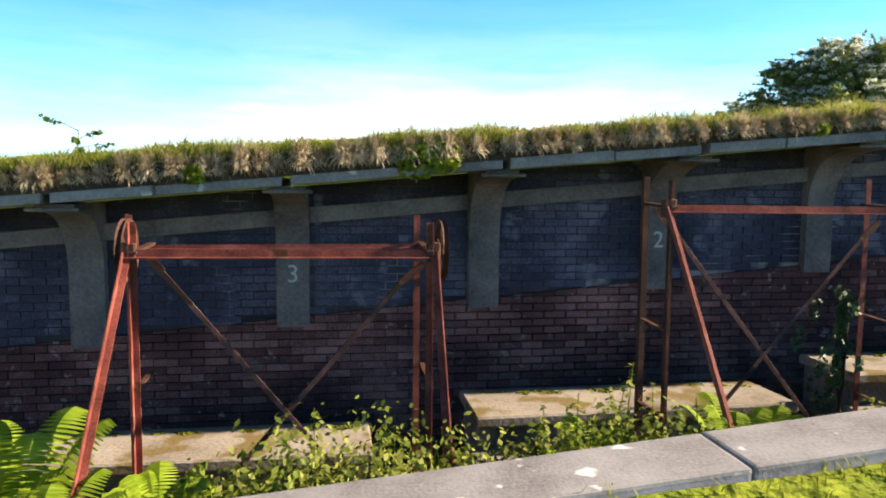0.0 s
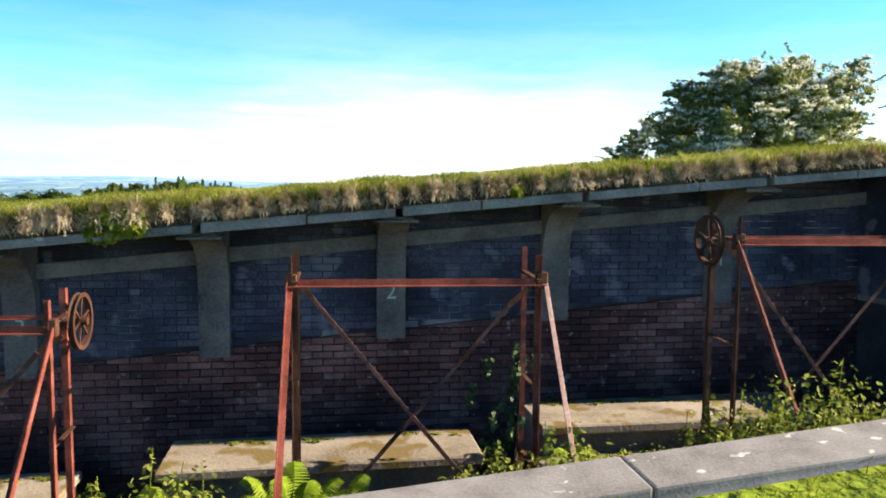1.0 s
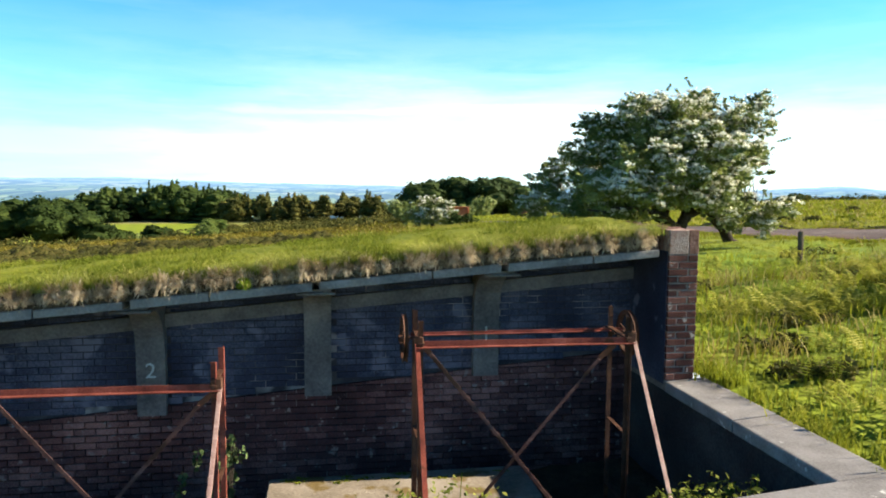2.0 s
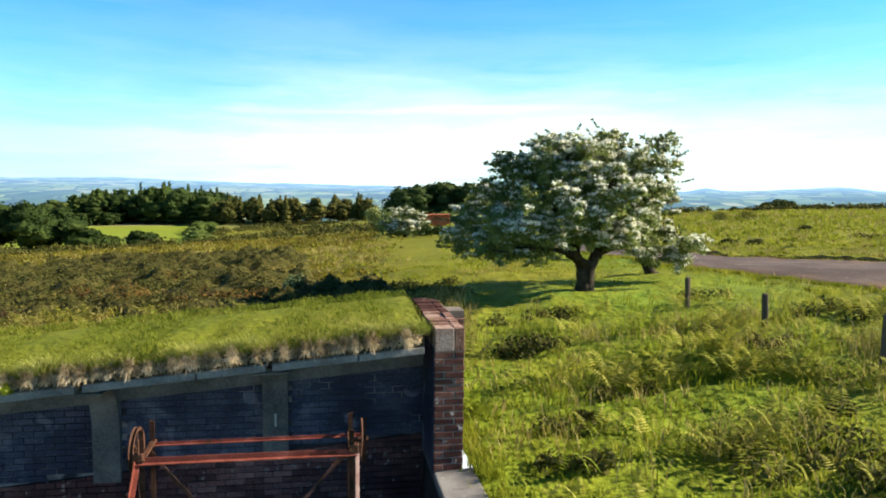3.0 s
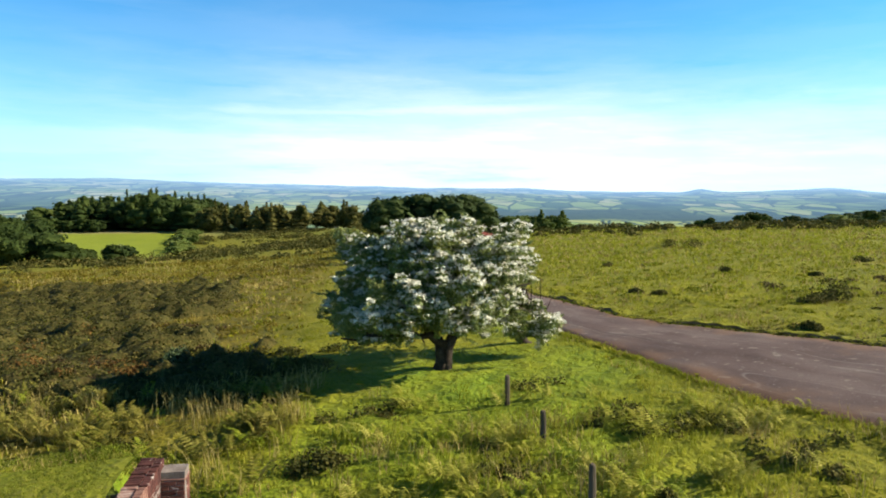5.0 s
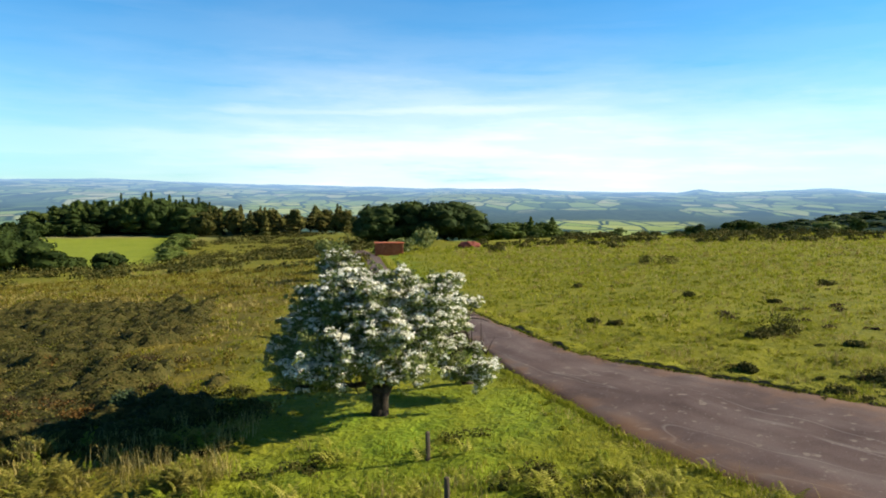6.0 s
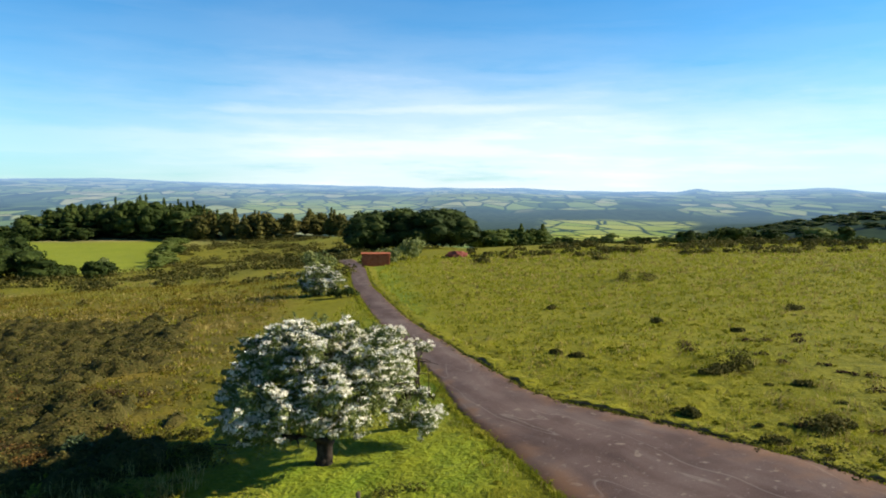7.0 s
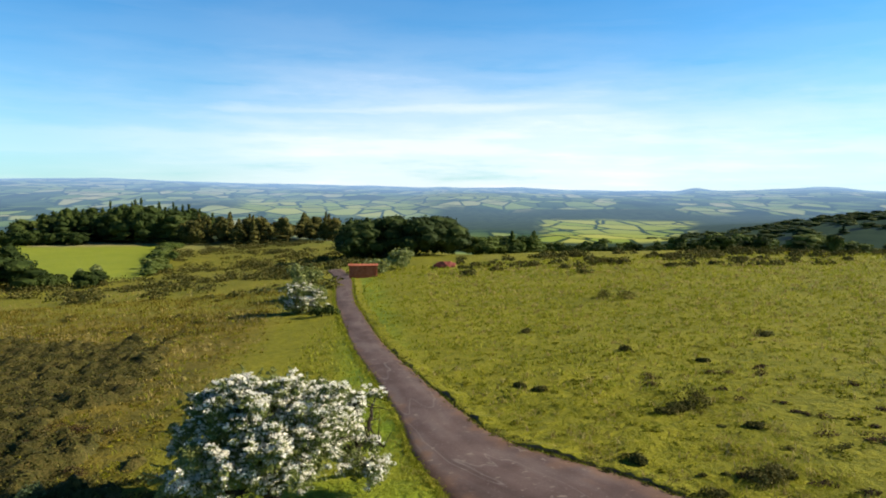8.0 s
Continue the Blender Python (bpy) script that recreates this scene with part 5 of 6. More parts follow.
def heath():
    rng = np.random.default_rng(21)
    heather_cover(rng)
    q = scatter(700, (-32, 20, 6, 64), rng, lambda x, y: clear(x, y) * moor(x, y) * step(0.3, 0.6, heather_patch(x, y)))
    stuff("heather", mounds(q, rng.uniform(0.3, 0.8, len(q)), 0.8, 60, 0.06, rng), GORSE, "dark brown-green heather cushions on the moor", "heather")
    band = lambda x, y: clear(x, y) * moor(x, y) * (step(0.1, 0.3, wander((x, y), 7.0, 46)) * step(60, 84, y) + 0.04)
    q = scatter(1500, (-60, 52, 4, 128), rng, band)
    stuff("heather", mounds(q, rng.uniform(0.6, 1.3, len(q)), 0.5, 34, 0.16, rng), GORSE, "dark brown-green heather cushions on the moor", "heather")
    q = scatter(8200, (-34, 20, 8, 84), rng, lambda x, y: clear(x, y) * moor(x, y) * (1 - 0.8 * heather_patch(x, y)) * (0.2 + 0.8 * step(-0.2, 0.15, wander((x, y), 2.6, 48))) * (0.4 + 0.6 * step(80, 30, y)))
    h = len(q) * 3 // 5
    stuff("heath_tussock", mounds(q[:h], rng.uniform(0.2, 0.6, h), 0.55, 24, 0.075, rng, 1), HEATHT, "golden-brown grass tussocks on the heath", "grass")
    stuff("heath_tussock", mounds(q[h:], rng.uniform(0.2, 0.55, len(q) - h), 0.5, 24, 0.075, rng, 1), FIELDT, "olive grass tussocks on the heath", "grass")
    # orange-flowered bits and rusty bushes at the near edge of the heather
    q = scatter(70, (-9, 21, 3.5, 34), rng, lambda x, y: clear(x, y) * step(0.0, 0.25, wander((x, y), 2.5, 107)))
    stuff("brown_scrub", mounds(q, rng.uniform(0.4, 0.8, len(q)), 0.75, 130, 0.045, rng), BROWNSCRUB, "dark brown dead gorse bushes in the heather", "scrub")
    q = [(-4.9, 32.1), (-4.4, 31.6), (-2.8, 23.8), (-3.6, 24.6), (-5.6, 27.0), (-1.4, 22.6), (1.2, 22.2), (0.4, 22.8), (1.9, 22.0)]
    stuff("rusty_scrub", mounds(q, rng.uniform(0.5, 0.9, len(q)), 0.8, 120, 0.06, rng), RUSTLEAF, "rust-brown low scrub at the heather's edge", "scrub")
    # scrub that thickens towards the brow and below the wood
    q = scatter(850, (-70, 84, 4, 262), rng, lambda x, y: clear(x, y) * (not inside(PASTURE, x, y)) * (1.0 if wander((x, y), 16.0, 52) > -0.05 else 0.08))
    stuff("gorse", mounds(q, rng.uniform(1.2, 2.8, len(q)), 0.6, 34, 0.29, rng), GORSE, "dark gorse scrub on the slope above the pasture", "gorse")
    q = scatter(260, (22, 88, 110, 128), rng, lambda x, y: clear(x, y) * step(84, 118, y + 0.08 * x) * (1.0 if wander((x, y), 9.0, 57) > -0.1 else 0.1))
    stuff("gorse", mounds(q, rng.uniform(0.8, 2.0, len(q)), 0.7, 60, 0.24, rng), GORSE, "dark gorse scrub along the brow of the field", "gorse")
    # dark scrub in the hollow beyond the bank, also deepening the tree's shadow
    q = scatter(330, (-6, 17.5, 8.5, 24.5), rng, lambda x, y: clear(x, y) * step(-0.15, 0.1, wander((x, y), 2.0, 58)))
    stuff("heather", mounds(q, rng.uniform(0.25, 0.6, len(q)), 0.7, 40, 0.06, rng), GORSE, "dark heather and scrub in the hollow, deepening the tree shadow", "heather")
    q = scatter(40, (24, 17, 34, 27), rng, lambda x, y: clear(x, y) * step(0.0, 0.2, wander((x, y), 2.2, 59)))
    stuff("heather", mounds(q, rng.uniform(0.2, 0.45, len(q)), 0.5, 50, 0.05, rng), GORSE, "low brown heather in the field corner", "heather")
    q = scatter(330, (26, 13, 58, 36), rng, lambda x, y: clear(x, y) * step(-0.05, 0.25, wander((x, y), 3.6, 111)) * step(24, 30, x))
    stuff("field_heather", mounds(q, rng.uniform(0.2, 0.6, len(q)), 0.4, 46, 0.06, rng), BROWNSCRUB, "brown heath patches in the corner of the field", "heather")
    # odd dark hummocks in the grass
    spots = [(29.9, 29.6, 0.85), (28.9, 29.0, 0.6), (28.2, 28.6, 0.45), (28.8, 20.9, 0.8), (29.6, 21.2, 0.6), (22.3, 34.2, 0.4), (23.1, 33.2, 0.42), (25.2, 23.0, 0.45),
             (29.7, 41.5, 0.5), (34, 66, 1.0), (36, 64, 0.9), (33.2, 37.5, 0.35), (40, 44, 0.6), (24.6, 50, 0.5), (31, 26.3, 0.4), (26.8, 20.0, 0.5)]
    c = np.concatenate([mounds([p[:2]], [p[2]], 1.15 if p[2] > 0.8 else 0.7, 300, 0.06, rng, 4) for p in spots])
    stuff("heather_hummock", c, GORSE, "dark heather hummocks in the rough grass", "heather")
    # bracken, dead stalks and scrub on the bank behind the roof and round the fence posts
    bank = lambda seed, lo: (lambda x, y: clear(x, y) * step(lo, lo + 0.25, wander((x, y), 2.2, seed)) * step(21.5, 18, y))
    q = scatter(900, (-14, 11.8, 8.5, 21.5), rng, bank(95, -0.05))
    stuff("bracken", bracken(q, 9, 0.74, rng), BANKFERN, "yellow-green bracken on the bank behind the roof", "bracken")
    q = scatter(420, (-14, 11.8, 8.5, 21.5), rng, bank(97, -0.1))
    stuff("bracken", bracken(q, 7, 0.5, rng), WEED, "fresh green bracken on the bank behind the roof", "bracken")
    q = scatter(1100, (-14, 11.5, 8.5, 21.5), rng, bank(98, -0.1))
    b = tufts(q, 14, 0.14, rng)
    stuff("dead_bracken", blades(b, 0.55 + np.zeros(len(b)), 0.007 + np.zeros(len(b)), 0.5, rng), STRAW, "dead golden stalks among the bracken", "bracken")
    q = scatter(420, (-14, 13.0, 8.5, 21.5), rng, bank(99, 0.0))
    stuff("heather", mounds(q, rng.uniform(0.25, 0.6, len(q)), 0.8, 70, 0.045, rng), GORSE, "dark low scrub among the bracken", "heather")
    p = [gal(rng.uniform(8.6, 8.85), rng.uniform(1.7, 2.25), 0) for _ in range(9)]
    stuff("bracken", bracken(np.array([(a.x, a.y) for a in p]), 7, 0.42, rng), WEED, "green weeds at the foot of the brick wall", "weeds")
    near = lambda seed, lo: (lambda x, y: clear(x, y) * step(lo, lo + 0.3, wander((x, y), 1.6, seed)) * step(17.5, 15.5, y + 0.25 * (x - 13)) * step(7.2, 9.6, x - 0.1 * y))
    q = scatter(900, (9, 5.5, 24, 18), rng, near(101, 0.0))
    stuff("bracken", bracken(q, 8, 0.54, rng), BRACKEN, "pale yellow-green bracken clumps among the fence posts", "bracken")
    q = scatter(330, (9, 5.5, 24, 18), rng, near(103, 0.05))
    stuff("bracken", bracken(q, 8, 0.5, rng), WEED, "fresh green bracken clumps among the fence posts", "bracken")
    q = scatter(700, (9, 5.5, 24, 18), rng, near(105, 0.0))
    b = tufts(q, 14, 0.13, rng)
    stuff("dead_bracken", blades(b, 0.42 + np.zeros(len(b)), 0.006 + np.zeros(len(b)), 0.7, rng), STRAW, "dead golden stalks among the fence posts", "bracken")


heath()

# ---- trees ----


def limb(points, r0, r1, wob, rng, n=9):
    """Points and radii of a crooked limb through the given places."""
    P = [Vector(p) for p in points]
    out, rad = [], []
    for i in range(n):
        f = i / (n - 1) * (len(P) - 1)
        k = min(int(f), len(P) - 2)
        p = P[k].lerp(P[k + 1], f - k)
        if 0 < i:
            p = p + Vector(rng.normal(0, wob, 3))
        out.append(p)
        rad.append(r0 + (r1 - r0) * (i / (n - 1)) ** 0.8)
    return out, rad


def hawthorn(name, base, trunks, limbs, domes, clumps, leaf_n, bloom, seed, label, leaf=0.06):
    """Stems, limbs, and a crown of leafy sprays round domes; bloom: how freely it flowers."""
    rng = np.random.default_rng(seed)
    tree = empty(name, Matrix.Translation(base), label, "tree", "hawthorns by the lane")
    for path, r0, r1 in trunks:
        bm = bmesh.new()
        p, r = limb(path, r0, r1, 0.02, rng, 8)
        r[0] *= 1.5
        add_tube(bm, p, r, 14)
        bm.normal_update()
        for v in bm.verts:
            v.co += v.normal * 0.30 * r0 * wander(v.co, 0.16, 3)
        part("trunk", bm, BARK, tree, smooth=True)
    for path in limbs:
        bm = bmesh.new()
        p, r = limb(path, 0.13, 0.022, 0.06, rng, 10)
        add_tube(bm, p, r, 8)
        for i in range(3, 9):
            for _ in range(3):
                d = Vector(rng.normal(0, 0.32, 3)) + Vector((0, 0, 0.10))
                add_tube(bm, [p[i], p[i] + d * 0.5 + Vector((0, 0, 0.05)), p[i] + d], [r[i] * 0.5, r[i] * 0.3, 0.007], 5)
        part("limb", bm, BARK, tree, smooth=True)
    domes = np.asarray(domes, float)
    weight = domes[:, 3] * domes[:, 4]
    per = 9
    sprays = clumps // per
    pick = rng.choice(len(domes), sprays, p=weight / weight.sum())
    d = unit(rng.normal(size=(sprays, 3)) + np.array([0, 0, 0.3]))
    d[:, 2] = np.where(d[:, 2] < -0.4, -d[:, 2], d[:, 2])
    depth = rng.uniform(0.45, 1.0, (sprays, 1)) ** 0.6
    root = domes[pick, :3] + d * domes[pick, 3:6] * depth
    # every spray runs outwards, some up, and its end droops
    way = unit(d * np.array([0.8, 0.8, 0.6]) + rng.normal(0, 0.5, (sprays, 3)) * np.array([1, 1, 0.7]) + np.array([-0.15, 0, 0.05]))
    run = rng.uniform(0.4, 1.1, (sprays, 1)) * min(1.0, 0.6 * domes[:, 3].max())
    f = np.linspace(-0.45, 0.55, per)
    droop = -0.35 * np.clip(f, 0, 1) ** 2
    c = (root[:, None] + way[:, None] * run[:, None] * f[None, :, None] + droop[None, :, None] * np.array([0, 0, 1.0])).reshape(-1, 3) + rng.normal(0, 0.10, (sprays * per, 3))
    s = (rng.uniform(0.15, 0.29, (sprays, 1)) * (1.25 - 0.8 * (f + 0.45))[None, :]).reshape(-1) * (0.7 + 0.6 * rng.random(sprays * per))
    blobs = np.column_stack([c, s, s, s * rng.uniform(0.4, 0.75, len(s))])
    gap = np.linalg.norm((blobs[:, None, :3] - domes[None, :, :3]) / domes[None, :, 3:6], axis=2).min(1)
    # sky shows through gaps between the boughs
    gaps = np.array([wander(tuple(q), 0.62, seed) + 0.5 * wander(tuple(q), 0.28, seed + 4) for q in blobs[:, :3]])
    keep = (gap < 1.25) & (gaps > -0.17)
    blobs = blobs[keep]
    leaves = blob_leaves(blobs, leaf_n, leaf, rng, 1.5, 0.2, 0.5)
    # thin leafy twigs at the ends of some sprays
    k = sprays // 3
    reach = np.repeat(rng.uniform(0.15, 0.42, k), 6)[:, None]
    tip = np.repeat(root[:k] + way[:k] * run[:k] * 0.5, 6, axis=0) + np.repeat(way[:k] * np.array([1.1, 1.1, 0.7]), 6, axis=0) * np.tile(np.linspace(0.05, 1.0, 6), k)[:, None] * reach
    twig = blob_leaves(np.column_stack([tip, np.full((k * 6, 2), 0.055), np.full(k * 6, 0.035)]), 7, leaf * 0.8, rng, 1.6, 0.1, 0.6)
    for q in (leaves, twig):
        q -= np.array(base)
    child("crown", quads_mesh("crown", np.concatenate([leaves, twig]), LEAF), tree, "layered small green hawthorn leaves")
    # flowers crowd the sunny and upper boughs
    sunny = np.clip(0.29 + 0.58 * d[:, 2] + 0.50 * d[:, 0] - 0.10 * d[:, 1], 0.08, 1.0) * np.clip((depth[:, 0] - 0.5) / 0.2, 0, 1)
    share = np.where(rng.random(sprays) < bloom * sunny, rng.uniform(0.5, 1.0, sprays), 0.06)
    lit = rng.random(len(blobs)) < np.repeat(share, per)[keep]
    bl = np.repeat(blobs[lit], 8, axis=0)
    ang, rad = rng.uniform(0, 6.283, len(bl)), np.sqrt(rng.random(len(bl)))
    off = np.stack([rad * np.cos(ang), rad * np.sin(ang), np.sqrt(1 - 0.8 * rad ** 2)], 1)
    bunch = np.repeat(bl[:, :3] + off * bl[:, 3:6] * 1.05, 9, axis=0)
    pos = bunch + rng.normal(0, 1, bunch.shape) * np.array([0.036, 0.036, 0.024]) * (leaf / 0.06)
    g = unit(rng.normal(size=pos.shape) * 0.6 + np.array([0.35, -0.2, 0.75]))
    fl = leaf_quads(pos, g, 0.043 * (leaf / 0.06) * rng.uniform(0.6, 1.4, len(pos)), 1.1, rng) - np.array(base)
    child("blossom", quads_mesh("blossom", fl, BLOSSOM), tree, "bunches of white may blossom")
    return tree


B1 = (12.15, 20.41, 1.52)
hawthorn("hawthorn_tree", B1, [([(-0.03, 0, -0.15), (-0.04, 0, 0.45), (-0.11, 0.02, 0.9), (-0.34, 0.05, 1.4)], 0.27, 0.14), ([(0.10, -0.03, -0.15), (0.10, -0.02, 0.45), (0.20, -0.03, 0.9), (0.42, 0.0, 1.4)], 0.22, 0.12)],
         [[(-0.2, 0, 1.0), (-0.7, 0.1, 1.7), (-1.6, 0.3, 2.3), (-2.8, 0.4, 2.5)], [(0.35, 0, 1.1), (0.7, 0.1, 1.9), (1.3, 0.1, 2.8), (1.8, -0.2, 3.5)],
          [(-0.3, 0, 1.2), (-0.4, -0.4, 2.0), (-0.6, -0.7, 2.8), (-0.7, -0.7, 3.3)], [(0.4, 0, 1.1), (0.9, -0.1, 1.6), (1.7, 0.0, 2.3), (2.6, 0.0, 2.9)],
          [(-0.3, 0, 1.2), (-0.6, 0.6, 2.1), (-1.0, 1.4, 3.2), (-1.4, 1.8, 3.8)], [(-0.3, 0.05, 1.3), (-0.9, 0.1, 2.6), (-1.7, 0.2, 3.2), (-2.45, 0.2, 4.0)], [(0.1, -0.1, 0.9), (-0.8, -0.9, 1.35), (-1.8, -1.6, 1.5), (-2.9, -2.0, 1.35)]],
         [(12.2, 20.5, 4.9, 2.0, 2.0, 1.3), (13.2, 20.5, 5.3, 1.2, 1.4, 0.85), (11.2, 20.4, 5.25, 1.5, 1.5, 0.85), (11.2, 20.8, 4.6, 1.9, 2.0, 1.3), (10.3, 20.9, 3.9, 1.45, 1.9, 1.3), (10.0, 20.5, 3.1, 1.0, 1.5, 0.9), (13.95, 20.1, 5.35, 0.75, 1.0, 0.8),
          (14.35, 19.9, 5.9, 0.28, 0.4, 0.42), (13.4, 21.3, 4.5, 1.2, 1.3, 1.0), (12.0, 19.5, 4.3, 1.5, 0.9, 1.1), (9.6, 20.7, 3.0, 0.7, 1.3, 0.8), (10.3, 20.0, 2.6, 0.8, 1.0, 0.45), (13.4, 19.9, 4.2, 1.1, 1.1, 0.9),
          (11.3, 19.3, 3.2, 1.3, 0.8, 0.5), (14.5, 20.4, 4.2, 0.55, 0.9, 0.8), (9.05, 18.3, 2.85, 0.5, 0.4, 0.2), (10.2, 19.0, 2.9, 0.7, 0.6, 0.35), (12.6, 20.3, 3.2, 1.3, 1.3, 0.45), (13.6, 20.6, 3.4, 0.9, 1.0, 0.5), (12.8, 21.6, 3.4, 1.2, 1.0, 0.5), (11.5, 21.8, 3.3, 1.2, 1.0, 0.5), (11.0, 18.7, 3.9, 1.5, 0.9, 0.8), (12.5, 18.7, 4.2, 1.2, 0.8, 0.8), (10.0, 18.7, 3.4, 0.9, 0.7, 0.6), (11.6, 20.0, 3.3, 1.8, 1.2, 0.55), (12.9, 19.7, 3.4, 0.9, 0.8, 0.45), (9.3, 22.4, 3.4, 1.0, 1.3, 1.0),
          (9.9, 23.2, 3.9, 1.1, 1.1, 1.0), (8.75, 23.6, 3.2, 0.8, 0.9, 0.85), (8.4, 23.8, 2.7, 0.6, 0.8, 0.6), (9.2, 21.4, 2.7, 0.6, 1.1, 0.7), (9.75, 20.6, 5.45, 0.5, 0.4, 0.16), (10.3, 20.6, 5.2, 0.7, 0.6, 0.4), (11.0, 20.5, 5.7, 0.8, 0.9, 0.38)],
         5900, 33, 1.05, 5, "hawthorn tree in white blossom with a short forked trunk")
B2 = (15.06, 23.47, 1.80)
hawthorn("hawthorn_tree", B2, [([(0.1, 0, -0.15), (-0.15, -0.02, 0.35), (-0.55, -0.08, 0.75), (-0.9, -0.15, 1.15)], 0.20, 0.13)],
         [[(-0.85, -0.15, 1.1), (-1.0, -0.3, 1.6), (-0.7, -0.5, 2.3), (-0.3, -0.6, 2.9)], [(-0.7, -0.1, 0.9), (-0.3, -0.4, 1.3), (0.3, -0.7, 1.5), (0.8, -0.8, 1.3)],
          [(-0.85, -0.1, 1.1), (-1.5, 0.1, 1.6), (-2.2, 0.2, 2.2), (-2.8, 0.1, 2.6)], [(-0.4, 0.0, 0.7), (0.0, 0.5, 1.6), (0.1, 0.8, 2.2), (0.2, 1.2, 2.8)]],
         [(14.5, 22.8, 3.3, 0.85, 1.0, 0.75), (15.1, 22.4, 2.9, 0.7, 0.8, 0.55), (14.0, 23.0, 4.0, 1.1, 1.0, 0.8), (13.0, 23.2, 4.3, 1.2, 1.0, 0.8), (15.6, 21.6, 2.75, 0.42, 0.5, 0.4), (14.3, 22.3, 2.5, 0.8, 0.6, 0.4), (15.3, 21.9, 2.35, 0.6, 0.5, 0.4), (13.4, 22.4, 3.3, 0.9, 0.6, 0.5),
          (15.05, 24.4, 4.55, 0.45, 0.5, 0.3), (14.6, 23.8, 4.3, 0.7, 0.7, 0.5), (15.35, 20.3, 3.05, 0.35, 0.4, 0.4)],
         900, 40, 1.5, 6, "leaning hawthorn with drooping white-blossomed boughs")
x, y = 4.3, 68.0
hawthorn("hawthorn_bush", (x, y, surface(x, y)), [([(0, 0, -0.1), (0, 0, 0.5), (0.1, 0, 0.9), (0.1, 0, 1.1)], 0.2, 0.12)], [[(0, 0, 0.7), (-0.6, 0, 1.4), (-1.0, 0.2, 2.0)], [(0, 0, 0.7), (0.6, 0, 1.5), (1.0, 0.2, 2.1)]],
         [(x, y, surface(x, y) + 1.6, 2.2, 1.8, 1.3), (x - 1.1, y, surface(x, y) + 0.9, 1.6, 1.4, 0.9), (x + 1.1, y + 0.3, surface(x, y) + 1.0, 1.5, 1.3, 0.9), (x, y - 0.9, surface(x, y) + 0.8, 1.8, 0.9, 0.8), (x, y - 0.6, surface(x, y) + 0.35, 2.2, 1.2, 0.45)], 1300, 24, 0.5, 8, "round hawthorn bush in white blossom beside the lane", 0.085)


def shrub(x, y, w, h, mat, leaf, n, seed, label, name="shrub"):
    rng = np.random.default_rng(seed)
    z = surface(x, y)
    blobs = [(x + rng.normal(0, 0.28 * w), y + rng.normal(0, 0.28 * w), z + h * rng.uniform(0.3, 0.68), w * rng.uniform(0.22, 0.4), w * rng.uniform(0.22, 0.4), h * rng.uniform(0.24, 0.36)) for _ in range(9)]
    root = empty(name, Matrix.Translation((x, y, z)), label, "shrub")
    child("foliage", quads_mesh("foliage", blob_leaves(blobs, n // 9, leaf, rng, 1.5, 0.3, 0.3) - np.array((x, y, z)), mat), root)
    bm = bmesh.new()
    for _ in range(5):
        d = Vector((rng.normal(0, 0.2 * w), rng.normal(0, 0.2 * w), h * 0.6))
        add_tube(bm, [(0, 0, -0.1), d * 0.5 + Vector((0, 0, 0.05)), d], [0.03, 0.02, 0.008], 5)
    part("stem", bm, BARK, root)
    return root


shrub(2.9, 22.6, 0.95, 0.95, IVYM, 0.06, 1600, 31, "dark rounded gorse bush at the edge of the shade")
shrub(-66.5, 171.0, 3.4, 2.8, LEAF, 0.35, 600, 37, "pale green bush at the pasture corner")
shrub(6.9, 64.0, 1.6, 1.2, WOODLEAF, 0.14, 900, 32, "dark low shrub beside the lane")
shrub(8.0, 111, 3.4, 2.8, LEAF, 0.24, 1500, 33, "pale green shrub by the rust-red shed")
shrub(12.0, 116, 4.6, 4.0, LEAF, 0.3, 1500, 34, "pale grey-green shrub in front of the wood")
shrub(2.6, 80, 3.0, 2.6, LEAF, 0.22, 1200, 35, "yellow-green shrub beside the lane")
shrub(0.2, 93, 3.6, 3.2, LEAF, 0.26, 1200, 36, "yellow-green shrub beside the lane")


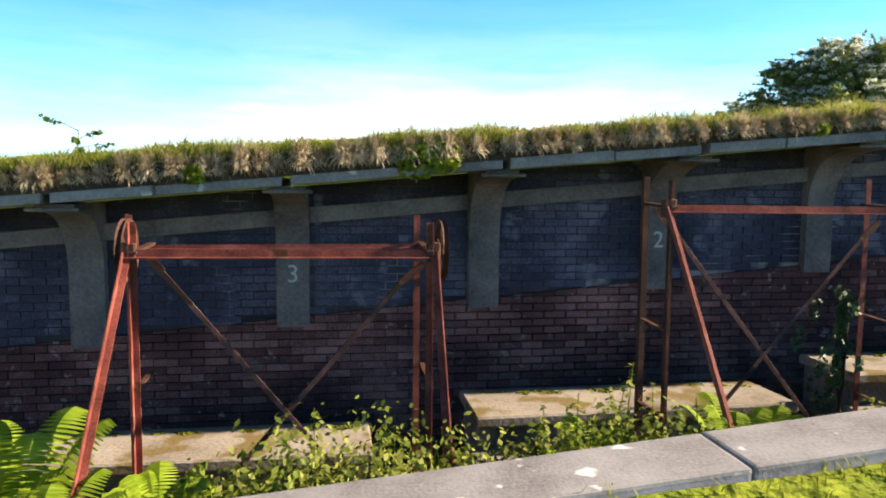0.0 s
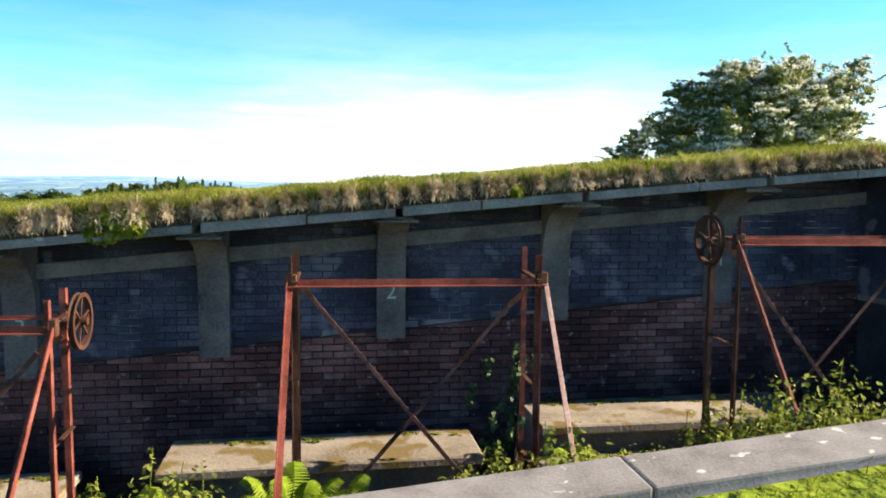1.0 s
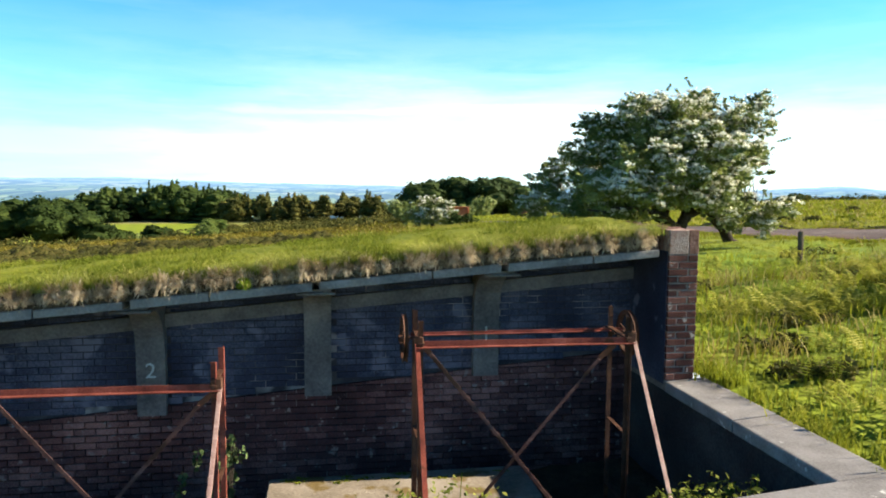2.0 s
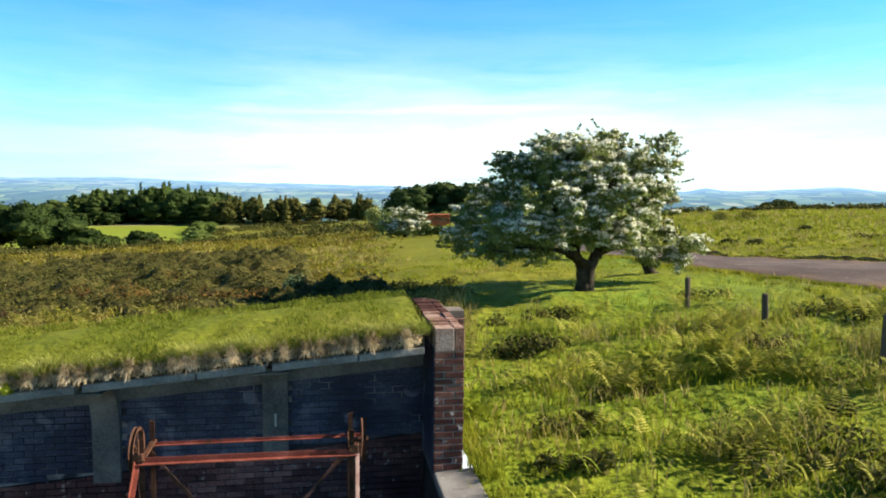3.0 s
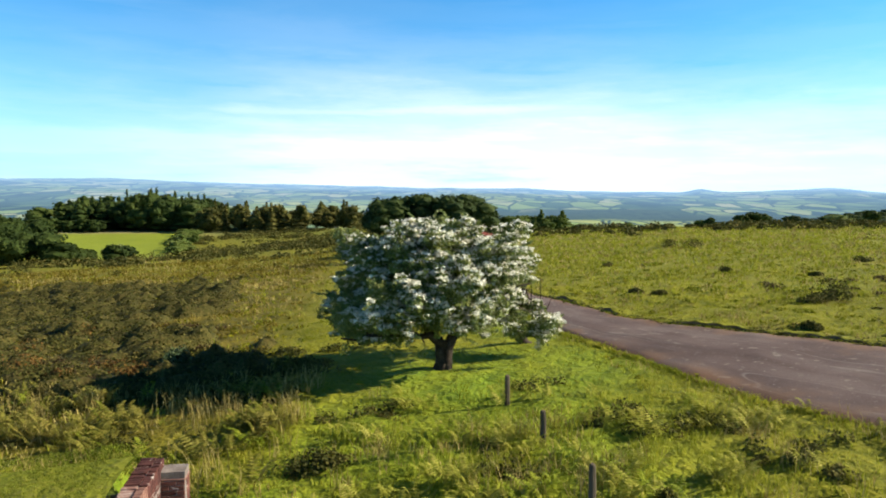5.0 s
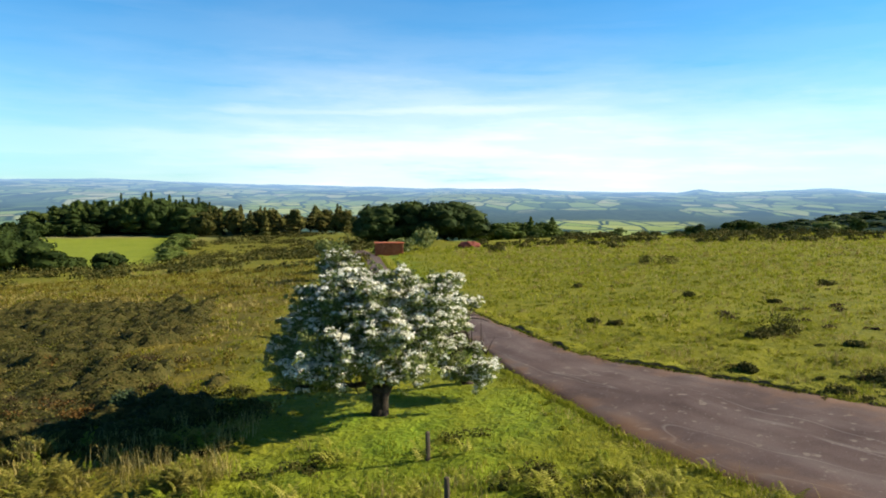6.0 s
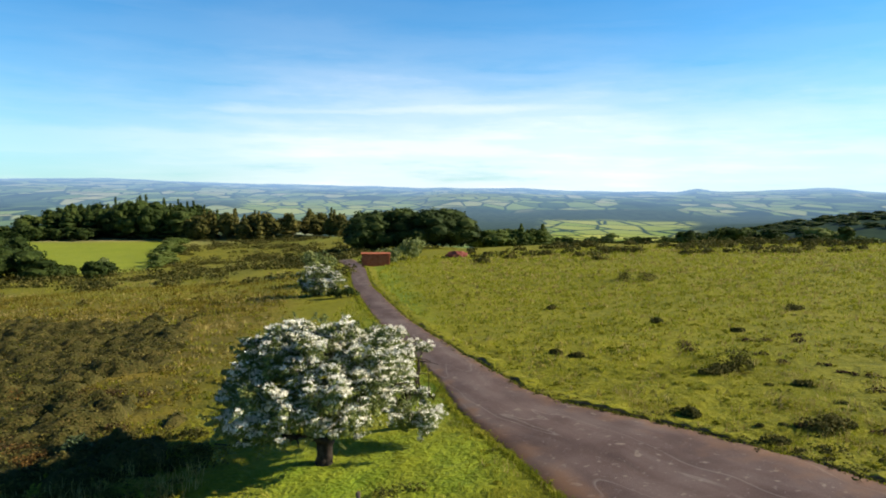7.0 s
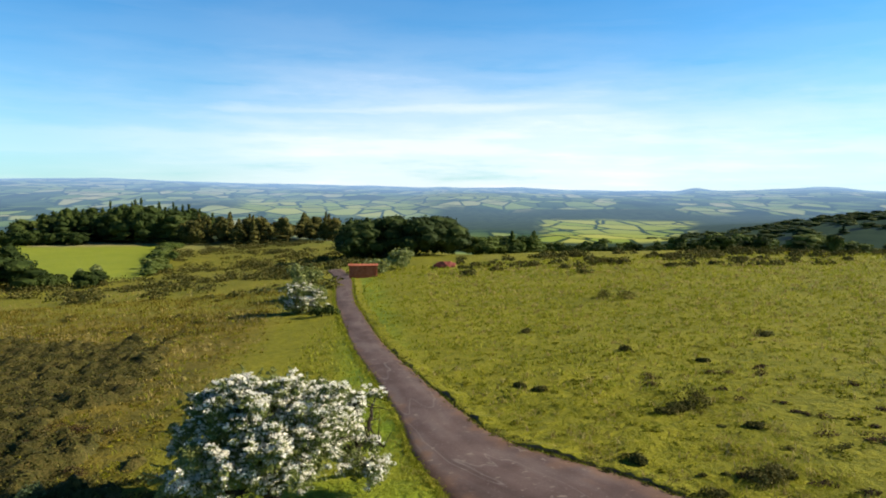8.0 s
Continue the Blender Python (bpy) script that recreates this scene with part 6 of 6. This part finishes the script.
def wood(name, places, leaf, per, seed, label, pointed=0.0, mat=None):
    """Trees of a wood: places of (x, y, height, crown width); every crown is a stack of leafy lumps."""
    rng = np.random.default_rng(seed)
    blobs = []
    for x, y, h, w in places:
        z = surface(x, y)
        if rng.random() < pointed:
            for i in range(6):
                t = 0.12 + 0.84 * i / 5
                blobs.append((x, y, z + h * t, w * 0.5 * (1.08 - t), w * 0.5 * (1.08 - t), h * 0.11))
        else:
            for i in range(8):
                a, t = rng.uniform(0, 6.28), rng.uniform(0.28, 0.84)
                o = w * 0.30 * math.sin(math.pi * min(1, t + 0.12))
                blobs.append((x + o * math.cos(a), y + o * math.sin(a), z + h * t, w * rng.uniform(0.2, 0.34), w * rng.uniform(0.2, 0.34), h * rng.uniform(0.12, 0.2)))
            blobs.append((x, y, z + h * 0.4, w * 0.3, w * 0.3, h * 0.38))
    # leaves crowd on the outside of each lump; a closed mass of foliage fills it
    q = np.array(blobs)
    ico = bmesh.new()
    bmesh.ops.create_icosphere(ico, subdivisions=1, radius=0.86)
    ball = np.array([tuple(v.co) for v in ico.verts])
    tri = np.array([[v.index for v in f.verts] for f in ico.faces])
    ico.free()
    ball = ball[None] * rng.uniform(0.8, 1.15, (len(q), len(ball), 1))
    vs = (q[:, None, :3] + ball * q[:, None, 3:6]).reshape(-1, 3)
    fs = (tri[None] + (np.arange(len(q)) * ball.shape[1])[:, None, None]).reshape(-1, 3)
    core = mesh_of(name, [tuple(map(float, v)) for v in vs], [list(map(int, f)) for f in fs], mat or WOODLEAF)
    lv = blob_leaves(blobs, per, leaf, rng, 1.4, 0.85, 0.3)
    me = quads_mesh(name, lv, mat or WOODLEAF)
    bm = bmesh.new()
    bm.from_mesh(me)
    bm.from_mesh(core)
    bm.to_mesh(me)
    bm.free()
    bpy.data.meshes.remove(core)
    return tagged(new(name, me), label, "woodland", kind="stuff")


def rows_of(box, n, h, w, rng):
    q = []
    while len(q) < n:
        x, y = rng.uniform(box[0], box[2]), rng.uniform(box[1], box[3])
        q.append((x, y, rng.uniform(*h), rng.uniform(*w)))
    return q


def woods():
    rng = np.random.default_rng(77)
    R = lambda *a: rows_of(*a, rng)
    hill = [(x, y, h * (0.85 + 0.45 * math.exp(-((x + 112) / 24) ** 2)), w) for x, y, h, w in R((-150, 274, -84, 330), 170, (9, 13), (9, 13))]
    wood("plantation", hill, 0.55, 30, 1, "dark conifer plantation behind the pasture", 0.35)
    wood("hedgerow", R((-180, 266, -118, 272), 34, (4, 6), (5, 8)), 0.7, 30, 2, "clipped dark hedge along the pasture")
    edge = [(-82 + 36 * t + rng.normal(0, 1.2), 266 - 114 * t + rng.normal(0, 2.0), rng.uniform(1.4, 3.2), rng.uniform(3, 6)) for t in rng.uniform(0.05, 1.0, 46)]
    wood("hedgerow", edge, 0.3, 30, 14, "low green bushes along the pasture's edge", 0.0, VALLEY)
    wood("copse", R((-104, 128, -60, 146), 40, (6, 10), (7, 10)), 0.38, 95, 3, "dense green copse at the pasture's near edge")
    wood("copse", R((-62, 130, -48, 140), 10, (2.5, 4), (3, 5)), 0.4, 50, 4, "green bushes at the corner of the pasture")
    wood("pine_belt", R((-84, 262, -18, 300), 74, (6, 11), (6, 9)), 0.55, 46, 5, "brownish thin pines beyond the heath", 0.25, GORSE)
    wood("beech_wood", R((-2.5, 152, 22.5, 172), 60, (8.2, 9.8), (8, 11)), 0.40, 80, 6, "dark dense beech wood beyond the lane", 0.0, DARKWOOD)
    wood("beech_wood", R((28, 150, 44, 176), 16, (3.2, 5), (4.5, 7)), 0.36, 80, 7, "green trees at the end of the wood", 0.1, VALLEY)
    # below the brow: lower where the fields show over them, taller towards the right
    def below(n, lo, hi, h, w):
        out = []
        while len(out) < n:
            r, az = rng.uniform(*lo), rng.uniform(*hi)
            k = 0.45 + 0.27 * max(step(19, 24, az), step(9, 6, az))
            out.append((10 + r * math.sin(radians(az)), r * math.cos(radians(az)), k * rng.uniform(*h), k * rng.uniform(*w)))
        return out

    wood("valley_wood", below(120, (190, 300), (5, 46), (6, 10), (9, 14)), 0.5, 28, 8, "mixed green woodland below the brow", 0.0, VALLEY)
    wood("valley_wood", below(60, (150, 210), (8, 44), (3, 6), (5, 9)), 0.42, 50, 9, "dark scattered trees below the brow")
    wood("valley_wood", below(70, (310, 430), (4, 46), (9, 14), (11, 16)), 0.8, 44, 13, "hedgerow trees between valley fields")
    wood("far_wood", R((400, 740, 1000, 1250), 300, (11, 16), (26, 38)), 2.2, 7, 11, "dark wooded ridge on the right", 0.05)


woods()



def sapling(x, y, h, seed):
    """A thin young tree with few leaves."""
    rng = np.random.default_rng(seed)
    z = surface(x, y)
    ob = empty("sapling", Matrix.Translation((x, y, z)), "thin sparse sapling behind the turf bank", "sapling", "saplings on the bank")
    bm, blobs = bmesh.new(), []
    add_tube(bm, [(0, 0, -0.1), (0.05, 0, h * 0.5), (0.1, 0, h)], [0.03, 0.02, 0.006], 6)
    for i in range(14):
        t = rng.uniform(0.45, 1.0)
        p = Vector((0.1 * t, 0, h * t))
        q = p + Vector((rng.normal(0, 0.28), rng.normal(0, 0.28), rng.uniform(0.0, 0.22)))
        add_tube(bm, [p, (p + q) / 2 + Vector((0, 0, 0.03)), q], [0.008, 0.006, 0.003], 4)
        for f in (0.6, 0.85, 1.0):
            c = p.lerp(q, f)
            blobs.append((*c, 0.08, 0.08, 0.04))
    part("stem", bm, BARK, ob)
    child("foliage", quads_mesh("foliage", blob_leaves(blobs, 9, 0.05, rng, 1.6, 0.1, 0.3), LEAF), ob)


for u, v, h, seed in ((-4.6, 5.0, 2.3, 1), (-5.3, 5.2, 1.8, 2), (-6.8, 5.0, 1.7, 3), (-2.0, 4.8, 1.5, 4)):
    p = gal(u, v, 0)
    sapling(p.x, p.y, h, 200 + seed)

# ---- small structures on the moor ----


def shed():
    x, y = 6.9, 103.5
    z = surface(x, y)
    ob = empty("shed", pose(x, y, z, 0, 0, 6), "low rust-red corrugated shed at the end of the lane", "shed")
    bm = bmesh.new()
    n = 44
    ring = []
    for i in range(n):
        u = -2.1 + 4.2 * i / (n - 1)
        ring.append((bm.verts.new((u, -1.1 + 0.04 * (i % 2), -0.2)), bm.verts.new((u, -1.1 + 0.04 * (i % 2), 1.9))))
    for a, b in zip(ring, ring[1:]):
        bm.faces.new((a[0], b[0], b[1], a[1]))
    part("front_sheet", bm, SHEDRED, ob)
    bm = bmesh.new()
    add_box(bm, (-2.1, -1.05, -0.2), (2.1, 1.2, 1.88))
    part("body", bm, SHEDRED, ob)
    bm = bmesh.new()
    add_box(bm, (-2.25, -1.3, 1.9), (2.25, 1.35, 1.98), 0.01)
    part("roof", bm, SHEDRED, ob, "rust-red sheet roof")
    x, y = 19.5, 114.0
    z = surface(x, y)
    bm = bmesh.new()
    bmesh.ops.create_icosphere(bm, subdivisions=3, radius=1, matrix=Matrix.Diagonal((1.9, 1.0, 0.75, 1)))
    for v in bm.verts:
        v.co += v.co.normalized() * 0.3 * wander(v.co, 0.6, 4)
    heap = part("soil_heap", bm, RUST)
    heap.matrix_world = Matrix.Translation((x, y, z + 0.25))
    tagged(heap, "orange-brown heap of earth before the wood", "heap")


shed()


def fence_post(x, y, h, lean, seed):
    rng = np.random.default_rng(seed)
    z = surface(x, y)
    bm = bmesh.new()
    add_tube(bm, [(0, 0, -0.3), (0.01, 0, h * 0.5), (0.0, 0.01, h - 0.03), (0, 0, h)], [0.064, 0.062, 0.058, 0.042], 9)
    for v in bm.verts:
        v.co += Vector((0.012 * wander(v.co, 0.08, seed), 0.012 * wander(v.co, 0.08, seed + 3), 0))
    ob = part("fence_post", bm, TIMBER)
    ob.matrix_world = pose(x, y, z, lean, -lean * 0.6, 20 * seed)
    tagged(ob, "weathered grey wooden fence post in rough grass", "fence post", "fence posts")


for i, (x, y, h, lean) in enumerate(((13.75, 16.1, 0.78, 2), (14.2, 13.0, 0.66, -2), (14.5, 9.75, 0.85, 1))):
    fence_post(x, y, h, lean, i + 1)

# ---- plants in the trench ----


def fern(u, v, size, seed):
    """A shuttlecock of arching fronds."""
    rng = np.random.default_rng(seed)
    z = trench(u, v)
    ob = empty("fern", Matrix.Translation(gal(u, v, z)), "bright green fern with arching fronds in the trench", "fern", "ferns in the trench")
    quads = []
    for i in range(11):
        a = 2 * math.pi * i / 11 + rng.uniform(-0.2, 0.2)
        L = size * rng.uniform(0.8, 1.15)
        out, side = np.array([math.cos(a), math.sin(a), 0]), np.array([-math.sin(a), math.cos(a), 0])
        reach = rng.uniform(0.2, 0.5)
        for j in range(26):
            t = 0.12 + 0.88 * j / 25
            c = out * L * reach * t ** 1.3 + np.array([0, 0, L * (1.12 * t - 0.38 * t ** 3)])
            w = L * 0.125 * math.sin(math.pi * min(1, 0.12 + 0.88 * (1 - t))) ** 0.8 + 0.01
            for s in (-1, 1):
                tip = c + side * s * w + out * 0.25 * w + np.array([0, 0, -0.2 * w])
                d = out * L * 0.012 + np.array([0, 0, L * 0.006])
                quads.append([c - d, c + d, tip + d * 0.2, tip - d * 0.2])
    child("fronds", quads_mesh("fronds", np.array(quads), FERNM), ob)
    bm = bmesh.new()
    add_tube(bm, [(0, 0, -0.05), (0, 0, 0.05), (0, 0, 0.12)], [0.04, 0.035, 0.02], 6)
    part("crown", bm, RUSTANDSHADE, ob)


for i, (u, v, s) in enumerate(((-2.55, -2.0, 1.15), (-2.8, -1.8, 1.1), (-2.35, -2.3, 0.8), (-1.9, -1.8, 0.9), (-1.75, -2.2, 0.75), (-1.5, -2.0, 0.7), (0.55, -2.0, 0.72), (0.70, -1.9, 0.66), (0.42, -2.1, 0.6), (1.45, -2.0, 0.75), (1.7, -1.9, 0.7), (3.42, -2.0, 0.6), (-3.6, -1.9, 1.1), (-3.2, -2.2, 1.0))):
    fern(u, v, s, 60 + i)


def trench_weeds():
    rng = np.random.default_rng(88)
    blobs, tall = [], []
    u = -6.0
    top = lambda u: 0.52 + 0.26 * math.sin(u * 2.1 + 0.6) * math.sin(u * 0.9) + 0.14 * math.exp(-((u + 0.55) / 0.5) ** 2)
    while u < 7.6:
        u += 0.0075
        v = rng.uniform(-2.6, -1.05)
        h = max(0.15, top(u) * rng.uniform(0.45, 1.1) * (1.15 if v < -1.6 else 0.75))
        z = trench(u, v)
        p = gal(u, v, z)
        (tall if rng.random() < 0.14 else blobs).append((p.x, p.y, z + h * 0.55, 0.10 + 0.05 * rng.random(), 0.10 + 0.05 * rng.random(), h * 0.52))
    stuff("bramble", blob_leaves(blobs, 66, 0.025, rng, 1.8, 0.15, 0.6), TRENCHLEAF, "bright green brambles filling the trench floor", "brambles")
    # upright leafy stems
    q, stems = [], bmesh.new()
    for x, y, z, a, b, h in tall:
        H = 2 * h * rng.uniform(0.9, 1.15)
        g = z - h * 1.05
        add_tube(stems, [(x, y, g), (x + rng.normal(0, 0.02), y, g + H * 0.5), (x + rng.normal(0, 0.04), y, g + H)], [0.006, 0.005, 0.003], 4)
        n = 44
        t = rng.uniform(0.2, 1.0, n)
        ang = rng.uniform(0, 6.28, n)
        r = 0.09 * (1.15 - t)
        c = np.stack([x + r * np.cos(ang), y + r * np.sin(ang), g + H * t], 1)
        nn = unit(np.stack([0.5 * np.cos(ang), 0.5 * np.sin(ang), np.ones(n)], 1))
        q.append(leaf_quads(c, nn, 0.034 * (1.4 - 0.7 * t), 1.9, rng))
    stuff("nettle_leaves", np.concatenate(q), TRENCHLEAF, "tall nettles rising among the brambles", "nettles")
    tagged(part("nettle_stem", stems, WEED), "thin green nettle stems among the brambles", "nettles", kind="stuff")
    low = [(*gal(a, b, trench(a, b) + 0.04)[:3], 0.16, 0.16, 0.07) for a, b in zip(rng.uniform(-6, 7.6, 330), rng.uniform(-2.6, -0.5, 330))]
    stuff("ground_moss", blob_leaves(low, 36, 0.04, rng, 1.5, 0.1, 0.9), GRASS, "mossy yellow-green litter on the trench floor", "moss")
    moss = []
    for k, a, b in ((-1, -3.3, -0.7), (0, 0.3, 2.9), (1, 3.7, 6.2)):
        for u in rng.uniform(a, b, 16):
            p = gal(u, 0.26 + rng.normal(0, 0.05) - 0.03 * abs(u - a), 0)
            moss.append((p.x, p.y, 0.175 + 0.245 * k, 0.09, 0.04, 0.012))
        for u in rng.uniform(a, b, 26):
            p = gal(u, -0.42 + rng.normal(0, 0.03), 0)
            moss.append((p.x, p.y, -0.12 + 0.245 * k, 0.10, 0.05, 0.03))
    stuff("bench_moss", blob_leaves(moss, 26, 0.022, rng, 1.5, 0.1, 1.2), GRASS, "yellow moss and litter along the concrete benches", "moss")
    # ivy up the rear right post of the middle frame
    post = []
    for _ in range(44):
        t = rng.random() ** 0.8
        u0 = 3.30 + rng.normal(0, 0.03 + 0.10 * (1 - t)) - 0.14 * (1 - t)
        p = gal(u0, -0.58 + rng.normal(0, 0.05 + 0.1 * (1 - t)), 0)
        post.append((p.x, p.y, -0.15 + 1.3 * t, 0.04, 0.04, 0.08))
    for a, t in ((2.88, 0.72), (2.9, 0.84), (3.03, 0.95), (3.04, 1.06), (3.0, 0.4), (3.1, 0.5), (3.2, 0.2)):
        p = gal(a, -0.55, t)
        post.append((p.x, p.y, t, 0.05, 0.05, 0.08))
    iv = tagged(new("ivy"), "dark glossy ivy climbing a rusty post", "ivy")
    tagged(child("ivy_leaf", quads_mesh("ivy_leaf", blob_leaves(post, 15, 0.042, rng, 1.2, 0.3, 0.2), IVYM), iv), kind="stuff")
    bm = bmesh.new()
    for k in range(3):
        add_tube(bm, [gal(3.25 + 0.05 * k, -0.57, -0.2), gal(3.29, -0.60 + 0.03 * k, 0.4), gal(3.33 + 0.02 * k, -0.57, 1.15)], [0.014, 0.011, 0.005], 6)
    part("ivy_stem", bm, BARK, iv)


trench_weeds()

# ---- bricks ----
BL, BH, PITCH, COURSE = 0.215, 0.066, 0.225, 0.0765


def brick_mesh(l, w, h):
    """One brick with worn, slightly rounded edges, centred."""
    bm = bmesh.new()
    add_box(bm, (-l / 2, -w / 2, -h / 2), (l / 2, w / 2, h / 2), 0.006)
    me = bpy.data.meshes.new("brick")
    bm.to_mesh(me)
    bm.free()
    return me


def wing_wall():
    """The free brick wall at the trench's end, English bond, brick-on-edge top."""
    rng = random.Random(9)
    ua, ub, va, vb, z0, z1 = 7.83, 8.165, 0.0, 2.13, 1.44, 2.98
    bm = bmesh.new()
    add_box(bm, (ua + 0.005, va + 0.005, 1.32), (ub - 0.005, vb - 0.005, z1 - 0.03))
    add_box(bm, (ua + 0.02, va + 0.02, z1 - 0.028), (ub - 0.02, vb - 0.02, z1 + 0.082))
    add_box(bm, (ub - 0.01, 1.842, 1.2), (8.518, 2.17 - 0.012, z1 - 0.03))
    bm.transform(GALLERY)
    wall = tagged(part("wing_wall", bm, PALEMORTAR), "weathered red brick wing wall beside the gallery end", "wall", kind="structure")
    # thin blue-black plate added over the brick of the west face
    bm = bmesh.new()
    add_box(bm, (ua - 0.012, va + 0.03, z0 - 0.05), (ua + 0.004, 0.945, z1 - 0.13), 0.003)
    bm.transform(GALLERY)
    part("tarred_coat", bm, TARRED, wall, "blue-black coat on the west face")
    kinds = {}
    rest = []

    def lay(u0, u1, v0, v1, zz0, zz1):
        key = (round(u1 - u0, 3), round(v1 - v0, 3), round(zz1 - zz0, 3))
        if key not in kinds:
            kinds[key] = brick_mesh(*key)
            kinds[key].materials.append(WORNBRICK if zz1 > 3.0 else BRICK)
        m = GALLERY @ pose((u0 + u1) / 2 + rng.uniform(-0.004, 0.004), (v0 + v1) / 2 + rng.uniform(-0.004, 0.004), (zz0 + zz1) / 2, rng.uniform(-0.6, 0.6), rng.uniform(-0.6, 0.6), rng.uniform(-0.8, 0.8))
        if v0 < 1.05 or u0 > 8.16:
            ob = child("brick", kinds[key], wall)
            ob.matrix_basis = m
        else:
            rest.append((m, kinds[key]))

    n = 18
    for r in range(n):
        za, zb = z0 + r * COURSE, z0 + r * COURSE + BH
        flip = r % 2
        for col, (w, l) in enumerate(((0.105, BL), (BL, 0.105))):
            u0 = (ua if col == 0 else ua + 0.115) if not flip else (ub - w if col == 0 else ua)
            v = va
            while v < vb - 0.03:
                e = min(v + l, vb)
                lay(u0, u0 + w, v, e, za, zb)
                v += l + 0.0105
        for u0 in ((8.172, 8.40) if flip else (8.172, 8.288)):
            lay(u0, min(u0 + (BL if (u0 < 8.2) != (not flip) else 0.115), 8.53), 1.83, 1.935, za, zb)
        lay(8.425, 8.53, 1.945, 2.16, za, zb)
    v = va
    while v < vb - 0.05:
        dz = rng.choice((0.0, 0.0, -0.012, 0.008))
        lay(ua, ua + 0.215, v, v + 0.066, z0 + n * COURSE, z1 + 0.10 + dz)
        lay(ua + 0.225, ub, v, v + 0.066, z0 + n * COURSE, z1 + 0.10 - dz)
        v += 0.0765
    bm = bmesh.new()
    add_box(bm, (8.168, 1.828, z0 + n * COURSE), (8.532, 2.165, z0 + n * COURSE + 0.025), 0.008)
    bm.transform(GALLERY)
    part("mortar_cap", bm, WORNBRICK, wall, "pale mortar capping")
    vs, fs = [], []
    for m, me in rest:
        o = len(vs)
        vs += [tuple(m @ q.co) for q in me.vertices]
        fs += [[o + i for i in f.vertices] for f in me.polygons]
    tagged(child("brickwork", mesh_of("brickwork", vs, fs, BRICK), wall), kind="stuff")


wing_wall()


def gallery_bricks():
    """Courses of the gallery wall: bare brick below, tarred brick in the panels."""
    rng = random.Random(17)
    low = lambda u: FLOOR + SLOPE * u - 0.05
    top = lambda u: PANEL0 + SLOPE * u
    one = brick_mesh(BL, 0.10, BH)
    one.materials.append(BRICKJ)
    vs, fs, tv, tf = [], [], [], []
    count = 0
    cube = [(a, b, c) for a in (0, 1) for b in (0, 1) for c in (0, 1)]
    quads = ((0, 1, 3, 2), (4, 6, 7, 5), (0, 4, 5, 1), (2, 3, 7, 6), (0, 2, 6, 4), (1, 5, 7, 3))
    for r in range(-14, 45):
        za = -0.2 + r * COURSE
        off = 0.1125 * (r % 2)
        u = -6.5 + off
        while u < U1 - 0.06:
            a, b = u, min(u + BL, U1 - 0.035)
            u += PITCH
            mid = (a + b) / 2
            face = 0.905 + rng.uniform(-0.006, 0.006)
            if za + BH > low(mid) and za < top(mid):
                whole = za + BH < top(a) and b - a > 0.2
                if whole and 0.1 < mid < 3.1 and za > 0.15 and count < 290:
                    ob = child("brick", one, wall_north)
                    ob.matrix_basis = GALLERY @ pose(mid, face + 0.05, za + BH / 2, rng.uniform(-0.7, 0.7), rng.uniform(-0.5, 0.5), rng.uniform(-0.7, 0.7))
                    count += 1
                else:
                    o = len(vs)
                    vs += [tuple(gal(b if p else a, 0.957 if q else face, min(za + BH if w else za, top(b if p else a)))) for p, q, w in cube]
                    fs += [[o + i for i in f] for f in quads]
            elif za + BH > top(mid) and za < SOFFIT + SLOPE * mid:
                if any(abs(mid - p) < 0.12 for p in PIERS):
                    continue
                face = 0.942 + rng.uniform(-0.004, 0.004)
                o = len(tv)
                tv += [tuple(gal(b if p else a, 0.957 if q else face, max(top(b if p else a) - 0.01, min(za + BH if w else za, SOFFIT - 0.002 + SLOPE * (b if p else a))))) for p, q, w in cube]
                tf += [[o + i for i in f] for f in quads]
    tagged(child("brickwork", mesh_of("brickwork", vs, fs, BRICKJ), wall_north, "bare dark red brick courses"), kind="stuff")
    tagged(child("tarred_brickwork", mesh_of("tarred_brickwork", tv, tf, TARRED), wall_north, "blue-black tarred brick panels"), kind="stuff")


gallery_bricks()
